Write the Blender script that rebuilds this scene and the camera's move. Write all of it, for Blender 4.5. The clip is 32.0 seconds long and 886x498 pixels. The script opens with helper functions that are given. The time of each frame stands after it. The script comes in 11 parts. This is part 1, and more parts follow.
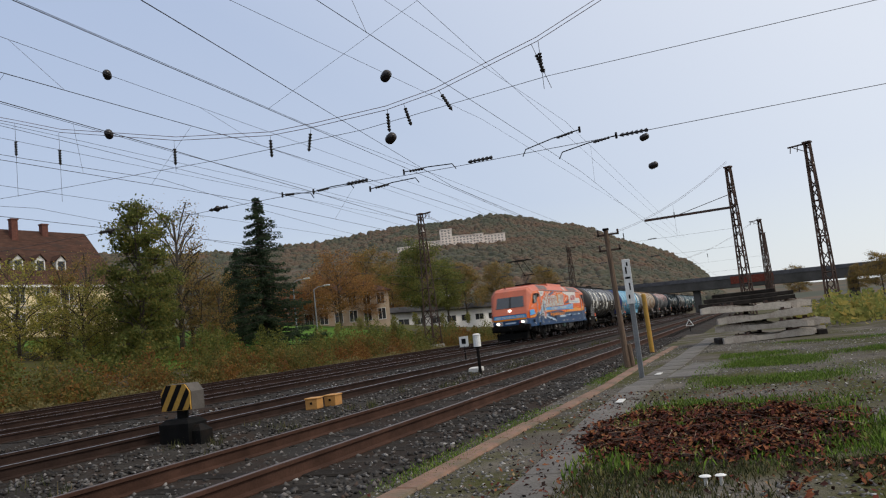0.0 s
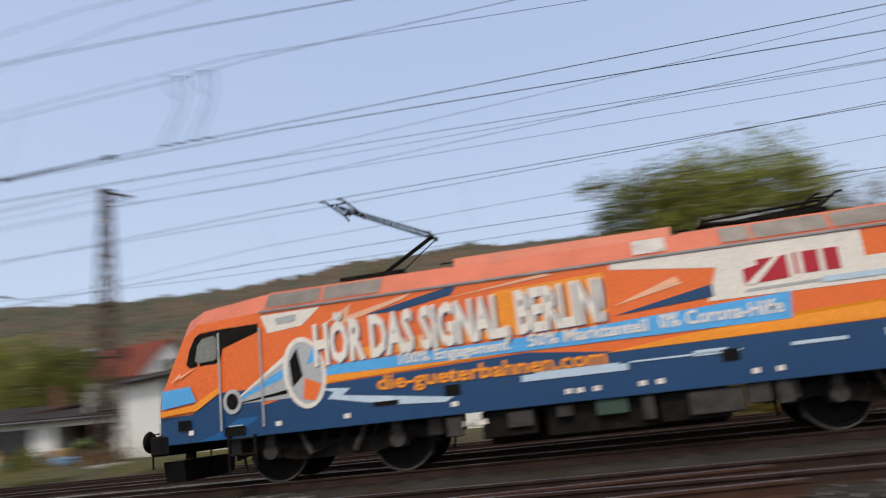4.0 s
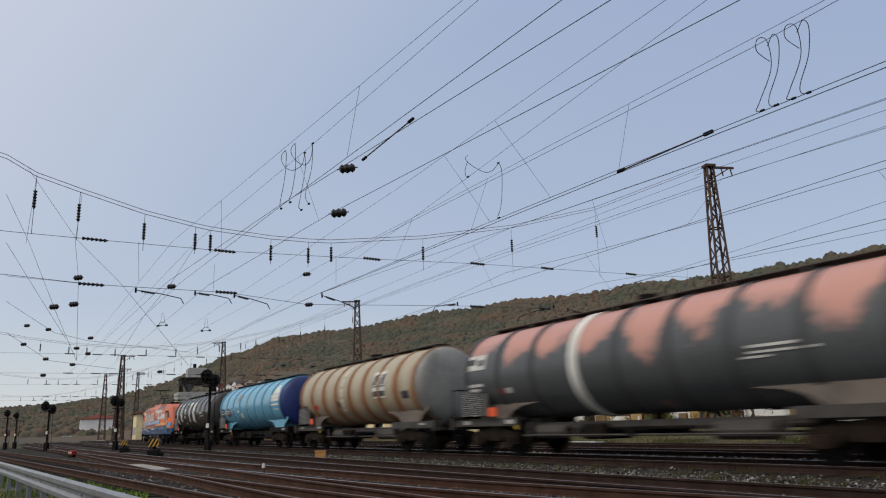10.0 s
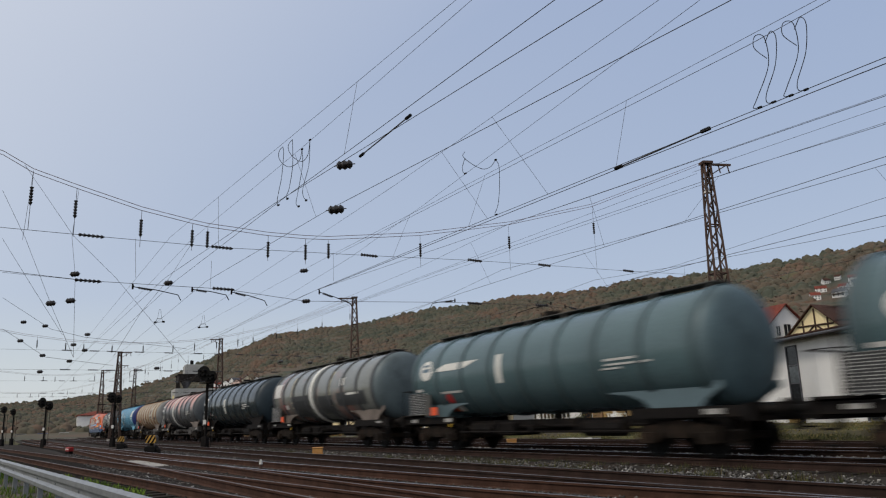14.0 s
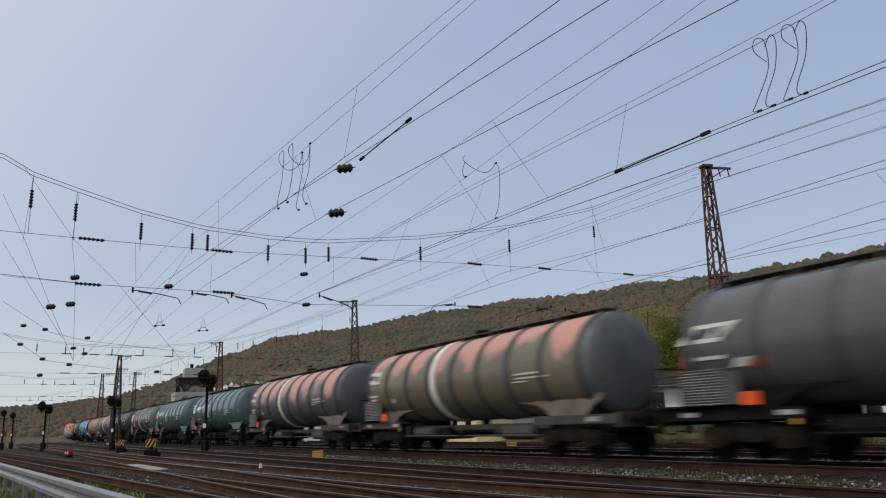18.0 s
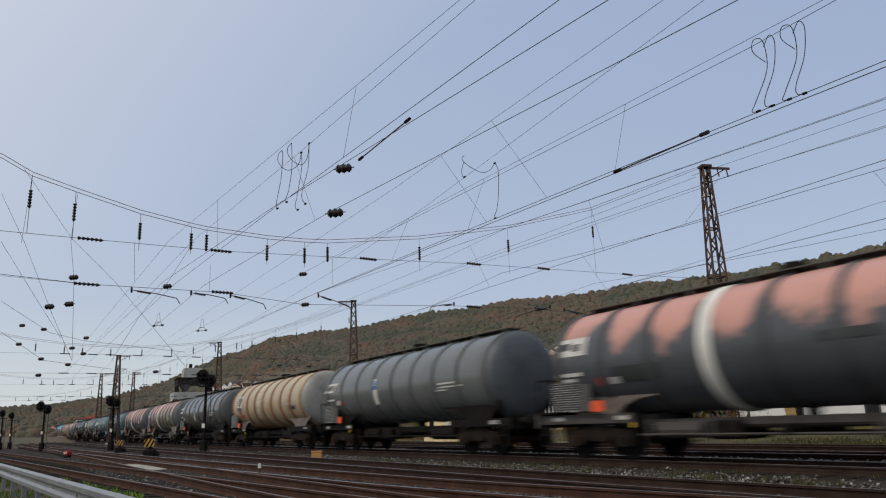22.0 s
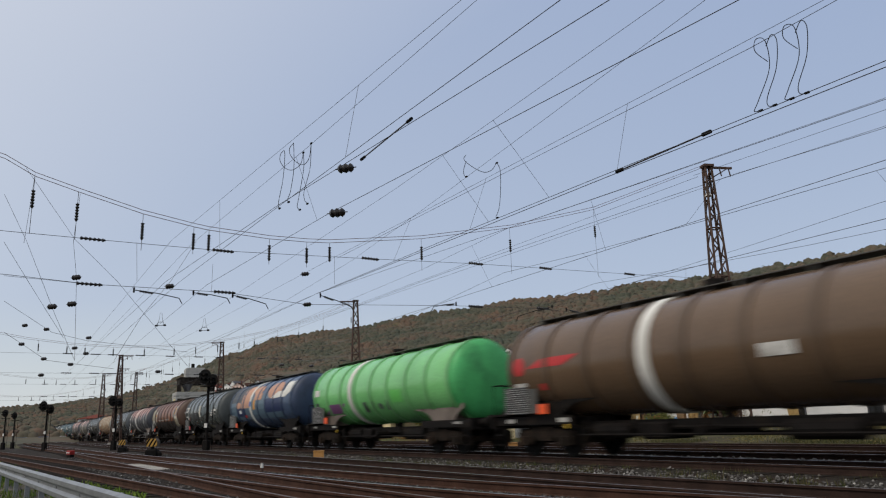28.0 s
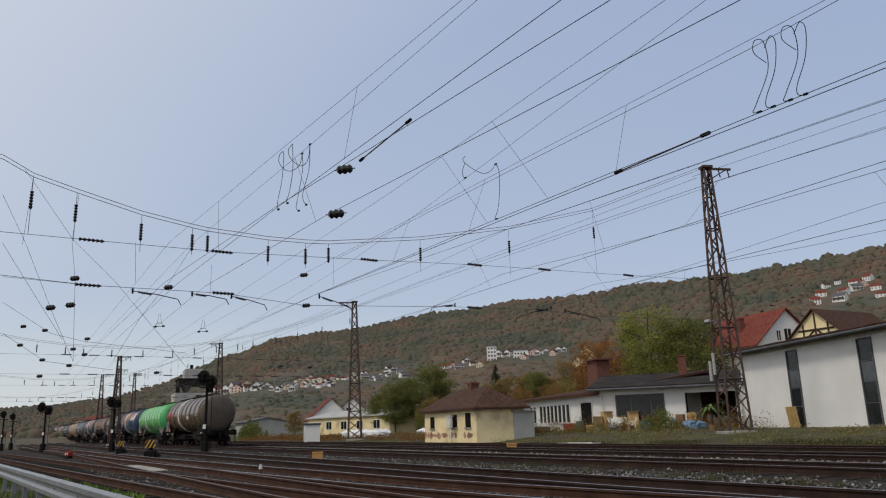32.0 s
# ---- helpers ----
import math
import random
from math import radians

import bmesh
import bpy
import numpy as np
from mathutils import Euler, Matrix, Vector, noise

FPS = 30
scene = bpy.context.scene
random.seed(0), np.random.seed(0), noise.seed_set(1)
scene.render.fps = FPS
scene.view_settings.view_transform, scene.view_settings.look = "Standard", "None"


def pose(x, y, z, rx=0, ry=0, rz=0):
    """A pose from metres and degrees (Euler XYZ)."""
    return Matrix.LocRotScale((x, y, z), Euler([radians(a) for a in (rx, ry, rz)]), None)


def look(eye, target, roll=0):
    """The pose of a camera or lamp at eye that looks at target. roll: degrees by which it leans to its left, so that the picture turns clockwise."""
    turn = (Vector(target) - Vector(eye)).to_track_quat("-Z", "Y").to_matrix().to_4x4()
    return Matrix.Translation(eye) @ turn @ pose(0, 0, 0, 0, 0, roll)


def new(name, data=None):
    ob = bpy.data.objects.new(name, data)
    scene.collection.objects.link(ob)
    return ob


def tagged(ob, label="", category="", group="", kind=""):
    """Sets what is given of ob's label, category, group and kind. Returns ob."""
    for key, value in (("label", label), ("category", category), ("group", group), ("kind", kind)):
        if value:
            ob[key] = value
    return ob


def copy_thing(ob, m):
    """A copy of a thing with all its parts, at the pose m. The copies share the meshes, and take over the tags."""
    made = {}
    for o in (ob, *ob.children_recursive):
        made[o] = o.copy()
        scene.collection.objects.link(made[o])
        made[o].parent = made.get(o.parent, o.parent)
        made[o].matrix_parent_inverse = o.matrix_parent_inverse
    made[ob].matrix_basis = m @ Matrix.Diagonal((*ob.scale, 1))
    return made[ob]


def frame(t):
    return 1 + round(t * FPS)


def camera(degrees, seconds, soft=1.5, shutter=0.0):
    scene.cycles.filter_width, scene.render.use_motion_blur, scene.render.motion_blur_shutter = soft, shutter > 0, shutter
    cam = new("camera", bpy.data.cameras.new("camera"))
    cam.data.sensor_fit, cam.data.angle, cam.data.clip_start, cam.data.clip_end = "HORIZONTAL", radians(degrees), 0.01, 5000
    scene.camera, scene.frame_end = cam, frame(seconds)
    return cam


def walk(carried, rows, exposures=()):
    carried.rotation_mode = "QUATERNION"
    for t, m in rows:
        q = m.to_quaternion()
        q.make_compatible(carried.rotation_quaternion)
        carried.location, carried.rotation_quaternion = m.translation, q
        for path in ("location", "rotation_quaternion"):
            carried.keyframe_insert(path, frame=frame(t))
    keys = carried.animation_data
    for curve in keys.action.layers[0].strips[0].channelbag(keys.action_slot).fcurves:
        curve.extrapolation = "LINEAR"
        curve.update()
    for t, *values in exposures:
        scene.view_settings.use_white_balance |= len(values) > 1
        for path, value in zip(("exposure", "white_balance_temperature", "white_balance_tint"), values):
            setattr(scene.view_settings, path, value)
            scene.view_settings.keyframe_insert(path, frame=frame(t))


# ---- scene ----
# The eye stands 1 m above the rail heads; x runs along the line, y across it towards the hillside.
EYE = Vector((0, 0, 1.0))
cam = camera(61.2, 32.0, soft=1.15, shutter=0.8)


def aim(yaw, pitch, roll):
    y, p = radians(yaw), radians(pitch)
    way = Vector((-math.sin(y) * math.cos(p), math.cos(y) * math.cos(p), math.sin(p)))
    return look(EYE, EYE + way, roll)


PAN = [(0, -68.09, 6.54, -6.35), (1.0, -68.0, 6.54, -6.3), (1.5, -67.77, 6.6, -6.1), (1.6, -67.1, 6.7, -6.1), (1.7, -65.2, 6.95, -6.2),
       (1.8, -61.51, 7.33, -6.46), (2.0, -56.42, 7.69, -6.6), (2.2, -52.01, 7.99, -6.5), (2.5, -45.59, 8.49, -6.8), (2.6, -42.83, 8.67, -6.8),
       (3.0, -29.59, 9.87, -7.2), (3.4, -16.15, 10.82, -6.85), (3.7, -6.4, 11.6, -6.75), (4.0, 9.5, 12.3, -6.2), (4.3, 19.45, 13.15, -5.62),
       (4.5, 32.09, 13.98, -5.4), (4.8, 46.5, 13.9, -3.6), (5.1, 53.2, 13.5, -2.3), (5.5, 54.5, 13.3, -1.8)]
HELD = [(6.5, -0.12, -0.15), (7.0, -0.01, -0.19), (8.0, -0.01, -0.18), (9.0, 0.04, -0.13), (9.5, 0.14, -0.09), (10.0, 0.21, -0.07),
        (11.0, 0.07, -0.07), (12.0, 0.0, -0.13), (13.0, 0.02, -0.13), (13.5, 0.07, -0.38), (14.0, 0.01, -0.33), (14.5, -0.13, -0.2),
        (16.5, -0.02, -0.08), (18.0, 0.01, -0.07), (20.0, -0.07, -0.07), (22.0, -0.07, -0.07), (23.0, 0.0, -0.07), (25.0, 0.0, -0.13),
        (25.5, 0.01, -0.07), (27.5, 0.1, -0.07), (28.0, 0.09, -0.08), (29.0, 0.15, -0.13), (30.0, 0.01, -0.13), (30.5, -0.13, -0.01),
        (31.0, -0.13, 0.0), (32.0, 0.0, 0.0)]
walk(cam, [(t, aim(a, b, c)) for t, a, b, c in PAN] + [(t, aim(54.69 + a, 13.29 + b, -1.75)) for t, a, b in HELD],
     exposures=[(0.0, 0.18), (1.8, 0.18), (2.6, 0.28), (3.2, 0.35), (4.2, 0.35), (5.2, 0.1), (6.5, -0.02), (32.0, -0.02)])

# ---- light: a hazy autumn sky, the sun behind thin cloud ----
SUN_AZ, SUN_EL = -86.0, 50.0
world = bpy.data.worlds.new("sky")
scene.world = world
world.use_nodes = True
wn, wl = world.node_tree.nodes, world.node_tree.links
wn.clear()
sky = wn.new("ShaderNodeTexSky")
sky.sky_type, sky.sun_disc = "NISHITA", False
sky.sun_elevation, sky.sun_rotation = radians(SUN_EL), radians(90 - SUN_AZ)
sky.air_density, sky.dust_density, sky.ozone_density = 1.0, 1.5, 1.5
haze = wn.new("ShaderNodeMix")
haze.data_type = "RGBA"
tc, sep, ramp = wn.new("ShaderNodeTexCoord"), wn.new("ShaderNodeSeparateXYZ"), wn.new("ShaderNodeValToRGB")
ramp.color_ramp.elements[0].position, ramp.color_ramp.elements[0].color = 0.0, (6.9, 7.2, 7.25, 1)
ramp.color_ramp.elements[1].position, ramp.color_ramp.elements[1].color = 0.6, (2.9, 3.95, 6.3, 1)
mid = ramp.color_ramp.elements.new(0.16)
mid.color = (4.65, 5.48, 6.98, 1)
ramp.color_ramp.elements.new(0.08).color = (5.78, 6.42, 6.98, 1)
# the veil of haze is brighter towards the sun
dot, glow, veil = wn.new("ShaderNodeVectorMath"), wn.new("ShaderNodeValToRGB"), wn.new("ShaderNodeMix")
dot.operation = "DOT_PRODUCT"
dot.inputs[1].default_value = (math.cos(radians(SUN_AZ)) * math.cos(radians(SUN_EL)), math.sin(radians(SUN_AZ)) * math.cos(radians(SUN_EL)), math.sin(radians(SUN_EL)))
half = wn.new("ShaderNodeMapRange")
half.inputs["From Min"].default_value, half.inputs["From Max"].default_value = -0.9, 0.9
glow.color_ramp.elements[0].position, glow.color_ramp.elements[0].color = 0.2, (0, 0, 0, 1)
glow.color_ramp.elements[1].position, glow.color_ramp.elements[1].color = 0.95, (1, 1, 1, 1)
for k, c in ((0.34, 0.04), (0.5, 0.15), (0.7, 0.62)):
    glow.color_ramp.elements.new(k).color = (c, c, c, 1)
veil.data_type = "RGBA"
veil.inputs["B"].default_value = (9.0, 9.1, 9.3, 1)
bg, out = wn.new("ShaderNodeBackground"), wn.new("ShaderNodeOutputWorld")
bg.inputs["Strength"].default_value = 0.1
haze.inputs[0].default_value = 0.85
wl.new(tc.outputs["Generated"], sep.inputs[0])
wl.new(tc.outputs["Generated"], dot.inputs[0])
wl.new(dot.outputs["Value"], half.inputs[0])
wl.new(half.outputs[0], glow.inputs[0])
wl.new(sep.outputs["Z"], ramp.inputs[0])
wl.new(glow.outputs[0], veil.inputs[0])
wl.new(ramp.outputs[0], veil.inputs["A"])
wl.new(sky.outputs[0], haze.inputs["A"])
wl.new(veil.outputs["Result"], haze.inputs["B"])
wl.new(haze.outputs["Result"], bg.inputs[0])
wl.new(bg.outputs[0], out.inputs[0])
sun = new("sun", bpy.data.lights.new("sun", "SUN"))
sun.data.energy, sun.data.angle, sun.data.color = 1.55, radians(11), (1.0, 0.9, 0.77)
sun.matrix_world = look((0, 0, 80), (-80 * math.cos(radians(SUN_AZ)), -80 * math.sin(radians(SUN_AZ)), 80 - 80 * math.tan(radians(SUN_EL))))
scene.view_settings.exposure = 0.0


# ---- materials ----
def ramp_node(nt, stops):
    r = nt.nodes.new("ShaderNodeValToRGB")
    e = r.color_ramp.elements
    while len(e) < len(stops):
        e.new(0.5)
    for k, (p, c) in zip(e, stops):
        k.position, k.color = p, (*c, 1)
    return r


def mat(name, base, rough=0.7, metal=0.0, var=0.25, scale=3.0, fine=40.0, bump=0.15, stain=None, amount=0.5, rand=0.0, spec=0.4, stretch=(1, 1, 1)):
    """A weathered surface: base colour with variation at two scales, an optional stain, and relief."""
    m = bpy.data.materials.new(name)
    m.use_nodes = True
    nt = m.node_tree
    b = nt.nodes["Principled BSDF"]
    tc, mp = nt.nodes.new("ShaderNodeTexCoord"), nt.nodes.new("ShaderNodeMapping")
    mp.inputs["Scale"].default_value = stretch
    nt.links.new(tc.outputs["Object"], mp.inputs[0])
    n1, n2 = nt.nodes.new("ShaderNodeTexNoise"), nt.nodes.new("ShaderNodeTexNoise")
    n1.inputs["Scale"].default_value, n1.inputs["Detail"].default_value = scale, 5
    n2.inputs["Scale"].default_value, n2.inputs["Detail"].default_value = fine, 3
    for n in (n1, n2):
        nt.links.new(mp.outputs[0], n.inputs["Vector"])
    lo, hi = tuple(c * (1 - var) for c in base), tuple(min(1, c * (1 + var)) for c in base)
    r1 = ramp_node(nt, [(0.3, lo), (0.7, hi)])
    nt.links.new(n1.outputs["Fac"], r1.inputs[0])
    mul = nt.nodes.new("ShaderNodeMix")
    mul.data_type, mul.blend_type = "RGBA", "MULTIPLY"
    mul.inputs[0].default_value = 0.6
    r2 = ramp_node(nt, [(0.3, (0.62, 0.62, 0.62)), (0.65, (1, 1, 1))])
    nt.links.new(n2.outputs["Fac"], r2.inputs[0])
    nt.links.new(r1.outputs[0], mul.inputs["A"])
    nt.links.new(r2.outputs[0], mul.inputs["B"])
    col = mul.outputs["Result"]
    if stain:
        n3 = nt.nodes.new("ShaderNodeTexNoise")
        n3.inputs["Scale"].default_value, n3.inputs["Detail"].default_value, n3.inputs["Roughness"].default_value = scale * 0.6, 8, 0.65
        nt.links.new(mp.outputs[0], n3.inputs["Vector"])
        r3 = ramp_node(nt, [(0.62 - 0.3 * amount, (0, 0, 0)), (0.74 - 0.2 * amount, (1, 1, 1))])
        nt.links.new(n3.outputs["Fac"], r3.inputs[0])
        mx = nt.nodes.new("ShaderNodeMix")
        mx.data_type = "RGBA"
        nt.links.new(r3.outputs[0], mx.inputs[0])
        nt.links.new(col, mx.inputs["A"])
        mx.inputs["B"].default_value = (*stain, 1)
        col = mx.outputs["Result"]
    if rand:
        oi, hs = nt.nodes.new("ShaderNodeObjectInfo"), nt.nodes.new("ShaderNodeHueSaturation")
        mr = nt.nodes.new("ShaderNodeMapRange")
        mr.inputs["To Min"].default_value, mr.inputs["To Max"].default_value = 1 - rand, 1 + rand
        nt.links.new(oi.outputs["Random"], mr.inputs[0])
        nt.links.new(mr.outputs[0], hs.inputs["Value"])
        nt.links.new(col, hs.inputs["Color"])
        col = hs.outputs[0]
    nt.links.new(col, b.inputs["Base Color"])
    b.inputs["Roughness"].default_value, b.inputs["Metallic"].default_value = rough, metal
    b.inputs["Specular IOR Level"].default_value = spec
    if bump:
        bp = nt.nodes.new("ShaderNodeBump")
        bp.inputs["Strength"].default_value, bp.inputs["Distance"].default_value = bump, 0.02
        nt.links.new(n2.outputs["Fac"], bp.inputs["Height"])
        nt.links.new(bp.outputs[0], b.inputs["Normal"])
    return m


def leafy(name, stops, rough=0.8):
    """Foliage: each clump its own shade."""
    m = bpy.data.materials.new(name)
    m.use_nodes = True
    nt = m.node_tree
    b = nt.nodes["Principled BSDF"]
    g = nt.nodes.new("ShaderNodeNewGeometry")
    r = ramp_node(nt, stops)
    r.color_ramp.interpolation = "LINEAR"
    tc, n = nt.nodes.new("ShaderNodeTexCoord"), nt.nodes.new("ShaderNodeTexNoise")
    n.inputs["Scale"].default_value, n.inputs["Detail"].default_value = 1.2, 4
    add = nt.nodes.new("ShaderNodeMath")
    add.operation = "MULTIPLY_ADD"
    add.inputs[1].default_value, add.inputs[2].default_value = (0.62, 0.0)
    nt.links.new(tc.outputs["Object"], n.inputs["Vector"])
    nt.links.new(g.outputs["Random Per Island"], add.inputs[0])
    sm = nt.nodes.new("ShaderNodeMath")
    sm.operation = "MULTIPLY_ADD"
    sm.inputs[1].default_value = 0.9
    sub = nt.nodes.new("ShaderNodeMath")
    sub.operation = "SUBTRACT"
    sub.inputs[1].default_value = 0.25
    nt.links.new(n.outputs["Fac"], sm.inputs[0])
    nt.links.new(add.outputs[0], sm.inputs[2])
    nt.links.new(sm.outputs[0], sub.inputs[0])
    nt.links.new(sub.outputs[0], r.inputs[0])
    nt.links.new(r.outputs[0], b.inputs["Base Color"])
    b.inputs["Roughness"].default_value = rough
    b.inputs["Specular IOR Level"].default_value = 0.2
    if "hill" not in name:
        tr, mx = nt.nodes.new("ShaderNodeBsdfTranslucent"), nt.nodes.new("ShaderNodeMixShader")
        mx.inputs[0].default_value = 0.5
        nt.links.new(r.outputs[0], tr.inputs[0])
        nt.links.new(b.outputs[0], mx.inputs[1])
        nt.links.new(tr.outputs[0], mx.inputs[2])
        nt.links.new(mx.outputs[0], nt.nodes["Material Output"].inputs[0])
    return m


RUST = mat("rusted_steel", (0.078, 0.046, 0.035), 0.85, 0.1, 0.3, 2.0, 30, 0.3, stain=(0.05, 0.04, 0.035), amount=0.4)
RAIL_SIDE = mat("rusty_rail_side", (0.034, 0.021, 0.017), 0.9, 0.0, 0.3, 3.0, 40, 0.2, spec=0.1)
RAIL_BROWN = mat("red_brown_rail_side", (0.058, 0.03, 0.021), 0.9, 0.0, 0.3, 3.0, 40, 0.2, spec=0.12)
RAIL_TOP = mat("worn_rail_head", (0.42, 0.42, 0.45), 0.32, 0.9, 0.15, 1.0, 60, 0.05)
RAIL_DULL = mat("dull_rail_head", (0.11, 0.078, 0.065), 0.5, 0.4, 0.25, 2.0, 60, 0.05)
SLEEPER = mat("dark_sleeper_wood", (0.03, 0.026, 0.023), 0.95, 0, 0.35, 6, 50, 0.4, rand=0.25, spec=0.06)
CONCRETE = mat("weathered_concrete", (0.33, 0.31, 0.28), 0.9, 0, 0.2, 2, 30, 0.3, stain=(0.16, 0.15, 0.13), amount=0.4, rand=0.15)
STEEL = mat("galvanised_steel", (0.27, 0.28, 0.29), 0.45, 0.7, 0.15, 4, 40, 0.08)
WIRE = mat("dark_wire", (0.06, 0.055, 0.055), 0.6, 0.4, 0.1, 5, 40, 0)
WIRE_RED = mat("bronze_rope", (0.16, 0.08, 0.07), 0.6, 0.5, 0.1, 5, 40, 0)
INSUL = mat("brown_glazed_porcelain", (0.022, 0.018, 0.017), 0.3, 0, 0.2, 8, 30, 0)
BLACK = mat("grimy_black_iron", (0.007, 0.007, 0.007), 0.75, 0.2, 0.4, 4, 40, 0.2, stain=(0.018, 0.013, 0.01), amount=0.35, spec=0.12)
DARKMETAL = mat("dark_underframe", (0.011, 0.0095, 0.009), 0.8, 0.2, 0.35, 5, 40, 0.2, stain=(0.024, 0.017, 0.012), amount=0.3, spec=0.12)
WHITE = mat("white_paint", (0.78, 0.78, 0.76), 0.55, 0, 0.06, 2, 30, 0.05)
DIRTYWHITE = mat("dirty_white_paint", (0.6, 0.59, 0.56), 0.6, 0, 0.15, 4, 30, 0.1, stain=(0.3, 0.27, 0.23), amount=0.25)
GLASS_DARK = mat("dark_window_glass", (0.03, 0.035, 0.04), 0.08, 0, 0.2, 2, 20, 0, spec=0.9)


# ---- mesh building ----
class Shape:
    def __init__(self):
        self.v, self.f, self.k, self.mi = [], [], [], 0

    def add(self, vs, fs):
        n = len(self.v)
        self.v += [tuple(p) for p in vs]
        self.f += [tuple(i + n for i in f) for f in fs]
        self.k += [self.mi] * len(fs)
        return self

    def box(self, x0, y0, z0, x1, y1, z1, m=None, bevel=0.0):
        b = min(bevel, (x1 - x0) / 3, (y1 - y0) / 3, (z1 - z0) / 3) if bevel else 0
        if b:
            vs = [(x, y, z) for z, i in ((z0, b), (z0 + b, 0), (z1 - b, 0), (z1, b)) for x, y in
                  ((x0 + i, y0 + i), (x1 - i, y0 + i), (x1 - i, y1 - i), (x0 + i, y1 - i))]
            fs = [(3, 2, 1, 0), (12, 13, 14, 15)] + [(4 * r + i, 4 * r + (i + 1) % 4, 4 * r + 4 + (i + 1) % 4, 4 * r + 4 + i) for r in range(3) for i in range(4)]
        else:
            vs = [(x, y, z) for z in (z0, z1) for x, y in ((x0, y0), (x1, y0), (x1, y1), (x0, y1))]
            fs = [(3, 2, 1, 0), (4, 5, 6, 7), (0, 1, 5, 4), (1, 2, 6, 5), (2, 3, 7, 6), (3, 0, 4, 7)]
        if m is not None:
            vs = [m @ Vector(p) for p in vs]
        return self.add(vs, fs)

    def cyl(self, a, b, r, n=8, r1=None, cap=True):
        a, b = Vector(a), Vector(b)
        r1 = r if r1 is None else r1
        d = (b - a).normalized()
        u = d.cross(Vector((0, 0, 1)) if abs(d.z) < 0.9 else Vector((1, 0, 0))).normalized()
        w = d.cross(u)
        vs = [p + (u * math.cos(t) + w * math.sin(t)) * q for p, q in ((a, r), (b, r1)) for t in (2 * math.pi * i / n for i in range(n))]
        fs = [(i, (i + 1) % n, n + (i + 1) % n, n + i) for i in range(n)]
        if cap:
            fs += [tuple(range(n - 1, -1, -1)), tuple(range(n, 2 * n))]
        return self.add(vs, fs)

    def tube(self, pts, r, n=5):
        pts = [Vector(p) for p in pts]
        vs, fs = [], []
        for i, p in enumerate(pts):
            d = (pts[min(i + 1, len(pts) - 1)] - pts[max(i - 1, 0)]).normalized()
            u = d.cross(Vector((0, 0, 1)) if abs(d.z) < 0.95 else Vector((1, 0, 0))).normalized()
            w = d.cross(u)
            vs += [p + (u * math.cos(t) + w * math.sin(t)) * r for t in (2 * math.pi * k / n for k in range(n))]
        for i in range(len(pts) - 1):
            fs += [(i * n + k, i * n + (k + 1) % n, (i + 1) * n + (k + 1) % n, (i + 1) * n + k) for k in range(n)]
        fs += [tuple(range(n - 1, -1, -1)), tuple(range((len(pts) - 1) * n, len(pts) * n))]
        return self.add(vs, fs)

    def extrude(self, poly, a, b, place):
        """A polygon, given by 2D points, drawn out from a to b: place(u, v, w) gives the point."""
        n = len(poly)
        vs = [place(u, v, w) for w in (a, b) for u, v in poly]
        fs = [tuple(range(n - 1, -1, -1)), tuple(range(n, 2 * n))] + [(i, (i + 1) % n, n + (i + 1) % n, n + i) for i in range(n)]
        return self.add(vs, fs)

    def turned(self, prof, n, m=None, cap=True):
        """A profile of (x, radius) turned about the x axis."""
        vs = [(x, r * math.cos(t), r * math.sin(t)) for x, r in prof for t in (2 * math.pi * k / n for k in range(n))]
        fs = [(i * n + k, (i + 1) * n + k, (i + 1) * n + (k + 1) % n, i * n + (k + 1) % n) for i in range(len(prof) - 1) for k in range(n)]
        if cap:
            fs += [tuple(range(n)), tuple(range(len(prof) * n - 1, (len(prof) - 1) * n - 1, -1))]
        if m is not None:
            vs = [m @ Vector(p) for p in vs]
        return self.add(vs, fs)

    def data(self, name, mats, smooth=False):
        me = bpy.data.meshes.new(name)
        me.from_pydata(self.v, [], self.f)
        for m in mats if isinstance(mats, (list, tuple)) else [mats]:
            me.materials.append(m)
        if any(self.k):
            me.polygons.foreach_set("material_index", self.k)
        if smooth:
            me.polygons.foreach_set("use_smooth", [True] * len(me.polygons))
            me.set_sharp_from_angle(angle=radians(38))
        me.update()
        return me


def part(name, shape, material, parent=None, label="", smooth=False, at=None):
    me = shape.data(name, material, smooth) if isinstance(shape, Shape) else shape
    ob = new(name, me)
    if parent is not None:
        ob.parent = parent
    if at is not None:
        ob.matrix_basis = at
    if label:
        ob["label"] = label
    return ob


def thing(name, at, label, category, group="", kind=""):
    ob = new(name)
    ob.empty_display_size = 0.2
    ob.matrix_basis = at
    return tagged(ob, label, category, group, kind)


rng = random.Random(7)


# ---- the line of the tracks ----
def line_y(x):
    """The centre line of the train's track: straight on the one side, bending gently away on the other, and back again far off."""
    return 14.94 + 0.047 * (math.sqrt((x + 4) ** 2 + 100) - (x + 4)) - 0.0075 * (math.sqrt((x + 140) ** 2 + 2500) - (x + 140))


def line_slope(x):
    return 0.047 * ((x + 4) / math.sqrt((x + 4) ** 2 + 100) - 1) - 0.0075 * ((x + 140) / math.sqrt((x + 140) ** 2 + 2500) - 1)


def track_pt(off, x, z=0.0):
    s = line_slope(x)
    n = math.sqrt(1 + s * s)
    return Vector((x - off * s / n, line_y(x) + off / n, z))


def track_frame(off, x, z=0.0):
    """The pose of something on a track: its x axis along the rails."""
    return Matrix.Translation(track_pt(off, x, z)) @ Matrix.Rotation(math.atan(line_slope(x)), 4, "Z")


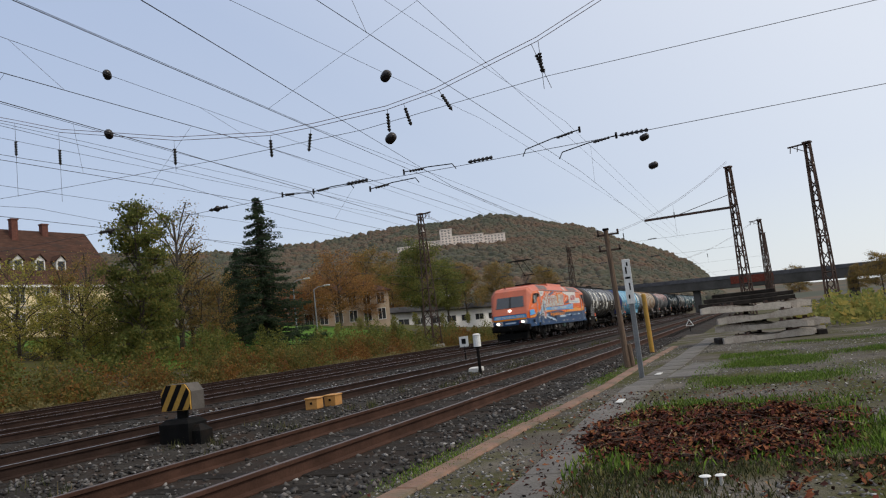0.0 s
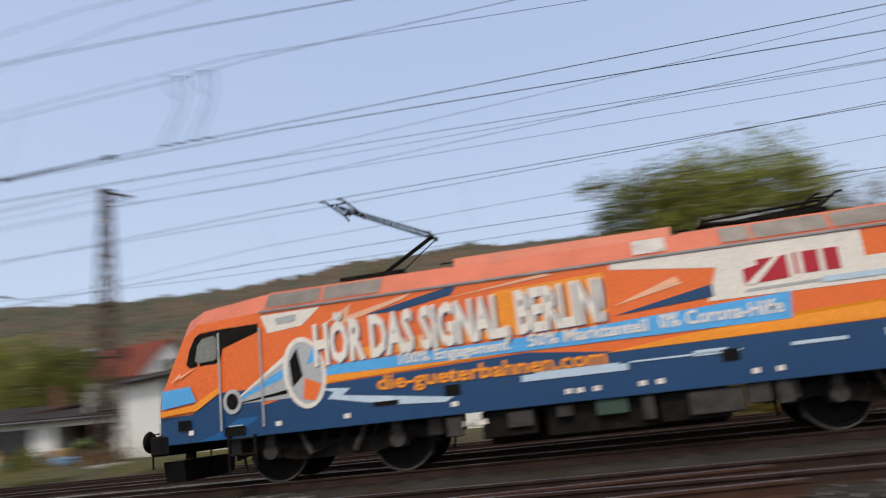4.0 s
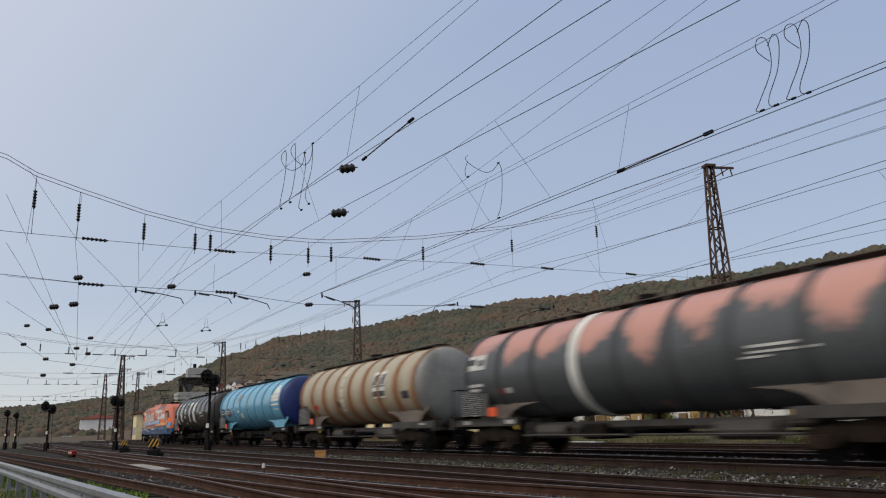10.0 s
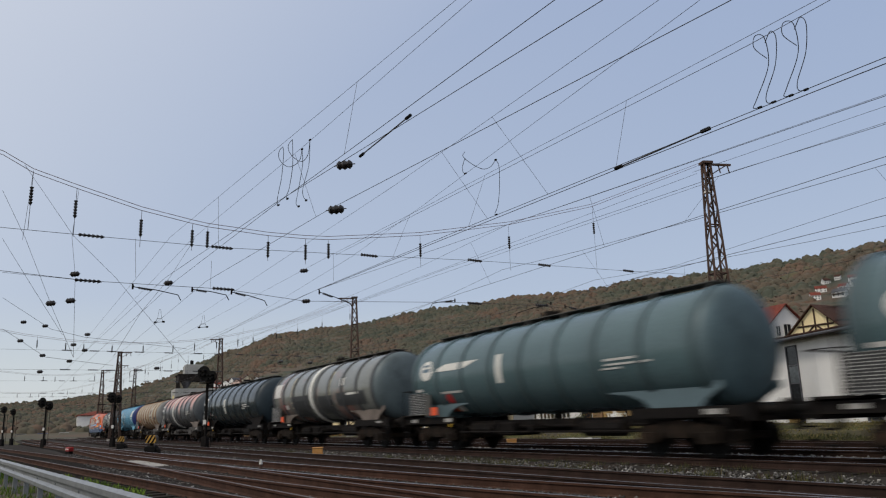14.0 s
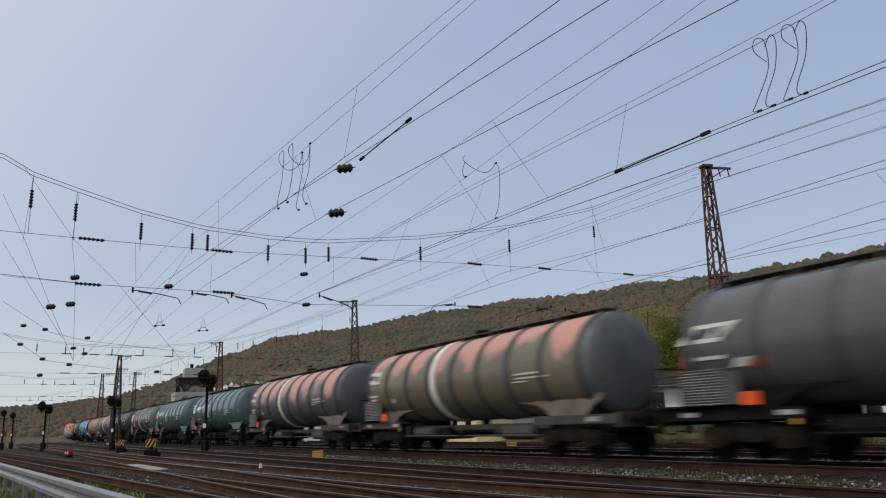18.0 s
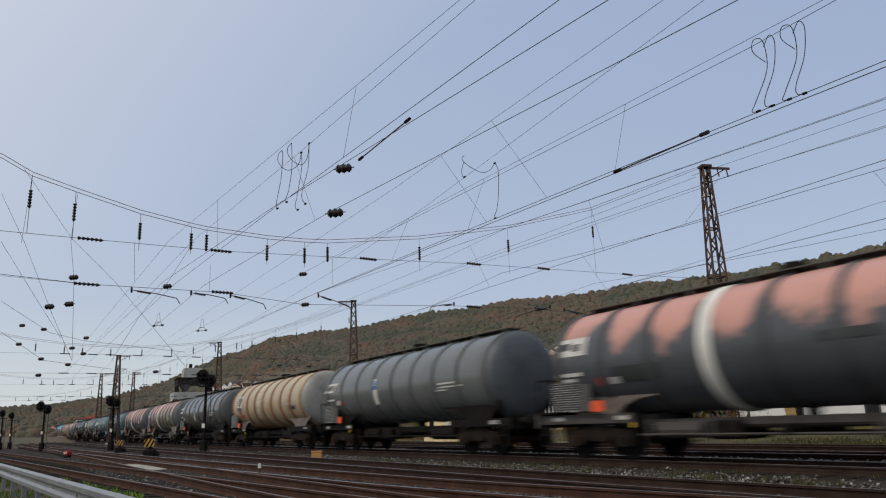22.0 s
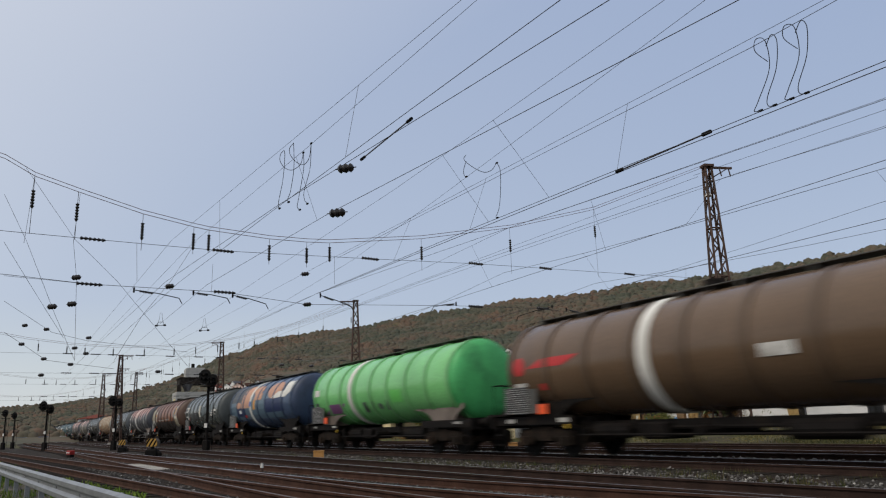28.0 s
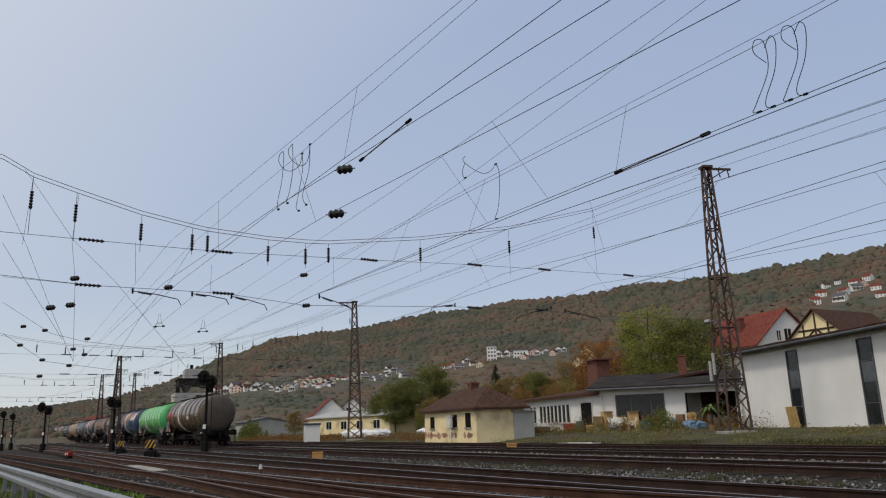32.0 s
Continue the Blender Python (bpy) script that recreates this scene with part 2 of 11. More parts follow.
ARC_X = np.arange(-480.0, 480.5, 0.5)
ARC_S = np.concatenate([[0], np.cumsum(np.hypot(0.5, np.diff([line_y(x) for x in ARC_X])))])
ARC_S -= np.interp(0, ARC_X, ARC_S)


def arc_x(q):
    return float(np.interp(q, ARC_S, ARC_X))


TRACKS = {"near": -10.1, "second": -5.5, "train": 0.0, "fourth": 4.2, "far": 8.5}

# ---- ground ----
def ground_z(x, y):
    o = y - line_y(x)
    if o < -12.2:
        return -0.22
    if o < 10.8:
        return -0.42
    rise = max(0.0, min(1.0, (x + 2) / 25)) * max(0.0, min(1.0, (150 - x) / 60))
    z = min(-0.42 + (o - 10.8) * 0.1, 0.28)
    return z + rise * max(0.0, min(4.6, (o - 14) * 0.19))


GROUND = mat("rough_ground", (0.075, 0.064, 0.044), 0.95, 0, 0.35, 0.25, 6, 0.5, stain=(0.07, 0.078, 0.022), amount=0.55, spec=0.05)
BALLAST = mat("grey_brown_ballast", (0.036, 0.033, 0.03), 0.95, 0, 0.35, 0.8, 22, 1.0, stain=(0.032, 0.022, 0.017), amount=0.5, spec=0.05)
xs = [-4000, -2000, -1000, -500, -300] + [-220 + 8 * i for i in range(56)] + [300, 500, 1000, 2000, 4000]
offs = [-4000, -1500, -500, -200, -100, -60, -40, -30, -24, -20, -17, -15, -13.5, -12.6, -12.2, -11, 0, 10.8, 12, 14, 16, 20, 30, 45, 60, 100, 200, 500, 1500, 4000]
g = Shape()
for x in xs:
    xx = max(-240, min(240, x))
    for o in offs:
        y = line_y(xx) + o
        g.v.append((x, y, ground_z(xx, y)))
n = len(offs)
g.f = [(i * n + j, (i + 1) * n + j, (i + 1) * n + j + 1, i * n + j + 1) for i in range(len(xs) - 1) for j in range(n - 1)]
g.k = [0] * len(g.f)
tagged(part("ground", g, GROUND), "brown earth and thin grass of the railway yard", "ground", kind="structure")

X0, X1 = -422, 230
stations = [X0 + 6 * i for i in range(int((X1 - X0) / 6) + 1)]
for name, off in TRACKS.items():
    s = Shape()
    prof = [(-2.6, -0.44), (-1.75, -0.19), (-0.62, -0.168), (0.62, -0.168), (1.75, -0.19), (2.6, -0.44)]
    for x in stations:
        for u, z in prof:
            s.v.append(tuple(track_pt(off + u, x, z)))
    s.f = [(i * 6 + j, (i + 1) * 6 + j, (i + 1) * 6 + j + 1, i * 6 + j + 1) for i in range(len(stations) - 1) for j in range(5)]
    s.k = [0] * len(s.f)
    tagged(part("ballast_bed", s, BALLAST), "bed of grey-brown broken stone ballast under a track", "ballast", kind="structure")

RAIL = [(-0.07, -0.17), (0.07, -0.17), (0.07, -0.158), (0.012, -0.14), (0.012, -0.045), (0.036, -0.035), (0.036, -0.004), (0.028, 0), (-0.028, 0), (-0.036, -0.004), (-0.036, -0.035), (-0.012, -0.045), (-0.012, -0.14), (-0.07, -0.158)]


def rail(pts_fn, xs, top, name="rail", side_mat=None):
    s = Shape()
    m = len(RAIL)
    for x in xs:
        for u, z in RAIL:
            s.v.append(tuple(pts_fn(x, u, z)))
    for i in range(len(xs) - 1):
        for j in range(m):
            s.f.append((i * m + j, (i + 1) * m + j, (i + 1) * m + (j + 1) % m, i * m + (j + 1) % m))
            s.k.append(1 if j == 7 else 0)
    return part(name, s, [side_mat or RAIL_SIDE, top])


for name, off in TRACKS.items():
    root = thing("track", pose(0, 0, 0), "railway track with rusty brown rails on dark sleepers in ballast", "railway track", "tracks of the yard", "structure")
    for side in (-0.7525, 0.7525):
        r = rail(lambda x, u, z: track_pt(off + side + u, x, z), stations, RAIL_TOP if name in ("second", "train", "fourth") else RAIL_DULL, side_mat=RAIL_BROWN if name == "near" else None)
        r.parent = root
    sl = Shape().box(-0.13, -1.3, -0.33, 0.13, 1.3, -0.165, bevel=0.015).data("sleeper", SLEEPER)
    far_s = Shape()
    for i in range(int((X1 - X0) / 0.63)):
        x = X0 + 0.63 * i
        m = track_frame(off, x) @ Matrix.Rotation(rng.uniform(-0.015, 0.015), 4, "Z")
        if (off < -9 and -2 < x < 28) or (off < -5 and off > -6 and -25 < x < 22):
            part("sleeper", sl, SLEEPER, root, at=m @ Matrix.Translation((0, rng.uniform(-0.04, 0.04), rng.uniform(-0.01, 0.01))))
        else:
            far_s.box(-0.13, -1.3, -0.3, 0.13, 1.3, -0.165, m)
    tagged(part("sleeper_run", far_s, SLEEPER, root), kind="stuff")

npr = np.random.default_rng(11)


def sprays(name, P, R, material, out=None, spread=1.0):
    """Many small folded leaf sprays in one mesh: their places, sizes and, where given, the way each one faces."""
    P, R = np.asarray(P, float), np.asarray(R, float)
    n = len(P)
    d = npr.normal(0, 1, (n, 3)) * spread
    if out is not None:
        d = d + np.asarray(out)
    d /= np.linalg.norm(d, axis=1)[:, None] + 1e-9
    u = np.cross(d, npr.normal(0, 1, (n, 3)))
    u /= np.linalg.norm(u, axis=1)[:, None] + 1e-9
    w = np.cross(d, u)
    k = R[:, None]
    v = np.stack([P - u * k, P - w * k * 0.62 + d * k * 0.25, P + u * k, P + w * k * 0.62 + d * k * 0.25], 1)
    f = (np.array([(0, 1, 2), (0, 2, 3)])[None] + 4 * np.arange(n)[:, None, None]).reshape(-1, 3)
    return flat_mesh(name, v.reshape(-1, 3), f, material)


def flat_mesh(name, v, f, material):
    me = bpy.data.meshes.new(name)
    me.vertices.add(len(v))
    me.vertices.foreach_set("co", np.ascontiguousarray(v, dtype=np.float32).reshape(-1))
    me.loops.add(len(f) * 3)
    me.loops.foreach_set("vertex_index", np.ascontiguousarray(f, dtype=np.int32).reshape(-1))
    me.polygons.add(len(f))
    me.polygons.foreach_set("loop_start", np.arange(len(f), dtype=np.int32) * 3)
    me.update(calc_edges=True)
    me.materials.append(material)
    return me


# ---- hills: crest height in degrees seen from the line, by bearing ----
CREST = [(-30, 1.2), (-6, 1.2), (2.3, 1.9), (3.8, 3.6), (6.4, 5.2), (10.3, 7.0), (14.4, 8.5), (17.4, 9.0), (21, 9.1), (25.3, 9.05), (29.7, 8.6), (35, 8.1), (46, 8.6), (60, 10.0), (75, 11.6),
         (90, 12.3), (97, 12.7), (106, 12.4), (113, 11.3), (119, 10.7), (127, 10.3), (133, 9.9), (140, 9.5), (147.6, 8.6), (152, 7.9), (154.5, 7.7), (157.8, 7.1), (161, 5.8), (164.8, 4.2), (168.5, 3.0), (171.6, 2.6), (175, 2.3), (185, 1.6), (210, 1.2)]


def crest(a):
    for (a0, e0), (a1, e1) in zip(CREST, CREST[1:]):
        if a0 <= a <= a1:
            t = (a - a0) / (a1 - a0)
            return e0 + (e1 - e0) * t
    return 1.2


def ridge_r(a):
    return 620 + 60 * math.sin(radians(a * 2.3)) + (500 * max(0, (a - 158) / 30) if a > 158 else 0)


def hill_z(a, r):
    top = ridge_r(a)
    h = math.tan(radians(crest(a))) * top - 6
    foot = 190.0
    if r <= top:
        s = max(0, (r - foot) / (top - foot))
        return 0.3 + h * (0.75 * s + 0.25 * s * s) + 4 * s * noise.noise((a * 0.25, r * 0.012, 0))
    return 0.3 + h * max(0, 1 - (r - top) / 500)


# a clump of foliage: a rough, uneven ball of few faces
ICO = bmesh.new()
bmesh.ops.create_icosphere(ICO, subdivisions=1, radius=1.0)
ICO_V, ICO_F = [tuple(v.co) for v in ICO.verts], [tuple(v.index for v in f.verts) for f in ICO.faces]
ICO.free()


def clump(s, x, y, z, r, tall=1.0, rough=0.3):
    q = rng.random() * 6.28
    c, d = math.cos(q), math.sin(q)
    vs = []
    for a, b, e in ICO_V:
        k = r * (1 + rng.uniform(-rough, rough))
        vs.append((x + (a * c - b * d) * k, y + (a * d + b * c) * k, z + e * k * tall))
    s.add(vs, ICO_F)


# leaf colours greyed and lightened: the distance haze is put into the base colour
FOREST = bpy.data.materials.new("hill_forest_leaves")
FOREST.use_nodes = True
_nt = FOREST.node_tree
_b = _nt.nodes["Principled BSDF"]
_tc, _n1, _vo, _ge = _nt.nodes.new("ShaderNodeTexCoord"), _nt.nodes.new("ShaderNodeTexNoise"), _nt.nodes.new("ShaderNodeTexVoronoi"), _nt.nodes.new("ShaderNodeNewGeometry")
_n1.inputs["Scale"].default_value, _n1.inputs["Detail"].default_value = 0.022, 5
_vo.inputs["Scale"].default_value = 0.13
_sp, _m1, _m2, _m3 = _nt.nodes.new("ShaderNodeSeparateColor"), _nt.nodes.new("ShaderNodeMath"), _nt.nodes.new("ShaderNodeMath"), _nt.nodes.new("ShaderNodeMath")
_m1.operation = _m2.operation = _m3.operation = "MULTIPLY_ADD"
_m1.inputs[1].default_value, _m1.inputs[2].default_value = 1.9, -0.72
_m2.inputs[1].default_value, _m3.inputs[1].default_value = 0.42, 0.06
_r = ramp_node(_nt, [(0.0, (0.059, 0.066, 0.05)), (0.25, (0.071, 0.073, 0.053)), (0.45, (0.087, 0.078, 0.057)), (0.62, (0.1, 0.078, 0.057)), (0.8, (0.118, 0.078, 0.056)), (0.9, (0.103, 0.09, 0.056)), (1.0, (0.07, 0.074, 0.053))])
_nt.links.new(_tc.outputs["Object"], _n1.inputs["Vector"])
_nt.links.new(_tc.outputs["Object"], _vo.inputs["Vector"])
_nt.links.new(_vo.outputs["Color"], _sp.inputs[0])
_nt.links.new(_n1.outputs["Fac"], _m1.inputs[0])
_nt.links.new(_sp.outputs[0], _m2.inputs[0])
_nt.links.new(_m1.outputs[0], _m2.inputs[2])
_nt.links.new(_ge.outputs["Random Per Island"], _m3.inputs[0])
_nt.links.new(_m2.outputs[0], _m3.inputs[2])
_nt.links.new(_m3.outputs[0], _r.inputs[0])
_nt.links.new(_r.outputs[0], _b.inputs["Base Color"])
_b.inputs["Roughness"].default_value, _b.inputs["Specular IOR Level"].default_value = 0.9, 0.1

# where the village stands on the slope: bearing and height in degrees, spread of both, and the number of houses
VILLAGE = [(160.6, 2.55, 1.5, 0.16, 9), (157.6, 2.7, 1.7, 0.2, 20), (154.6, 3.05, 1.3, 0.32, 22), (151.4, 3.3, 1.5, 0.26, 14), (148.9, 3.6, 1.0, 0.3, 7), (144.0, 4.0, 1.6, 0.3, 7), (139.9, 4.6, 1.6, 0.22, 6), (137.2, 4.75, 1.3, 0.18, 6),
           (116.4, 7.6, 2.2, 0.7, 12), (107.0, 6.5, 3.5, 0.7, 8), (101.0, 7.4, 5.0, 1.1, 18), (93.0, 7.6, 6.0, 1.2, 20)]
SITES = []
_vr = random.Random(21)
for a0, e0, wa, we, n in VILLAGE:
    for i in range(n):
        a, e = a0 + wa * (2 * (i + _vr.random()) / n - 1), e0 + (0.12 if a0 > 147 else 0.1) + _vr.uniform(-we, we)
        r = 255.0
        while r < 560 and (hill_z(a, r) - 1) / r < math.tan(radians(e)):
            r += 4
        SITES.append((a, r, 0.5 if a > 147 else 0.62 if a > 125 else 0.95 if a > 108 else 0.7))
_sx = np.array([(r * math.cos(radians(a)), r * math.sin(radians(a)), k * 9) for a, r, k in SITES])


def crown_size(a):
    """The forest's crowns are smaller where the slope is meant to lie farther off."""
    return float(np.interp(a, [0, 20, 60, 95, 124, 140, 152, 182], [1.7, 2.0, 2.4, 3.1, 3.0, 2.2, 1.5, 1.3]))


# the slope itself, deep in undergrowth of the same leaves
hs = Shape()
azs = [-30 + 2.0 * i for i in range(121)]
rs = [150, 190, 230, 280, 340, 400, 460, 520, 570, 610, 640, 680, 740, 850, 1100, 1400, 1800]
for a in azs:
    for r in rs:
        z = hill_z(a, r) + (0.4 * crown_size(a) if 205 < r else 0) if r > 155 else -1.0
        hs.v.append((r * math.cos(radians(a)), r * math.sin(radians(a)), z))
n = len(rs)
hs.f = [(i * n + j, i * n + j + 1, (i + 1) * n + j + 1, (i + 1) * n + j) for i in range(len(azs) - 1) for j in range(n - 1)]
hs.k = [0] * len(hs.f)
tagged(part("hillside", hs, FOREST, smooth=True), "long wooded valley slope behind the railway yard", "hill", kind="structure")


pts = []
for _ in range(76000):
    a = rng.uniform(2, 182)
    size = crown_size(a)
    if rng.random() > (2.0 / size) ** 2 * (0.35 if 56 < a < 84 else 1.0):
        continue
    top = ridge_r(a)
    r = 205 + (top - 185) * rng.random() ** 0.75
    x, y = r * math.cos(radians(a)), r * math.sin(radians(a))
    # the lower slope round the village is only half wooded
    if r < 205 + (top - 205) * 0.42 and (122 < a < 164 or 86 < a < 121):
        size *= 0.75
        if rng.random() < 0.45:
            continue
    # room for the houses, and a view down the slope from each of them
    dx, dy = _sx[:, 0] - x, _sx[:, 1] - y
    along = (dx * x + dy * y) / r
    if (((dx * dx + dy * dy) < (_sx[:, 2] * 0.75 + size) ** 2) | ((np.abs(dx * y - dy * x) / r < _sx[:, 2] * 0.5 + size * 0.5) & (along > 0) & (along < 9 * size))).any() and rng.random() < 0.93:
        continue
    pts.append((x, y, hill_z(a, r), size * rng.choice((0.75, 0.9, 1.05, 1.1, 1.3, 1.5)) * rng.uniform(0.85, 1.1), rng.uniform(0.9, 1.35)))
pts = np.array(pts)
nt_, ns = len(pts), 5
dirs = npr.normal(0, 1, (nt_, ns, 3))
dirs[:, :, 2] = np.abs(dirs[:, :, 2]) * 0.9 - 0.25
dirs /= np.linalg.norm(dirs, axis=2)[:, :, None]
k = pts[:, 3][:, None, None]
tall = np.stack([np.ones(nt_), np.ones(nt_), pts[:, 4]], 1)[:, None, :]
c = pts[:, :3] + np.stack([np.zeros(nt_), np.zeros(nt_), pts[:, 3] * npr.uniform(-0.35, 0.1, nt_)], 1)
P = c[:, None, :] + dirs * tall * k * npr.uniform(0.86, 1.0, (nt_, ns, 1))
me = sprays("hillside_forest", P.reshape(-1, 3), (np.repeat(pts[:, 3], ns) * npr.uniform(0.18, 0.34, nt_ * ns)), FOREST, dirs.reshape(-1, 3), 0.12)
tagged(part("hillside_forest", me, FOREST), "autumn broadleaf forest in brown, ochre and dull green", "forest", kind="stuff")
# the solid heart of each crown
ring = np.array([(math.cos(i * math.pi / 3), math.sin(i * math.pi / 3)) for i in range(6)])
core = np.array([(x, y, -0.1) for x, y in ring] + [(0.72 * x, 0.72 * y, 0.66) for x, y in ring] + [(0, 0, 0.98)])
v = c[:, None, :] + core[None] * npr.uniform(0.86, 1.12, (nt_, 13, 1)) * k * tall
fc = [(i, (i + 1) % 6, 6 + (i + 1) % 6) for i in range(6)] + [(i, 6 + (i + 1) % 6, 6 + i) for i in range(6)] + [(6 + i, 6 + (i + 1) % 6, 12) for i in range(6)]
f = (np.array(fc)[None] + 13 * np.arange(nt_)[:, None, None]).reshape(-1, 3)
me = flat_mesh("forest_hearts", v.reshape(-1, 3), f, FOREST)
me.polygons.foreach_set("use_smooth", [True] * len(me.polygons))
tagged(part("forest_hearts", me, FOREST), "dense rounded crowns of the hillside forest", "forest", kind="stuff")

# ---- lattice masts and the overhead line ----
def lattice(base, top, w0, w1, n, r):
    """Four corner angles and zigzag braces of a tapered lattice mast, as separate shapes."""
    legs, braces = [], []

    def corner(i, k):
        w = w0 + (w1 - w0) * k
        return Vector(((-1, 1, 1, -1)[i] * w / 2, (-1, -1, 1, 1)[i] * w / 2 * 0.8, base + (top - base) * k))
    for i in range(4):
        legs.append(Shape().cyl(corner(i, 0), corner(i, 1), r * 1.25, 4))
    for j in range(n):
        k0, k1 = j / n, (j + 1) / n
        for i in range(4):
            a, b = (i, (i + 1) % 4) if j % 2 else ((i + 1) % 4, i)
            braces.append(Shape().cyl(corner(a, k0), corner(b, k1), r * 0.75, 4, cap=False))
            if j % 3 == 0:
                braces.append(Shape().cyl(corner(i, k0), corner((i + 1) % 4, k0), r * 0.75, 4, cap=False))
    return legs, braces


def mast(x, y, z, h, turn=0.0, w0=1.25, w1=0.36, arm=1, lamp=False, label="tall tapered lattice mast of rust-brown steel for the overhead line"):
    t = thing("catenary_mast", pose(x, y, z, 0, 0, turn), label, "lattice mast", "lattice masts along the tracks")
    legs, br = lattice(0, h, w0, w1, max(6, int(h * 1.15)), 0.058)
    for l in legs:
        part("leg", l, RUST, t)
    if math.hypot(x, y) < 75:
        for b in br:
            part("brace", b, RUST, t)
    else:
        far = Shape()
        for b in br:
            far.add(b.v, b.f)
        tagged(part("bracing", far, RUST, t), kind="stuff")
    part("footing", Shape().box(-w0 * 0.62, -w0 * 0.55, -1.2, w0 * 0.62, w0 * 0.55, 0.06, bevel=0.03), CONCRETE, t)
    part("head_plate", Shape().box(-0.3, -0.26, h - 0.05, 0.3, 0.26, h + 0.08), RUST, t)
    if arm:
        a = Shape().box(0 if arm > 0 else -1.5, -0.05, h - 0.12, 1.5 if arm > 0 else 0, 0.05, h)
        for k in (0.75, 1.3):
            a.cyl((k * arm, 0, h - 0.12), (k * arm + 0.08, 0, h - 0.55), 0.035, 6)
        a.cyl((0, 0, h - 0.8), (1.2 * arm, 0, h - 0.1), 0.03, 4)
        part("top_arm", a, RUST, t)
    if lamp:
        l = Shape().cyl((-0.1, 0, h - 1.6), (-0.1, 0, h - 1.3), 0.12, 10, 0.05).cyl((-0.1, 0, h - 1.75), (-0.1, 0, h - 1.6), 0.2, 10, 0.14)
        part("yard_lamp", l, DIRTYWHITE, t, "small white yard lamp")
    return t


HT = 14.4
mast(-24.0, 35.2, 0.25, HT, 65, arm=1, lamp=True)
mast(-65.0, 35.1, 0.0, 13.2, 65, arm=-1)
mast(-104, 35.0, 0.0, 13.2, 65, arm=-1)
mast(19.3, 31.9, 0.25, 13.1, 65, arm=-1, lamp=True)
mast(65.7, 28.4, 0.2, 12.6, 65, arm=-1, lamp=True)
m = mast(69.0, 0.4, -0.2, 12.9, 65, w0=0.8, arm=0)
part("long_arm", Shape().box(-0.08, 0, 9.3, 0.08, 7.6, 9.5).cyl((0, 0, 10.6), (0, 4.5, 9.5), 0.03, 5), RUST, m, at=Matrix.Rotation(radians(-65), 4, "Z"))
mast(64.5, -5.6, -0.2, 13.0, 65, w0=0.82, arm=1, lamp=True)
mast(-185.2, 42.4, -0.2, 15.2, 65, arm=1)
mast(118, 26, 0.0, 12.6, 65, arm=-1)
mast(116, -2.35, -0.2, 12.6, 65, w0=0.8, arm=1)
mast(138, -3.1, -0.2, 12.4, 65, w0=0.8, arm=0)
mast(-24.5, -13, -0.2, 14.4, 65, arm=0)
mast(19.4, -13, -0.2, 14.0, 65, arm=0)


def insulator(s, a, b, r=0.07, n=5):
    """A stack of porcelain sheds between two points."""
    a, b = Vector(a), Vector(b)
    s.cyl(a, b, r * 0.45, 6)
    for i in range(n):
        p, q = a.lerp(b, (i + 0.15) / n), a.lerp(b, (i + 0.75) / n)
        s.cyl(p, q, r, 7, r * 0.6)


# a cross-span: a sagging head rope pair and two tie ropes between a mast on the hill side and one on the near side
def cross_span(x, ends, ropes, drops, arms):
    (ya, za), (yb, zb) = ends
    t = thing("cross_span", pose(x, 0, 0), "cross-span of thin ropes with hanging insulators over the tracks", "overhead line", "cross-spans")
    for k, dz in enumerate((0, 0.12)):
        part("head_rope", Shape().tube([(0, y, z + dz) for y, z in ropes[0]], 0.01, 4), WIRE_RED, t)
    for r in ropes[1:]:
        part("tie_rope", Shape().tube([(0, y, z) for y, z in r], 0.008, 4), WIRE, t)
    for y, z0, z1, *more in drops:
        a, b = Vector((0, y, z0)), Vector((0, y + (more[0] if more else 0), z1))
        part("hanger", Shape().cyl(a, b, 0.008, 4), WIRE, t)
        s = Shape()
        insulator(s, a.lerp(b, 0.25), a.lerp(b, 0.25) + (b - a).normalized() * 0.55, 0.062, 6)
        part("hanging_insulator", s, INSUL, t)
    for y, z in arms:
        s = Shape()
        insulator(s, (0, y - 0.36, z), (0, y + 0.36, z), 0.062, 6)
        part("tie_insulator", s, INSUL, t)
    return t


A_ROPE = [(-13, 13.9), (-8, 11.6), (-3, 9.9), (1.5, 8.9), (2.3, 8.5), (3.5, 8.2), (5.4, 7.77), (7.0, 7.55), (7.5, 7.5), (9.6, 7.45), (11.0, 7.5), (11.9, 7.57), (15.9, 8.2), (20.6, 9.25), (25.8, 10.8), (35, 14.6)]
A_UP = [(-13, 7.0), (1.7, 6.75), (4.0, 6.78), (8.0, 6.85), (13.6, 7.15), (18.6, 7.45), (22.5, 7.62), (28, 7.85), (34.8, 8.2)]
A_LOW = [(-13, 5.5), (1.8, 5.5), (4.0, 5.4), (8.1, 5.46), (11.0, 5.25), (17.4, 5.62), (22.2, 5.8), (25, 5.7), (34.6, 6.0)]
cross_span(-24.0, ((35, 14.6), (-13, 13.9)), (A_ROPE, A_UP, A_LOW),
           [(5.4, 7.77, 6.58), (7.0, 7.55, 6.65), (7.5, 7.5, 6.85), (9.6, 7.45, 6.55), (11.0, 7.5, 6.58), (11.9, 7.57, 6.95), (15.9, 8.2, 6.9), (20.5, 9.2, 7.2), (25.8, 10.8, 7.53), (3.5, 8.2, 6.7), (2.3, 8.5, 6.75)],
           [(4.0, 6.78), (8.0, 6.85), (13.6, 7.15), (18.6, 7.45), (22.5, 7.62), (28, 7.85), (4.0, 5.4), (8.1, 5.46), (18.5, 5.65), (22.2, 5.8)])
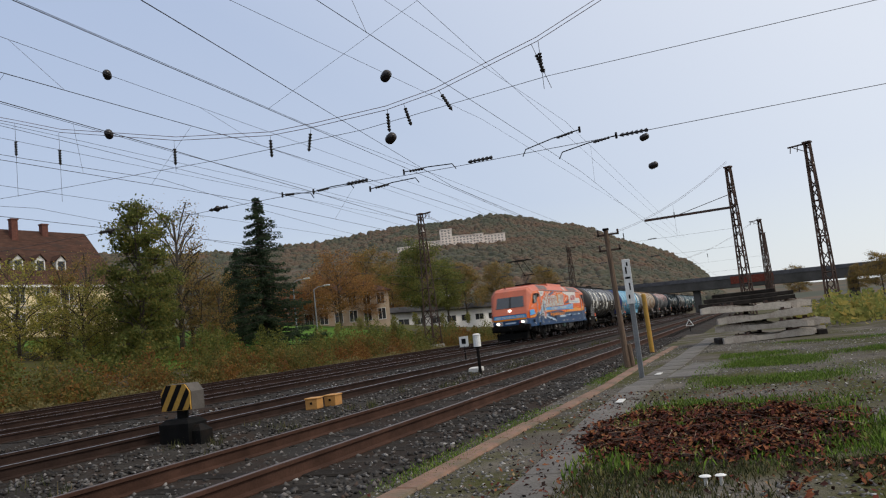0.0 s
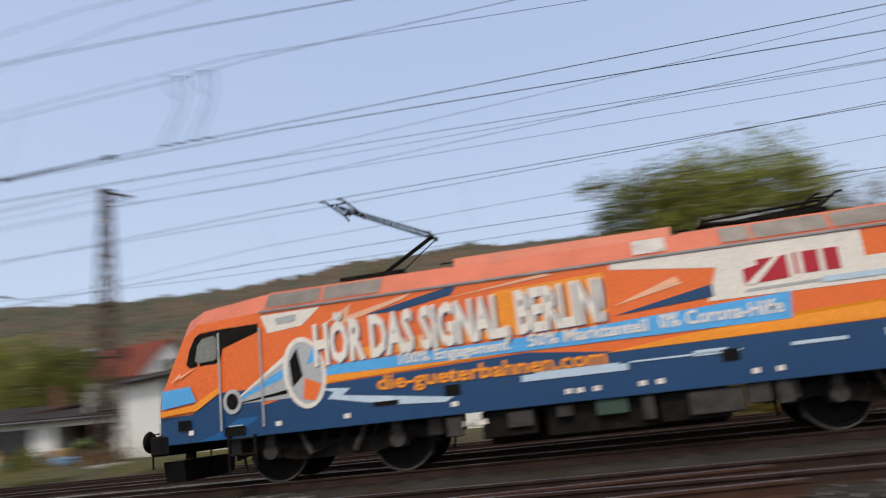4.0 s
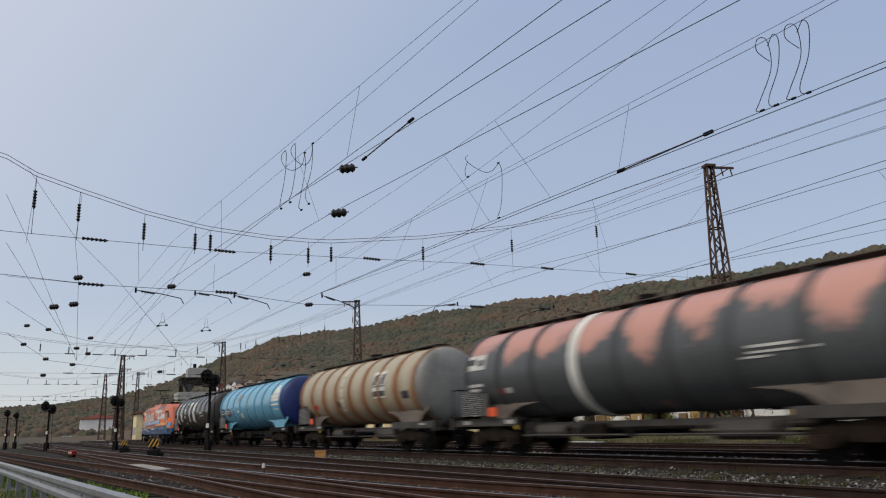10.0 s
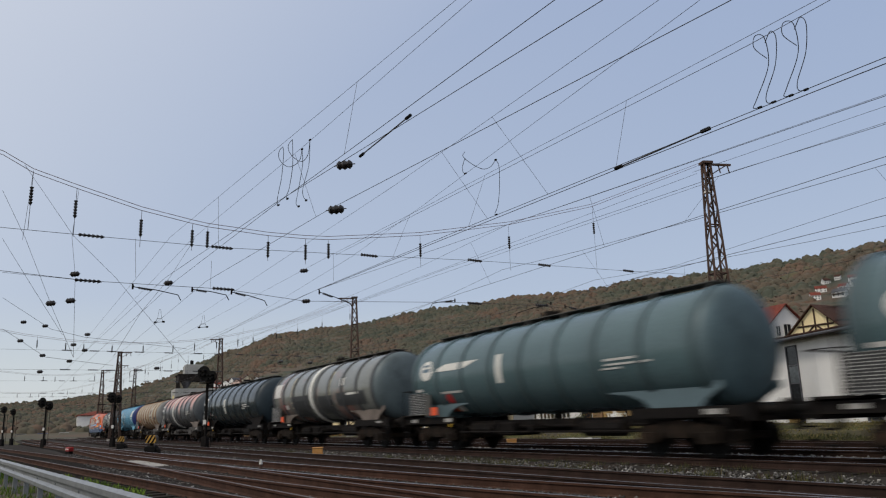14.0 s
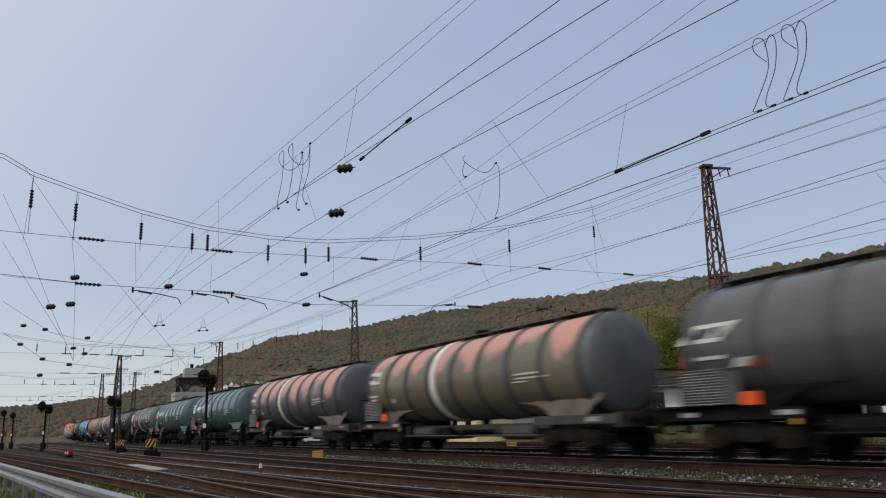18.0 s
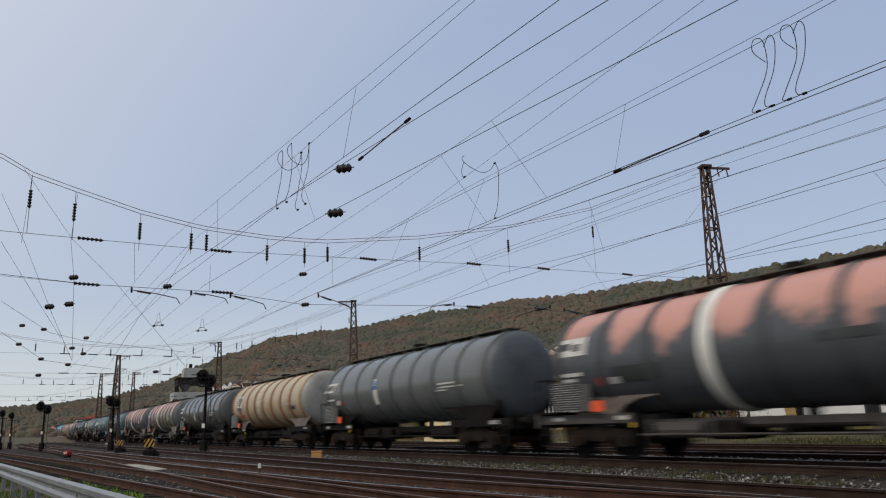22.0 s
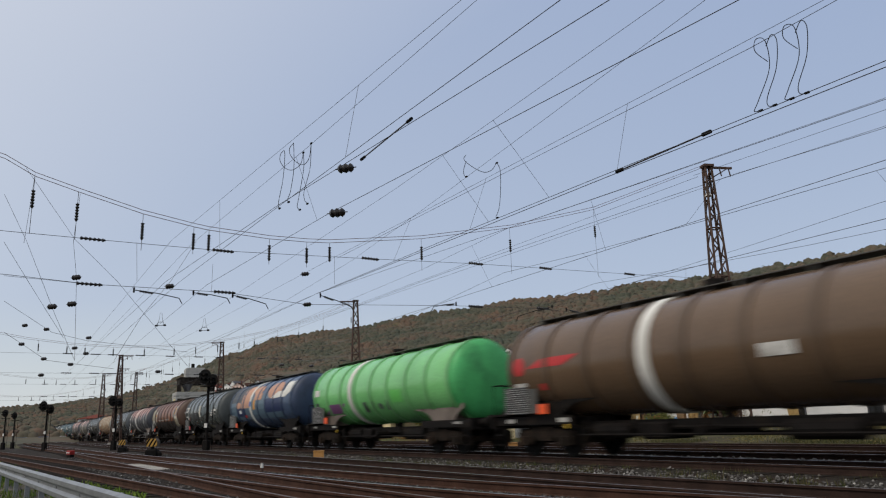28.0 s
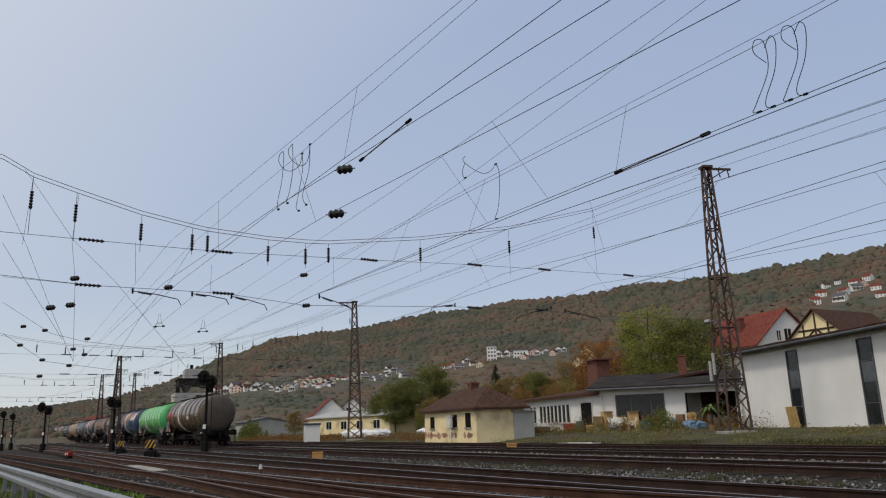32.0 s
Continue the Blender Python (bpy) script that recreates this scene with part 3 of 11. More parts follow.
B_ROPE = [(-13, 13.8), (-6, 11.9), (-1, 10.5), (2.5, 9.3), (4.4, 8.62), (7.5, 7.9), (9.1, 7.73), (11.6, 7.74), (13.2, 7.8), (16.9, 8.4), (22.1, 9.76), (24.4, 10.6), (31.8, 13.2)]
B_UP = [(-13, 7.3), (-3.5, 7.55), (4.2, 7.6), (10, 7.3), (15, 7.4), (22.3, 7.72), (31.8, 8.2)]
B_LOW = [(-13, 5.5), (-3.4, 5.57), (2.4, 5.6), (7.3, 5.65), (13, 5.8), (20.2, 5.83), (31.8, 5.95)]
cross_span(19.4, ((31.9, 13.2), (-13, 13.8)), (B_ROPE, B_UP, B_LOW),
           [(4.36, 8.62, 7.27), (4.56, 8.58, 7.25, -0.4), (7.4, 7.95, 7.25, -0.35), (8.53, 7.8, 7.18, -0.15), (9.07, 7.72, 7.29), (11.7, 7.74, 7.02, 0.15), (13.2, 7.8, 7.22), (17.0, 8.4, 7.34), (22.2, 9.76, 7.22), (24.4, 10.6, 7.78)],
           [(2.2, 5.6), (6.4, 5.7), (10.3, 5.78), (15.4, 5.83), (20.2, 5.83)])
for sx, ya, za, yb in ((-65, 35.1, 13.2, -9), (-104, 35, 13.2, -6), (67, 28.4, 12.8, 0.4), (-150, 36, 13, -4), (115, 26, 12.6, -2.35)):
    yc = line_y(sx) - 3
    ro = [(ya + (yb - ya) * i / 14, 7.9 + (za - 7.9) * (2 * i / 14 - 1) ** 2) for i in range(15)]
    ys = [line_y(sx) + o for o in ((-13, -11, -9.7, -7.6, -5.2, -2.8, -1, 0.9, 2.8, 4.2, 6.4, 8.5, 11, 14) if sx < 0 else (-9.7, -5.2, 0, 4.2, 8.5))]
    hz = [7.9 + (za - 7.9) * (2 * (y - ya) / (yb - ya) - 1) ** 2 for y in ys]
    cross_span(sx, ((ya, za), (yb, za)), (ro, [(ya, 7.4), (yb, 7.2)], [(ya, 5.9), (yb, 5.7)]), [(y, z, min(z - 0.3, 7.3)) for y, z in zip(ys, hz) if z > 7.6],
               [(y + 2.1, 7.3) for y in ys] + [(y + 2.1, 5.8) for y in ys])
    if sx in (-150,):
        mast(sx, yb, -0.2, 13, 65, arm=0)
    if sx in (-65, -104):
        mast(sx, yb, -0.2, 13.2, 65, arm=0)

SPANS = [-230, -190, -150, -104, -65, -24, 19.4, 67, 115, 165, 230]


def wire_run(off, plan, z_con=5.65, z_mes=7.2, dip=0.8):
    """Contact wire, messenger wire and droppers; plan gives the sideways place of both at some stations."""
    t = thing("overhead_wire", pose(0, 0, 0), "dark contact wire hung by droppers from a messenger wire", "overhead line", "overhead wires along the tracks")
    px, pc, pm = zip(*plan)
    con, mes = [], []
    for i, (a, b) in enumerate(zip(SPANS, SPANS[1:])):
        for k in range(8):
            u = k / 8
            x = a + (b - a) * u
            base = line_y(x) + off
            c = Vector((x, base + float(np.interp(x, px, pc)), z_con))
            m = Vector((x, base + float(np.interp(x, px, pm)), z_mes - 4 * dip * u * (1 - u)))
            con.append(c)
            mes.append(m)
            if k in (1, 3, 4, 6) and abs(x) < 130:
                part("dropper", Shape().cyl(c, m, 0.004, 3, cap=False), WIRE, t)
    part("contact_wire", Shape().tube(con, 0.008, 4), WIRE, t)
    part("messenger_wire", Shape().tube(mes, 0.007, 4), WIRE, t)
    return t


wire_run(4.2, [(-65, 0.2, 0.2), (-24, 0.0, -1.0), (-6, -0.5, -2.0), (8, -0.2, -2.5), (20, -0.2, -1.5), (67, 0.2, 0)])
wire_run(8.5, [(-65, -0.2, 0.2), (-24, 0.0, 0.2), (20, 0, 0), (67, 0.2, 0)])


def lone_wire(pts, r=0.007, m=None, label="single dark wire crossing over between two tracks"):
    t = thing("crossing_wire", pose(0, 0, 0), label, "overhead line", "crossing wires")
    part("wire", Shape().tube(pts, r, 4), m or WIRE, t)
    return t


# the wires over the three nearest tracks: height, thickness, and their line over the ground
RUNS = {
    "near contact": (5.66, 0.0068, [(-104, 14.3), (-65, 10.5), (-24, 6.6), (-14.6, 6.02), (-5.4, 5.57), (8.4, 4.83), (23.6, 4.44), (67, 4.9), (150, 5.0)]),
    "crossing contact": (5.66, 0.0068, [(-65, 9.6), (-24, 6.2), (-14.6, 5.98), (-5.1, 6.05), (7.1, 6.63), (22, 8.29), (67, 9.5), (150, 9.6)]),
    "middle contact": (5.66, 0.0068, [(-104, 16.5), (-65, 12.0), (-24, 7.5), (-14.6, 7.2), (-4.3, 7.33), (6.3, 7.84), (13.6, 8.09), (67, 9.9), (150, 10)]),
    "second contact": (5.66, 0.0068, [(-104, 19), (-65, 15.2), (-24, 11.4), (-13.7, 10.82), (-4.2, 10.43), (7.7, 9.94), (13.9, 9.64), (67, 9.6), (150, 9.5)]),
    "second side wire": (5.69, 0.008, [(-24, 11.5), (-9.4, 10.85), (-4.3, 10.7), (8.6, 11.11), (12.9, 11.29), (67, 14.8)]),
    "third side wire": (5.66, 0.005, [(-65, 14.4), (-24, 11.4), (-13.6, 11.6), (-4.8, 11.78), (20, 12.4), (67, 15.0)]),
    "third contact": (5.66, 0.0068, [(-104, 24.4), (-65, 20.6), (-24.8, 16.82), (-6.2, 14.75), (10.8, 14.08), (18.5, 13.53), (67, 15.0), (150, 15)]),
    "fourth side wire": (5.66, 0.005, [(-65, 24.0), (-24, 22), (-12.4, 19.09), (-7.7, 17.75), (10, 16.0), (67, 15.4)]),
    "near messenger": (7.0, 0.005, [(-65, 10.2), (-24, 6.3), (-15.6, 6.11), (-7.7, 5.94), (11.6, 5.25), (22.1, 4.46), (67, 4.6)]),
    "near messenger two": (7.02, 0.005, [(-65, 10.8), (-24, 7.0), (-14.2, 6.55), (-7.6, 6.15), (11.9, 4.79), (55.6, 4.95), (67, 5)]),
    "crossing messenger": (7.0, 0.005, [(-65, 15.0), (-24, 10.6), (-15.8, 9.73), (-6.1, 8.48), (9.2, 8.53), (28.3, 10.68), (67, 12)]),
    "crossing messenger two": (7.0, 0.005, [(-65, 19.0), (-24, 12.8), (-16.9, 11.37), (-5.8, 9.0), (8, 7.6), (20, 6.4), (67, 5.2)]),
    "second messenger": (7.0, 0.005, [(-65, 15.4), (-24, 12.0), (-16.9, 11.51), (-4.8, 10.53), (8.8, 11.4), (16.9, 11.46), (67, 12)]),
    "second messenger two": (7.03, 0.006, [(-24, 12.2), (-6.4, 10.98), (-4.7, 10.75), (8.1, 10.1), (17.5, 10.41), (67, 10)]),
    "third messenger": (7.0, 0.005, [(-65, 20.4), (-24, 16.0), (-17.5, 14.93), (-6.2, 15.1), (9.9, 12.8), (17.9, 12.41), (67, 14.6)]),
    "third messenger two": (7.0, 0.006, [(-65, 20.9), (-24, 17.2), (-10.5, 16.62), (-7, 16.75), (11, 14.31), (16.6, 14.54), (67, 15)]),
}
for key, (z, r, pts) in RUNS.items():
    lone_wire([(x, y, z) for x, y in pts], r, label="dark contact wire over the yard tracks" if "contact" in key else "thin dark messenger wire over the yard tracks")


def on_run(key, x):
    z, r, pts = RUNS[key]
    px, py = zip(*pts)
    return Vector((x, float(np.interp(x, px, py)), z))


t = thing("dropper_set", pose(0, 0, 0), "thin droppers between messenger and contact wires", "overhead line")
for up, low, xs_ in (("near messenger", "near contact", (-19, -11, 10, 26)), ("near messenger two", "middle contact", (-15, 12)), ("second messenger", "second contact", (-18, -14, -9, 9, 14, 30)), ("third messenger", "third contact", (-20, -14, 10, 15, 24)),
                     ("third messenger two", "third contact", (-11, 13)), ("crossing messenger", "second contact", (-13.2, -11))):
    for x in xs_:
        part("dropper", Shape().cyl(on_run(up, x), on_run(low, x - 0.2), 0.004, 3, cap=False), WIRE, t)
lone_wire([(-24, 35, 13.6), (19.3, 32, 12.6), (65.7, 28.4, 12.0)], 0.01)
lone_wire([(-24, 33.9, 13.9), (19.3, 30.8, 12.9), (65.7, 27.4, 12.2)], 0.01)
lone_wire([(-104, 34.6, 12.2), (-65, 34.6, 12.6), (-24, 34.3, 13.9)], 0.01)
lone_wire([(-104, 35.6, 12.4), (-65, 35.6, 12.8), (-24, 35.7, 13.7)], 0.01)

# ---- the train ----
def paint(name, base, rough=0.45, **k):
    return mat(name, base, rough, 0.0, k.pop("var", 0.12), k.pop("scale", 0.9), k.pop("fine", 25), k.pop("bump", 0.04), **k)


LENS = [17.2, 17.3, 16.45, 17.95, 17.6, 17.1, 17.1, 17.3, 17.7, 17.3, 17.2, 17.1, 17.3, 16.8, 17.1, 14.9, 16.2, 16.9, 17.2]


def wheelset():
    s = Shape()
    for y in (-0.75, 0.75):
        k = 1 if y > 0 else -1
        m = Matrix.Translation((0, y, 0)) @ Matrix.Rotation(radians(90), 4, "Z")
        s.turned([(-0.07, 0.05), (-0.07, 0.41), (-0.06, 0.46), (0.05, 0.455), (0.07, 0.44), (0.06, 0.38), (0.02, 0.36), (0.03, 0.14), (0.09, 0.12), (0.09, 0.05)] if k > 0 else
                 [(-0.09, 0.05), (-0.09, 0.12), (-0.03, 0.14), (-0.02, 0.36), (-0.06, 0.38), (-0.07, 0.44), (-0.05, 0.455), (0.06, 0.46), (0.07, 0.41), (0.07, 0.05)], 20, m)
    s.cyl((0, -0.75, 0), (0, 0.75, 0), 0.08, 8)
    return s


WAGON_WHEELS = {}
WHEELS = wheelset().data("wheelset", BLACK, True)
SIDEFRAME = Shape()
for y in (-1.0, 1.0):
    SIDEFRAME.extrude([(-1.25, 0.36), (-1.25, 0.7), (-0.75, 0.78), (-0.3, 0.86), (0.3, 0.86), (0.75, 0.78), (1.25, 0.7), (1.25, 0.36), (0.62, 0.36), (0.5, 0.62), (0.35, 0.46), (-0.35, 0.46), (-0.5, 0.62), (-0.62, 0.36)], y - 0.07, y + 0.07, lambda u, v, w: (u, w, v))
    for x in (-0.9, 0.9):
        SIDEFRAME.box(x - 0.16, y - 0.16, 0.32, x + 0.16, y + 0.16, 0.6, bevel=0.02)
        for k in (-0.24, 0.24):
            SIDEFRAME.cyl((x + k, y, 0.5), (x + k, y, 0.76), 0.07, 8)
SIDEFRAME.box(-0.25, -1.0, 0.5, 0.25, 1.0, 0.85, bevel=0.03)
for x in (-1.15, 1.15):
    SIDEFRAME.box(x - 0.06, -1.0, 0.42, x + 0.06, 1.0, 0.58)
for x in (-1.42, -0.38, 0.38, 1.42):
    for y in (-0.75, 0.75):
        SIDEFRAME.box(x - 0.05, y - 0.05, 0.3, x + 0.05, y + 0.05, 0.62)
BOGIE = mat("rusty_bogie_steel", (0.017, 0.013, 0.01), 0.85, 0.1, 0.4, 5, 40, 0.2, stain=(0.04, 0.025, 0.017), amount=0.3, spec=0.1)
SIDEFRAME = SIDEFRAME.data("bogie_frame", BOGIE)
BUFFER = Shape().turned([(0, 0.12), (0.32, 0.12), (0.32, 0.08), (0.52, 0.08), (0.52, 0.2), (0.56, 0.23), (0.6, 0.2), (0.605, 0.05)], 14).data("buffer", BLACK, True)


def add_bogies(t, xs):
    for x in xs:
        b = part("bogie", SIDEFRAME, BOGIE, t, at=pose(x, 0, 0))
        for k in (-0.9, 0.9):
            WAGON_WHEELS.setdefault(t.name, []).append((part("wheelset", WHEELS, BLACK, b, at=pose(k, 0, 0.46)), k))


def add_buffers(t, L):
    for y in (-0.87, 0.87):
        part("buffer", BUFFER, BLACK, t, at=pose(L - 0.61, y, 1.05))
        part("buffer", BUFFER, BLACK, t, at=pose(0.61, y, 1.05, 0, 0, 180))
    for x, k in ((0.62, -1), (L - 0.62, 1)):
        h = Shape()
        h.cyl((x, 0, 1.0), (x + 0.45 * k, 0, 0.9), 0.05, 6).box(x + (0.05 if k > 0 else -0.25), -0.05, 0.62, x + (0.25 if k > 0 else -0.05), 0.05, 0.98)
        part("screw_coupling", h, BLACK, t)


WALKWAY = mat("dull_steel_walkway", (0.1, 0.098, 0.092), 0.7, 0.2, 0.2, 4, 40, 0.1, spec=0.15)


def tank_wagon(i, L, tank_mat, end_mat, label, band=None, rings=8, panels=(), frame_mat=None, ring_mat=None, saddle_mat=None, r=1.42, zc=2.56):
    """A four-axle tank wagon: its front end at x = 0, its rear at x = L."""
    t = thing("tank_wagon", pose(0, 0, 0), label, "tank wagon", "tank wagons of the train")
    x0, x1 = 1.4, L - 1.4
    head = [(0.0, 0.05), (0.025, 0.55), (0.07, 0.93), (0.13, 1.18), (0.2, 1.32), (0.29, 1.39), (0.4, 1.42)]
    k = r / 1.42
    sh = Shape()
    mid = [(x0 + 0.4 + (x1 - x0 - 0.8) * j / 10, r) for j in range(11)]
    prof = [(x0 + a, b * k) for a, b in head] + mid[1:-1] + [(x1 - a, b * k) for a, b in reversed(head)]
    sh.turned(prof, 36, pose(0, 0, zc))
    nprof = len(prof)
    sh.k = [1 if (j // 36) < 6 and j < 36 * (nprof - 1) or 36 * (nprof - 7) <= j < 36 * (nprof - 1) or j >= 36 * (nprof - 1) else 0 for j in range(len(sh.f))]
    tank = part("tank", sh, [tank_mat, end_mat], t, smooth=True)
    for j in range(rings):
        x = 1.9 + (L - 3.8) * j / (rings - 1)
        w = 0.105
        part("stiffening_ring", Shape().turned([(x - w, r - 0.02), (x - w, r + 0.035), (x + w, r + 0.035), (x + w, r - 0.02)], 36, pose(0, 0, zc)), ring_mat or tank_mat, tank, smooth=True)
    if band:
        x = 0.95 + (L - 1.9) * band[0]
        part("painted_band", Shape().turned([(x - band[1], r - 0.02), (x - band[1], r + 0.045), (x + band[1], r + 0.045), (x + band[1], r - 0.02)], 36, pose(0, 0, zc)), band[2], tank, smooth=True)
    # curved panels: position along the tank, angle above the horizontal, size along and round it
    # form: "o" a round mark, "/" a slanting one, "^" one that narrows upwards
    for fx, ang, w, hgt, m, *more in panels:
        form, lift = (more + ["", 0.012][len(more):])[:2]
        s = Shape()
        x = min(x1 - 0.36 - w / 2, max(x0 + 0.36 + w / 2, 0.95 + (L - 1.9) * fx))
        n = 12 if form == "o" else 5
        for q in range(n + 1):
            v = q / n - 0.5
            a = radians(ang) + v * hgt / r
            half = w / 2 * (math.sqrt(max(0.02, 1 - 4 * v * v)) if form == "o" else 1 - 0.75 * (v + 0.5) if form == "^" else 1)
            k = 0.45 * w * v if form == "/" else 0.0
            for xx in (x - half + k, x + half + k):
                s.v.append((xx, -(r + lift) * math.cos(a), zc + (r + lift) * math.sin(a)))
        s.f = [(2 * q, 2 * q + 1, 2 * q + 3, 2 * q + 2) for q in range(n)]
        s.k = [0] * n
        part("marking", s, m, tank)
    # walkway and hatch on top
    wk = Shape().box(x0 + 0.55, -0.3, zc + r + 0.1, x1 - 0.55, 0.3, zc + r + 0.125)
    for j in range(8):
        x = x0 + 0.75 + (x1 - x0 - 1.5) * j / 7
        wk.box(x - 0.03, -0.3, zc + r - 0.05, x + 0.03, 0.3, zc + r + 0.1)
    part("roof_walkway", wk, WALKWAY, t)
    part("dome_hatch", Shape().cyl((L / 2, 0, zc + r - 0.05), (L / 2, 0, zc + r + 0.28), 0.28, 14), DARKMETAL, t)
    fm = frame_mat or DARKMETAL
    # underframe: sill ends, saddles, longitudinal pipes
    for a, b in ((0.6, 4.3), (L - 4.3, L - 0.6)):
        f = Shape().box(a, -0.35, 0.86, b, 0.35, 1.12)
        for y in (-1.2, 1.08):
            f.box(a, y, 0.92, b, y + 0.12, 1.16)
        c = a if a < 1 else b - 0.12
        f.box(c, -1.3, 0.82, c + 0.12, 1.3, 1.2)
        part("underframe", f, fm, t)
        m = (a + b) / 2 + (0.45 if a < 1 else -0.45)
        sad = Shape()
        k = 1 if a < 1 else -1
        for y in (-1.02, 1.02):
            edge = [(m + k * u, z) for u, z in ((-0.7, 1.1), (0.7, 1.1), (1.05, 1.36), (1.5, 1.5), (2.3, 1.58), (2.3, 1.72), (-1.42, 1.72), (-1.42, 1.56), (-1.2, 1.46), (-1.0, 1.36))]
            sad.extrude(edge if k > 0 else edge[::-1], y - 0.02, y + 0.02, lambda u, v, w: (u, w, v))
        sad.box(m - 0.7, -0.98, 1.1, m - 0.6, 0.98, 1.6).box(m + 0.6, -0.98, 1.1, m + 0.7, 0.98, 1.6)
        part("saddle", sad, saddle_mat or fm, t, smooth=False)
    # small white data plates and a yellow lever along the sill, air tanks and brake gear between the bogies
    for x, w in ((1.3, 0.4), (3.75, 0.45), (L - 1.9, 0.5)):
        for y in (-1.215, 1.205):
            part("data_plate", Shape().box(x, y, 0.98 + 0.02 * (i % 3), x + w, y + 0.01, 1.1), BOARD, t, "small pale data plate on the sill")
    part("brake_lever", Shape().box(4.1 + 0.2 * (i % 2), -1.24, 0.8, 4.18 + 0.2 * (i % 2), -1.2, 0.92, bevel=0.01), LEVER, t, "yellow brake change-over lever")
    gear = Shape()
    for a, b, y, z, rr in ((4.6, 6.0, -0.55, 0.72, 0.2), (L - 6.6, L - 5.0, -0.6, 0.7, 0.22), (5.2, 6.4, 0.6, 0.72, 0.2)):
        gear.cyl((a, y, z), (b, y, z), rr, 10)
    for y in (-0.95, 0.95):
        gear.cyl((4.3, y, 0.62), (L - 4.3, y, 0.62), 0.03, 5)
        for j in range(5):
            x = 4.6 + (L - 9.2) * j / 4
            gear.box(x - 0.04, y - 0.03, 0.58, x + 0.04, y + 0.03, 1.0)
    part("brake_gear", gear, fm, t)
    part("centre_sill", Shape().box(4.3, -0.52, 0.8, L - 4.3, -0.36, 0.98).box(4.3, 0.36, 0.8, L - 4.3, 0.52, 0.98), fm, t)
    p = Shape().cyl((4.0, -0.5, 0.78), (L - 4.0, -0.5, 0.78), 0.05, 6).cyl((L / 2, -1.1, 0.72), (L / 2, 1.1, 0.72), 0.11, 8).cyl((L / 2, 0, 0.6), (L / 2, 0, 1.2), 0.16, 10)
    p.box(L / 2 - 2.2, -0.75, 0.5, L / 2 - 1.3, 0.35, 0.92, bevel=0.05)
    part("discharge_pipe", p, DARKMETAL, t)
    # end platforms with a hand rail and ladder
    e = Shape().box(0.62, -1.3, 1.2, 1.5, 1.3, 1.25)
    for y in (-1.25, 1.25):
        e.tube([(0.7, y, 1.2), (0.7, y, 2.15), (1.35, y, 2.15), (1.35, y, 1.2)], 0.02, 5)
    e.tube([(0.7, -1.25, 2.15), (0.7, 1.25, 2.15)], 0.02, 5)
    for y in (-0.22, 0.22):
        e.tube([(0.74, y, 1.2), (0.74, y, zc + r - 0.2), (1.6, y, zc + r + 0.12)], 0.02, 5)
    for j in range(9):
        e.cyl((0.74, -0.22, 1.4 + 0.28 * j), (0.74, 0.22, 1.4 + 0.28 * j), 0.014, 4)
    part("end_platform", e, DARKMETAL, t)
    for y in (-1.36, 1.34):
        part("lettered_board", Shape().box(1.45, y, 1.25, 2.6, y + 0.02, 2.02), NOTICE, t, "black notice board with rows of white lettering")
        part("blank_board", Shape().box(2.62, y, 1.25, 3.02, y + 0.02, 1.95), WALKWAY, t)
        part("orange_plate", Shape().box(3.05, y, 1.22, 3.46, y + 0.02, 1.5), SIGN_RED if i == 15 else ORANGE_PLATE, t, "red tail plate" if i == 15 else "orange hazard plate")
    for x in (1.0, L - 1.0):
        for y in (-1.28, 1.28):
            tail = Shape()
            tail.box(x - 0.2, y - 0.02, 0.32, x + 0.2, y + 0.02, 0.36).box(x - 0.2, y - 0.02, 0.62, x + 0.2, y + 0.02, 0.66).box(x - 0.2, y - 0.02, 0.32, x - 0.17, y + 0.02, 0.9).box(x + 0.17, y - 0.02, 0.32, x + 0.2, y + 0.02, 0.9)
            part("footstep", tail, DARKMETAL, t)
    add_bogies(t, (2.9, L - 2.9))
    add_buffers(t, L)
    return t


LEVER = paint("yellow_lever_paint", (0.55, 0.36, 0.04), 0.6)
ORANGE_PLATE = paint("orange_plate", (0.85, 0.1, 0.015))
NOTICE = mat("notice_board", (0.03, 0.03, 0.03), 0.6, 0, 0.2, 4, 30, 0)
_n = NOTICE.node_tree
_tc, _w = _n.nodes.new("ShaderNodeTexCoord"), _n.nodes.new("ShaderNodeTexBrick")
_mp = _n.nodes.new("ShaderNodeMapping")
_mp.inputs["Rotation"].default_value = (radians(90), 0, 0)
_n.links.new(_tc.outputs["Object"], _mp.inputs[0])
_n.links.new(_mp.outputs[0], _w.inputs["Vector"])
_w.inputs["Color1"].default_value, _w.inputs["Color2"].default_value, _w.inputs["Mortar"].default_value = (0.55, 0.55, 0.53, 1), (0.12, 0.12, 0.115, 1), (0.02, 0.02, 0.02, 1)
_w.inputs["Scale"].default_value, _w.inputs["Mortar Size"].default_value, _w.inputs["Brick Width"].default_value, _w.inputs["Row Height"].default_value = 1.0, 0.022, 0.11, 0.062
_n.links.new(_w.outputs[0], _n.nodes["Principled BSDF"].inputs["Base Color"])

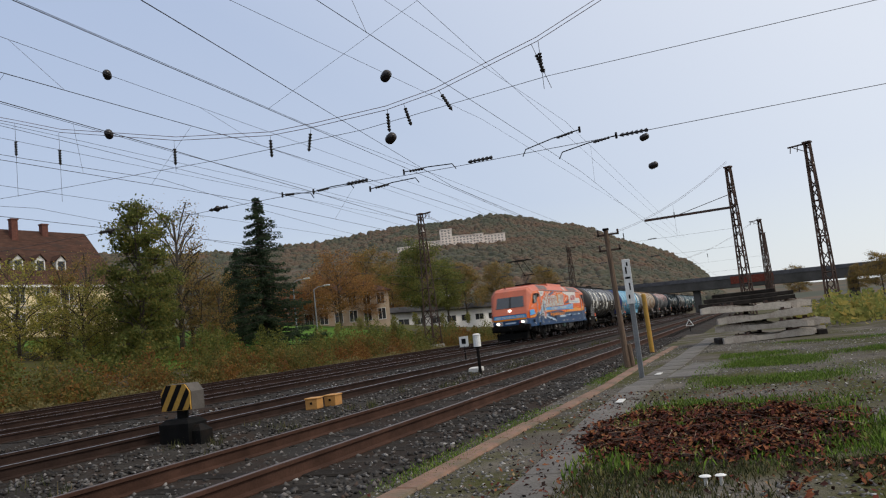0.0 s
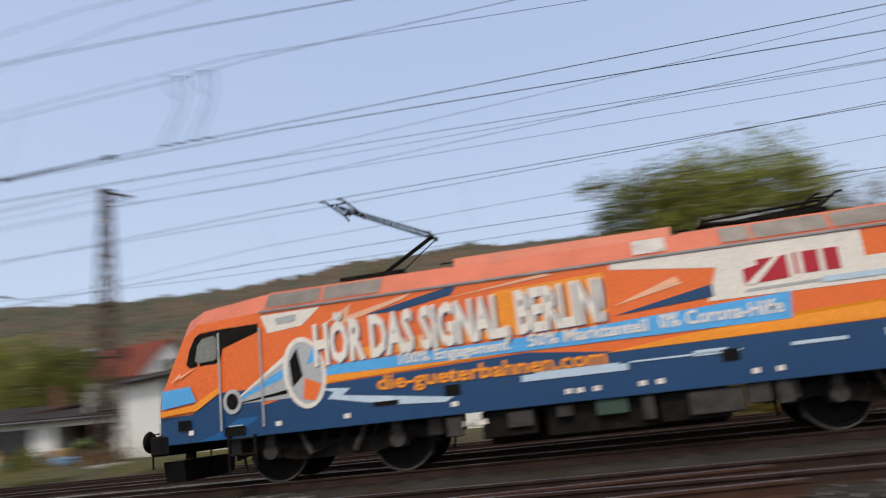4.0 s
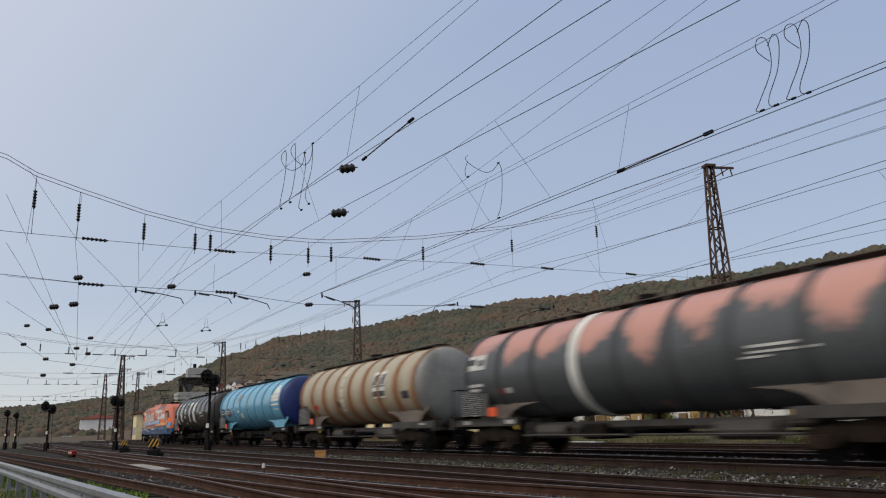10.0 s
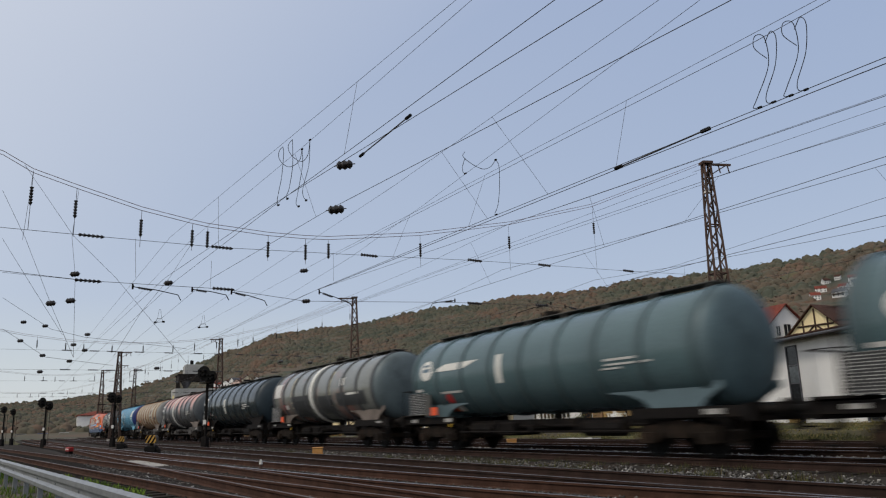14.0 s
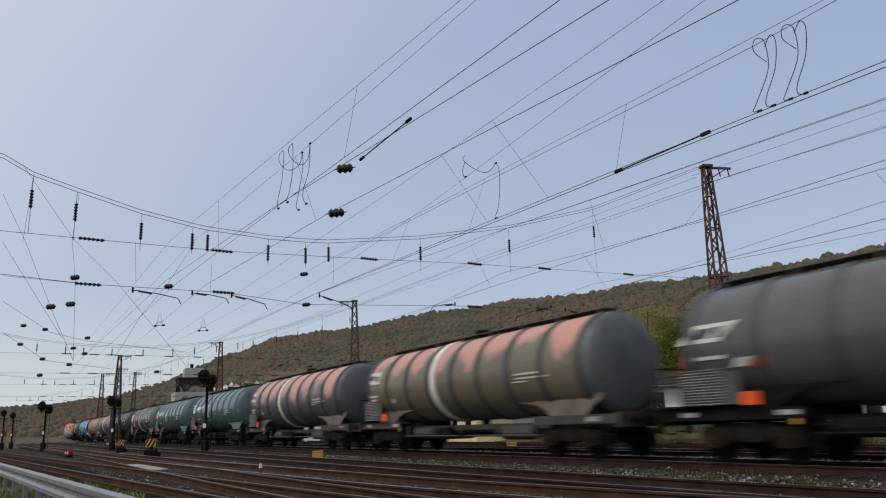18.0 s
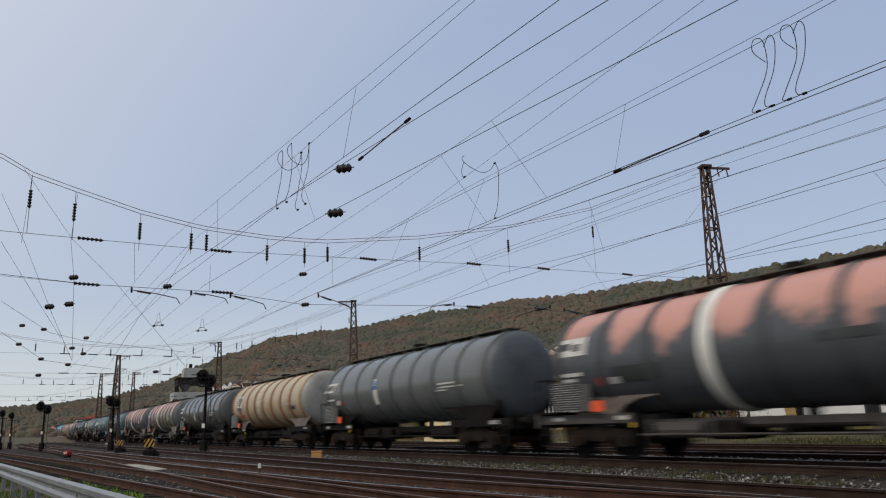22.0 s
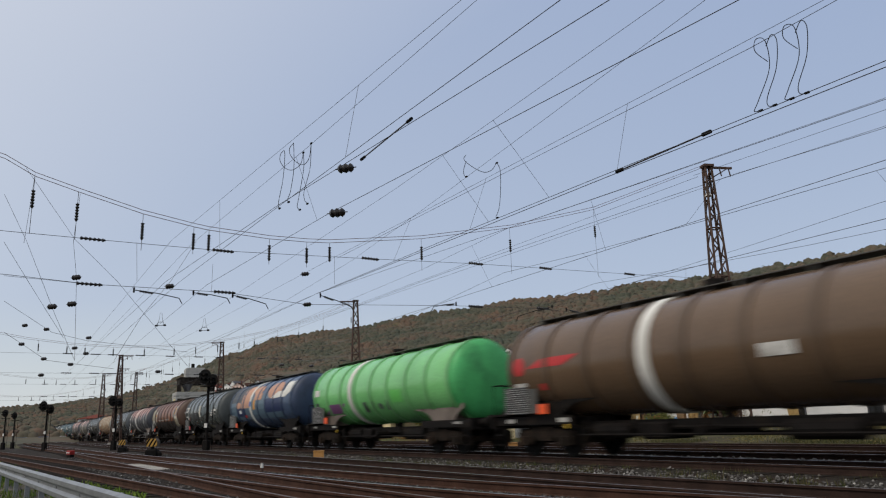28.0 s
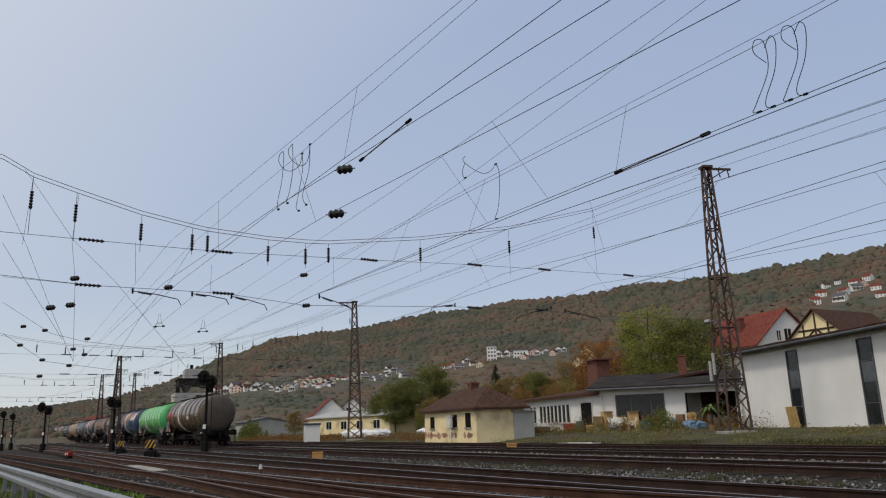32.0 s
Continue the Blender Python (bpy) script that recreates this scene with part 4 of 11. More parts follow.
PINK = (0.5, 0.25, 0.2)
GREY = (0.09, 0.095, 0.1)
RUSTY = (0.28, 0.12, 0.05)
KINDS = [
    dict(base=(0.06, 0.05, 0.04), end=(0.035, 0.033, 0.032), label="black tank wagon with large white letter shapes"),
    dict(base=(0.15, 0.40, 0.57), end=(0.015, 0.03, 0.14), label="light blue tank wagon with a dark blue end"),
    dict(base=(0.4, 0.355, 0.26), end=(0.25, 0.25, 0.24), stain=RUSTY, amount=0.35, label="beige tank wagon streaked with rust"),
    dict(base=GREY, end=(0.07, 0.08, 0.09), stain=PINK, amount=0.55, band=1, label="grey tank wagon with peeling pink patches and a white band"),
    dict(base=(0.024, 0.036, 0.042), end=(0.02, 0.034, 0.044), gloss=0.2, label="dark slate tank wagon with a small white mark"),
    dict(base=(0.19, 0.2, 0.185), end=(0.1, 0.13, 0.14), stain=(0.26, 0.12, 0.1), amount=0.3, band=1, label="grey tank wagon with a white band and faded red patches"),
    dict(base=(0.088, 0.14, 0.152), end=(0.08, 0.125, 0.14), label="steel-blue tank wagon with a white emblem"),
    dict(base=(0.082, 0.132, 0.145), end=(0.075, 0.118, 0.132), label="steel-blue tank wagon with a white emblem"),
    dict(base=(0.1, 0.1, 0.105), end=(0.08, 0.085, 0.1), stain=PINK, amount=0.6, band=1, label="grey tank wagon with a faded pink top and a white band"),
    dict(base=(0.165, 0.145, 0.11), end=(0.1, 0.108, 0.115), stain=PINK, amount=0.35, band=1, label="grey-beige tank wagon with a faded pink top and a white band"),
    dict(base=(0.095, 0.1, 0.1), end=(0.075, 0.08, 0.084), label="dark grey tank wagon with a blue and white sign"),
    dict(base=(0.42, 0.365, 0.26), end=(0.27, 0.27, 0.25), stain=RUSTY, amount=0.35, label="cream tank wagon with rust-brown rings"),
    dict(base=(0.13, 0.14, 0.14), end=(0.08, 0.09, 0.1), label="grey tank wagon with a blue and white sign"),
    dict(base=(0.08, 0.085, 0.095), end=(0.05, 0.055, 0.07), stain=PINK, amount=0.55, band=1, label="dark grey tank wagon with peeling pink patches and a white band"),
    dict(base=(0.2, 0.078, 0.036), end=(0.1, 0.058, 0.04), stain=(0.07, 0.034, 0.022), amount=0.55, label="rust-brown tank wagon with pale panels"),
    dict(base=(0.1, 0.112, 0.108), end=(0.06, 0.07, 0.072), gloss=0.25, label="grey-green tank wagon with a small white mark"),
    dict(base=(0.055, 0.09, 0.16), end=(0.03, 0.05, 0.1), stain=(0.5, 0.3, 0.26), amount=0.35, band=1, label="dark blue tank wagon with pale pink patches and a white band"),
    dict(base=(0.2, 0.56, 0.2), end=(0.07, 0.42, 0.13), label="bright green tank wagon with a pale band"),
    dict(base=(0.135, 0.087, 0.053), end=(0.085, 0.066, 0.05), band=1, label="brown tank wagon with a white band"),
]


def ring_near(nt, L):
    """1 at each stiffening ring of the tank, 0 midway between two."""
    p = (L - 3.8) / 8
    tc, sep = nt.nodes.new("ShaderNodeTexCoord"), nt.nodes.new("ShaderNodeSeparateXYZ")
    nt.links.new(tc.outputs["Object"], sep.inputs[0])
    out = sep.outputs["X"]
    for op, val in (("SUBTRACT", 1.9), ("DIVIDE", p), ("FRACT", 0), ("SUBTRACT", 0.5), ("ABSOLUTE", 0), ("MULTIPLY", 2.0)):
        m = nt.nodes.new("ShaderNodeMath")
        m.operation = op
        m.inputs[1].default_value = val
        nt.links.new(out, m.inputs[0])
        out = m.outputs[0]
    return out


def rusted_paint(name, base, stain, L, amount):
    """Pale tank paint with rust that has bled out of the rings and run down below them."""
    m = paint(name, base, 0.5, scale=0.7, fine=14, stain=tuple(c * 0.75 for c in base), amount=0.4)
    nt = m.node_tree
    b = nt.nodes["Principled BSDF"]
    old = b.inputs["Base Color"].links[0].from_socket
    n, mp, tc = nt.nodes.new("ShaderNodeTexNoise"), nt.nodes.new("ShaderNodeMapping"), nt.nodes.new("ShaderNodeTexCoord")
    mp.inputs["Scale"].default_value = (2.2, 0.7, 0.4)
    n.inputs["Scale"].default_value, n.inputs["Detail"].default_value, n.inputs["Roughness"].default_value = 1.6, 7, 0.65
    nt.links.new(tc.outputs["Object"], mp.inputs[0])
    nt.links.new(mp.outputs[0], n.inputs["Vector"])
    pw, add = nt.nodes.new("ShaderNodeMath"), nt.nodes.new("ShaderNodeMath")
    pw.operation = "POWER"
    pw.inputs[1].default_value = 2.5
    nt.links.new(ring_near(nt, L), pw.inputs[0])
    add.operation = "MULTIPLY_ADD"
    add.inputs[1].default_value = 0.45
    nt.links.new(pw.outputs[0], add.inputs[0])
    nt.links.new(n.outputs["Fac"], add.inputs[2])
    r = ramp_node(nt, [(0.72 - 0.2 * amount, (0, 0, 0)), (1.02 - 0.2 * amount, (0.85, 0.85, 0.85))])
    # more of it low on the shell, where the water runs
    sep, low, both_ = nt.nodes.new("ShaderNodeSeparateXYZ"), nt.nodes.new("ShaderNodeMapRange"), nt.nodes.new("ShaderNodeMath")
    nt.links.new(tc.outputs["Object"], sep.inputs[0])
    for key, val in (("From Min", 1.2), ("From Max", 3.9), ("To Min", 0.16), ("To Max", -0.1)):
        low.inputs[key].default_value = val
    nt.links.new(sep.outputs["Z"], low.inputs[0])
    nt.links.new(add.outputs[0], both_.inputs[0])
    nt.links.new(low.outputs[0], both_.inputs[1])
    nt.links.new(both_.outputs[0], r.inputs[0])
    mx = nt.nodes.new("ShaderNodeMix")
    mx.data_type = "RGBA"
    nt.links.new(r.outputs[0], mx.inputs[0])
    nt.links.new(old, mx.inputs["A"])
    mx.inputs["B"].default_value = (*stain, 1)
    nt.links.new(mx.outputs["Result"], b.inputs["Base Color"])
    return m


def faded_paint(name, base, stain, low, high, amount, L, rough=0.5):
    """Tank paint whose patches of older, faded paint lie mostly on the upper part of the shell."""
    m = paint(name, base, rough, scale=0.45, fine=14)
    nt = m.node_tree
    b = nt.nodes["Principled BSDF"]
    old = b.inputs["Base Color"].links[0].from_socket
    tc, sep, n, rnd = nt.nodes.new("ShaderNodeTexCoord"), nt.nodes.new("ShaderNodeSeparateXYZ"), nt.nodes.new("ShaderNodeTexNoise"), nt.nodes.new("ShaderNodeMapRange")
    mp = nt.nodes.new("ShaderNodeMapping")
    mp.inputs["Scale"].default_value = (0.75, 0.5, 0.6)
    n.inputs["Scale"].default_value, n.inputs["Detail"].default_value, n.inputs["Roughness"].default_value = 1.1, 8, 0.6
    nt.links.new(tc.outputs["Object"], sep.inputs[0])
    nt.links.new(tc.outputs["Object"], mp.inputs[0])
    nt.links.new(mp.outputs[0], n.inputs["Vector"])
    rnd.inputs["From Min"].default_value, rnd.inputs["From Max"].default_value = low, high
    rnd.inputs["To Min"].default_value, rnd.inputs["To Max"].default_value = -0.5, 0.5
    nt.links.new(sep.outputs["Z"], rnd.inputs[0])
    add = nt.nodes.new("ShaderNodeMath")
    add.operation = "MULTIPLY_ADD"
    add.inputs[1].default_value = 2.0
    nt.links.new(n.outputs["Fac"], add.inputs[0])
    nt.links.new(rnd.outputs[0], add.inputs[2])
    r = ramp_node(nt, [(1.06 - 0.5 * amount, (0, 0, 0)), (1.16 - 0.5 * amount, (0.6, 0.6, 0.6)), (1.34 - 0.5 * amount, (0.95, 0.95, 0.95))])
    half = nt.nodes.new("ShaderNodeMath")
    half.operation = "MULTIPLY"
    half.inputs[1].default_value = 0.9
    # the patches end short of the rings
    gap, pw = nt.nodes.new("ShaderNodeMath"), nt.nodes.new("ShaderNodeMath")
    pw.operation, gap.operation = "POWER", "MULTIPLY_ADD"
    pw.inputs[1].default_value, gap.inputs[1].default_value = 2.2, -0.5
    nt.links.new(ring_near(nt, L), pw.inputs[0])
    nt.links.new(pw.outputs[0], gap.inputs[0])
    nt.links.new(add.outputs[0], gap.inputs[2])
    nt.links.new(gap.outputs[0], half.inputs[0])
    nt.links.new(half.outputs[0], r.inputs[0])
    mx = nt.nodes.new("ShaderNodeMix")
    mx.data_type = "RGBA"
    nt.links.new(r.outputs[0], mx.inputs[0])
    nt.links.new(old, mx.inputs["A"])
    mx.inputs["B"].default_value = (*stain, 1)
    nt.links.new(mx.outputs["Result"], b.inputs["Base Color"])
    return m


RINGS = {"rust": paint("rust_ring", (0.26, 0.13, 0.06), 0.7, stain=(0.4, 0.28, 0.15), amount=0.3), "brown": paint("dark_brown_ring", (0.055, 0.032, 0.022), 0.6), "grey": paint("grey_ring", (0.06, 0.062, 0.066), 0.6)}
SIGN_BLUE = paint("sign_blue", (0.03, 0.14, 0.45))
SIGN_RED = paint("sign_red", (0.5, 0.03, 0.03))
LETTER = paint("white_letter_paint", (0.7, 0.69, 0.64), 0.6)
PALE = paint("pale_panel", (0.55, 0.52, 0.44), 0.7, stain=(0.35, 0.25, 0.15), amount=0.3)
BOARD = paint("pale_data_board", (0.42, 0.41, 0.38), 0.7, stain=(0.1, 0.1, 0.1), amount=0.45, scale=7)
OCHRE = paint("ochre_mark", (0.6, 0.3, 0.06), 0.6)
GRAFF = paint("dark_scrawl", (0.05, 0.05, 0.06))
SCRAWL = paint("faded_grey_blue_scrawl", (0.1, 0.125, 0.135), 0.5, var=0.4, scale=3.0)
# a near-black band round the lower part of one tank
LOWER_DARK = paint("sooty_lower_shell", (0.018, 0.016, 0.015), 0.5, scale=1.2)
PATCH = paint("dark_grey_repaint", (0.045, 0.048, 0.05), 0.45, scale=1.2)
STEELBLUE = paint("steel_blue_repaint", (0.09, 0.15, 0.2), 0.4, scale=0.9)
PEACHY = paint("peach_primer_patch", (0.5, 0.28, 0.19), 0.6, scale=1.4)
NAVY_MARK = paint("navy_mark", (0.012, 0.025, 0.09), 0.45)
OLIVE_MARK = paint("pale_olive_panel", (0.32, 0.3, 0.22), 0.6, stain=(0.2, 0.15, 0.1), amount=0.4, scale=1.2)
LIME = paint("bright_lime_mark", (0.12, 0.5, 0.1), 0.5)
LINES = [(0.79, -6, 1.3, 0.06, DIRTYWHITE), (0.8, -11, 1.6, 0.05, DIRTYWHITE), (0.76, -15, 0.7, 0.05, DIRTYWHITE)]
PLATE = [(0.085, 16, 1.25, 0.5, DIRTYWHITE), (0.078, 17, 0.5, 0.2, PATCH, "", 0.018), (0.112, 15, 0.3, 0.2, PATCH, "", 0.018), (0.17, -24, 0.34, 0.22, SIGN_RED), (0.2, -24, 0.32, 0.18, DIRTYWHITE), (0.085, -14, 1.0, 0.1, DIRTYWHITE), (0.08, -20, 0.7, 0.08, DIRTYWHITE)] + LINES
SLANT = [(0.092, 10, 1.15, 0.42, DIRTYWHITE, "/"), (0.085, 10, 0.42, 0.22, PATCH, "/", 0.018), (0.112, 10, 0.2, 0.24, PATCH, "/", 0.018), (0.17, -20, 0.4, 0.2, SIGN_RED, "/"), (0.145, -18, 0.4, 0.2, DIRTYWHITE, "/"), (0.085, -12, 1.0, 0.08, DIRTYWHITE)] + LINES
MARK = [(0.46, 5, 0.36, 0.55, LETTER), (0.465, -16, 0.36, 0.38, LETTER)]
SIGN = [(0.4, 5, 0.4, 0.34, SIGN_BLUE), (0.4, 5, 0.4, 0.03, LETTER, "", 0.018), (0.4, 9, 0.4, 0.03, LETTER, "", 0.018), (0.4, 13, 0.4, 0.08, LETTER), (0.405, -15, 0.4, 0.62, LETTER)]
EMBLEM = [(0.125, 10, 0.85, 0.72, LETTER, "o"), (0.125, 10, 0.5, 0.12, STEELBLUE, "", 0.018), (0.125, 17, 0.45, 0.08, STEELBLUE, "", 0.018), (0.25, 11, 2.1, 0.24, LETTER, "/"), (0.43, 0, 0.28, 0.9, LETTER), (0.04, -18, 0.7, 0.1, DIRTYWHITE), (0.045, -24, 0.9, 0.1, DIRTYWHITE),
          (0.23, -24, 1.4, 0.08, DIRTYWHITE), (0.21, -34, 0.42, 0.4, SIGN_RED, "o"), (0.2, -52, 0.4, 0.36, ORANGE_PLATE), (0.225, -52, 0.42, 0.42, LETTER, "o")] + LINES
BIG = []
for fx, bars in ((0.13, ((0, 0, 0.2, 0.85), (0.3, 22, 0.5, 0.2), (0.3, -22, 0.5, 0.2), (0.52, -10, 0.2, 0.45), (0.42, -3, 0.3, 0.14))), (0.235, ((0.0, 0, 0.22, 0.95, "/"), (0.42, 0, 0.22, 0.95), (0.22, 20, 0.32, 0.16), (0.22, -6, 0.34, 0.14))),
                 (0.345, ((0.0, -2, 0.24, 1.9, "/"),)), (0.45, ((0.2, -3, 0.24, 0.9), (0.2, 20, 0.85, 0.2))), (0.56, ((0, 0, 0.24, 1.0), (0.32, 13, 0.3, 0.5, "/"), (0.4, -14, 0.32, 0.5)))):
    for dx, a, w, h, *form in bars:
        BIG.append((fx + dx / 13, 4 + a * 1.45, w * 1.3, h * 1.55, LETTER, *form))
EXTRA = {0: BIG + [(0.74, -2, 0.5, 0.16, LETTER), (0.76, -12, 1.1, 0.06, DIRTYWHITE), (0.05, -15, 0.5, 0.3, DIRTYWHITE)],
         1: [(0.5, 4, 0.34, 1.15, LETTER), (0.89, 30, 1.35, 0.55, LETTER, "^"), (0.885, 14, 1.6, 0.2, LETTER), (0.885, 6, 1.6, 0.16, LETTER), (0.885, -5, 1.4, 0.1, LETTER), (0.9, -16, 0.8, 0.08, DIRTYWHITE), (0.082, -12, 1.1, 0.55, GRAFF), (0.082, -8, 0.95, 0.05, LETTER, "", 0.018), (0.082, -15, 0.95, 0.05, LETTER, "", 0.018),
             (0.195, -12, 0.8, 0.5, GRAFF), (0.195, -9, 0.7, 0.05, LETTER, "", 0.018), (0.195, -15, 0.7, 0.05, LETTER, "", 0.018), (0.24, -16, 0.42, 0.18, SIGN_RED), (0.145, -12, 0.4, 0.24, PALE), (0.28, -4, 0.7, 0.06, LETTER), (0.28, -8, 0.6, 0.06, LETTER), (0.36, 24, 0.42, 0.5, OLIVE_MARK), (0.37, -12, 0.55, 0.14, LETTER), (0.41, -24, 0.6, 0.34, PALE)],
         2: [(0.72, 6, 1.15, 1.1, LETTER), (0.695, 14, 0.28, 0.42, GRAFF, "/", 0.018), (0.745, 14, 0.28, 0.42, GRAFF, "/", 0.018), (0.72, 3, 1.15, 0.05, GRAFF, "", 0.018), (0.72, -9, 1.1, 0.22, GRAFF, "", 0.018), (0.08, -25, 0.9, 0.4, GRAFF), (0.2, -22, 0.6, 0.22, SIGN_RED), (0.4, -20, 0.5, 0.25, GRAFF), (0.88, -15, 0.6, 0.3, GRAFF), (0.44, 10, 0.32, 2.2, PALE)],
         3: PLATE, 4: PLATE + MARK, 5: [(0.088, 14, 1.35, 0.75, DIRTYWHITE), (0.17, -24, 0.4, 0.3, SIGN_RED), (0.2, -24, 0.5, 0.22, DIRTYWHITE), (0.345, -27, 2.7, 1.2, PATCH), (0.58, -26, 1.9, 0.9, PATCH), (0.78, -18, 3.2, 0.6, PATCH), (0.8, -9, 1.3, 0.1, LETTER, "", 0.018), (0.72, 14, 0.5, 0.34, LETTER), (0.26, 6, 0.2, 1.7, OLIVE_MARK), (0.62, 6, 0.2, 1.7, OLIVE_MARK)],
         6: EMBLEM, 7: EMBLEM, 8: PLATE, 9: PLATE, 10: SLANT + SIGN, 11: [(0.17, 6, 1.0, 0.9, LETTER), (0.15, 13, 0.25, 0.36, GRAFF, "/", 0.018), (0.19, 13, 0.25, 0.36, GRAFF, "/", 0.018), (0.17, 3, 1.0, 0.05, GRAFF, "", 0.018), (0.17, -8, 0.95, 0.2, GRAFF, "", 0.018), (0.21, -26, 0.5, 0.2, SIGN_RED), (0.44, 10, 0.36, 2.2, PALE), (0.82, -8, 1.8, 0.07, BOARD), (0.84, -17, 1.1, 0.2, GRAFF)],
         12: SLANT + SIGN, 13: PLATE + [(0.62, -4, 1.2, 0.2, PATCH), (0.25, -18, 1.6, 0.4, PATCH)],
         14: [(0.09, 6, 1.5, 1.35, OLIVE_MARK), (0.092, -30, 1.6, 0.95, BOARD), (0.092, -24, 1.3, 0.06, GRAFF, "", 0.024), (0.092, -32, 1.3, 0.06, GRAFF, "", 0.024), (0.07, -42, 0.4, 0.22, SIGN_RED, "o", 0.018), (0.125, -42, 0.5, 0.26, ORANGE_PLATE, "", 0.024), (0.84, 14, 1.5, 1.0, BOARD), (0.845, 16, 0.75, 0.62, OCHRE, "o", 0.018), (0.845, 16, 0.45, 0.3, GRAFF, "o", 0.024), (0.86, -8, 1.4, 0.22, PALE), (0.89, -32, 2.0, 1.0, OLIVE_MARK),
              (0.22, 10, 0.5, 0.6, PALE), (0.22, 8, 0.4, 0.22, OCHRE, "", 0.018), (0.215, -8, 0.5, 0.5, PALE), (0.4, -13, 3.2, 0.1, BOARD), (0.6, -12, 2.0, 0.1, BOARD), (0.5, -46, 11.4, 1.35, LOWER_DARK, "", 0.006)],
         15: SLANT + [(0.47, 2, 0.36, 0.9, PALE), (0.33, -14, 2.4, 0.6, PATCH), (0.56, 0, 1.2, 0.7, SCRAWL, "o"), (0.66, 2, 1.4, 0.55, SCRAWL, "o"), (0.77, 5, 1.3, 0.8, SCRAWL, "o"), (0.84, 0, 1.2, 0.12, LETTER), (0.82, -52, 4.2, 0.4, OLIVE_MARK)],
         16: [(0.21, 36, 4.6, 1.3, PATCH), (0.4, -6, 11.0, 1.5, STEELBLUE, "", 0.007), (0.2, 2, 1.3, 0.4, PEACHY, "o", 0.018), (0.32, 12, 1.9, 0.9, PEACHY, "", 0.018), (0.34, 40, 2.4, 0.7, PEACHY, "o", 0.018), (0.48, 36, 1.9, 0.7, PEACHY, "o", 0.018), (0.5, 18, 1.6, 0.4, PEACHY, "", 0.018), (0.72, 30, 2.6, 1.1, PEACHY, "o", 0.018), (0.9, 34, 1.4, 0.6, LETTER, "", 0.02), (0.82, 16, 2.6, 0.35, LETTER, "/", 0.02), (0.24, -16, 1.9, 0.55, NAVY_MARK), (0.23, -15, 0.5, 0.2, LETTER, "", 0.018), (0.72, -6, 3.6, 0.8, NAVY_MARK),
              (0.3, -28, 0.5, 0.2, SIGN_RED), (0.45, 0, 0.4, 0.6, OCHRE), (0.4, 3, 0.36, 0.3, SIGN_BLUE, "", 0.052)],
         17: [(0.04, 4, 0.4, 0.24, LETTER), (0.09, 4, 0.6, 0.3, LETTER), (0.22, -30, 1.9, 0.5, paint("purple_scrawl", (0.2, 0.08, 0.2)), "/"), (0.45, -31, 0.35, 0.5, GRAFF), (0.5, -30, 0.3, 0.45, GRAFF, "/"), (0.55, -31, 0.4, 0.3, GRAFF, "o"), (0.6, -30, 0.3, 0.45, GRAFF, "/"), (0.66, -16, 0.9, 0.5, LIME), (0.05, -25, 0.6, 0.5, GRAFF)],
         18: [(0.09, 2, 0.55, 0.55, SIGN_RED, "o"), (0.19, 4, 1.6, 0.26, SIGN_RED, "/"), (0.05, -20, 0.8, 0.12, DIRTYWHITE), (0.16, -24, 0.4, 0.2, SIGN_RED), (0.66, -10, 0.8, 0.28, DIRTYWHITE), (0.86, -6, 1.0, 0.1, BOARD)]}
RINGMAT = {2: "rust", 11: "rust", 14: "brown", 0: "grey", 5: "grey", 9: "grey", 8: "grey", 3: "grey", 13: "grey"}
SADDLES = {i: paint("dirty_pale_saddle", (0.17, 0.14, 0.12), 0.8, stain=(0.07, 0.055, 0.045), amount=0.45, scale=1.8) for i in (2, 3, 5, 8, 9, 11, 13, 17)}
SADDLES.update({1: paint("blue_saddle", (0.15, 0.40, 0.57)), 6: paint("steel_blue_saddle", (0.1, 0.15, 0.17)), 7: paint("steel_blue_saddle", (0.1, 0.15, 0.17))})
BANDS = {3: 0.4, 5: 0.46, 8: 0.42, 9: 0.42, 13: 0.4, 16: 0.4, 17: 0.36, 18: 0.42}
WAGONS = []
GREY_FRAME = paint("grey_frame_paint", (0.06, 0.056, 0.052), 0.75, stain=(0.03, 0.022, 0.016), amount=0.45, scale=2.0)
for i, (L, k) in enumerate(zip(LENS, KINDS)):
    if k.get("stain") == PINK or i == 16:
        tm = faded_paint("tank_paint", k["base"], k["stain"], 2.2, 3.9, 0.6 if i == 9 else 0.1 if i == 16 else 0.95 if i == 8 else 0.74, L, 0.34)
    elif i in (2, 11):
        tm = rusted_paint("tank_paint", k["base"], k["stain"], L, 0.85)
    else:
        tm = paint("tank_paint", k["base"], k.get("gloss", 0.24), stain=k.get("stain"), amount=k.get("amount", 0.3), scale=0.45, fine=14)
    if i == 14:
        tm = paint("tank_paint", (0.2, 0.076, 0.036), 0.38, var=0.5, scale=0.8, fine=9, stain=(0.07, 0.03, 0.02), amount=0.5, bump=0.1, stretch=(1, 1, 0.45))
    em = paint("tank_end_paint", k["end"], 0.5, stain=tuple(c * 0.6 for c in k["end"]), amount=0.4, scale=1.5)
    WAGONS.append(tank_wagon(i, L, tm, em, k["label"], band=(BANDS[i], 0.17, LETTER) if i in BANDS else None, rings=9, panels=EXTRA[i], ring_mat=RINGS.get(RINGMAT.get(i)) or paint("tank_ring_paint", tuple(c * 0.68 for c in k["base"]), 0.45),
                             frame_mat=GREY_FRAME if i in (2, 3, 8, 9, 13) else None, saddle_mat=SADDLES.get(i)))


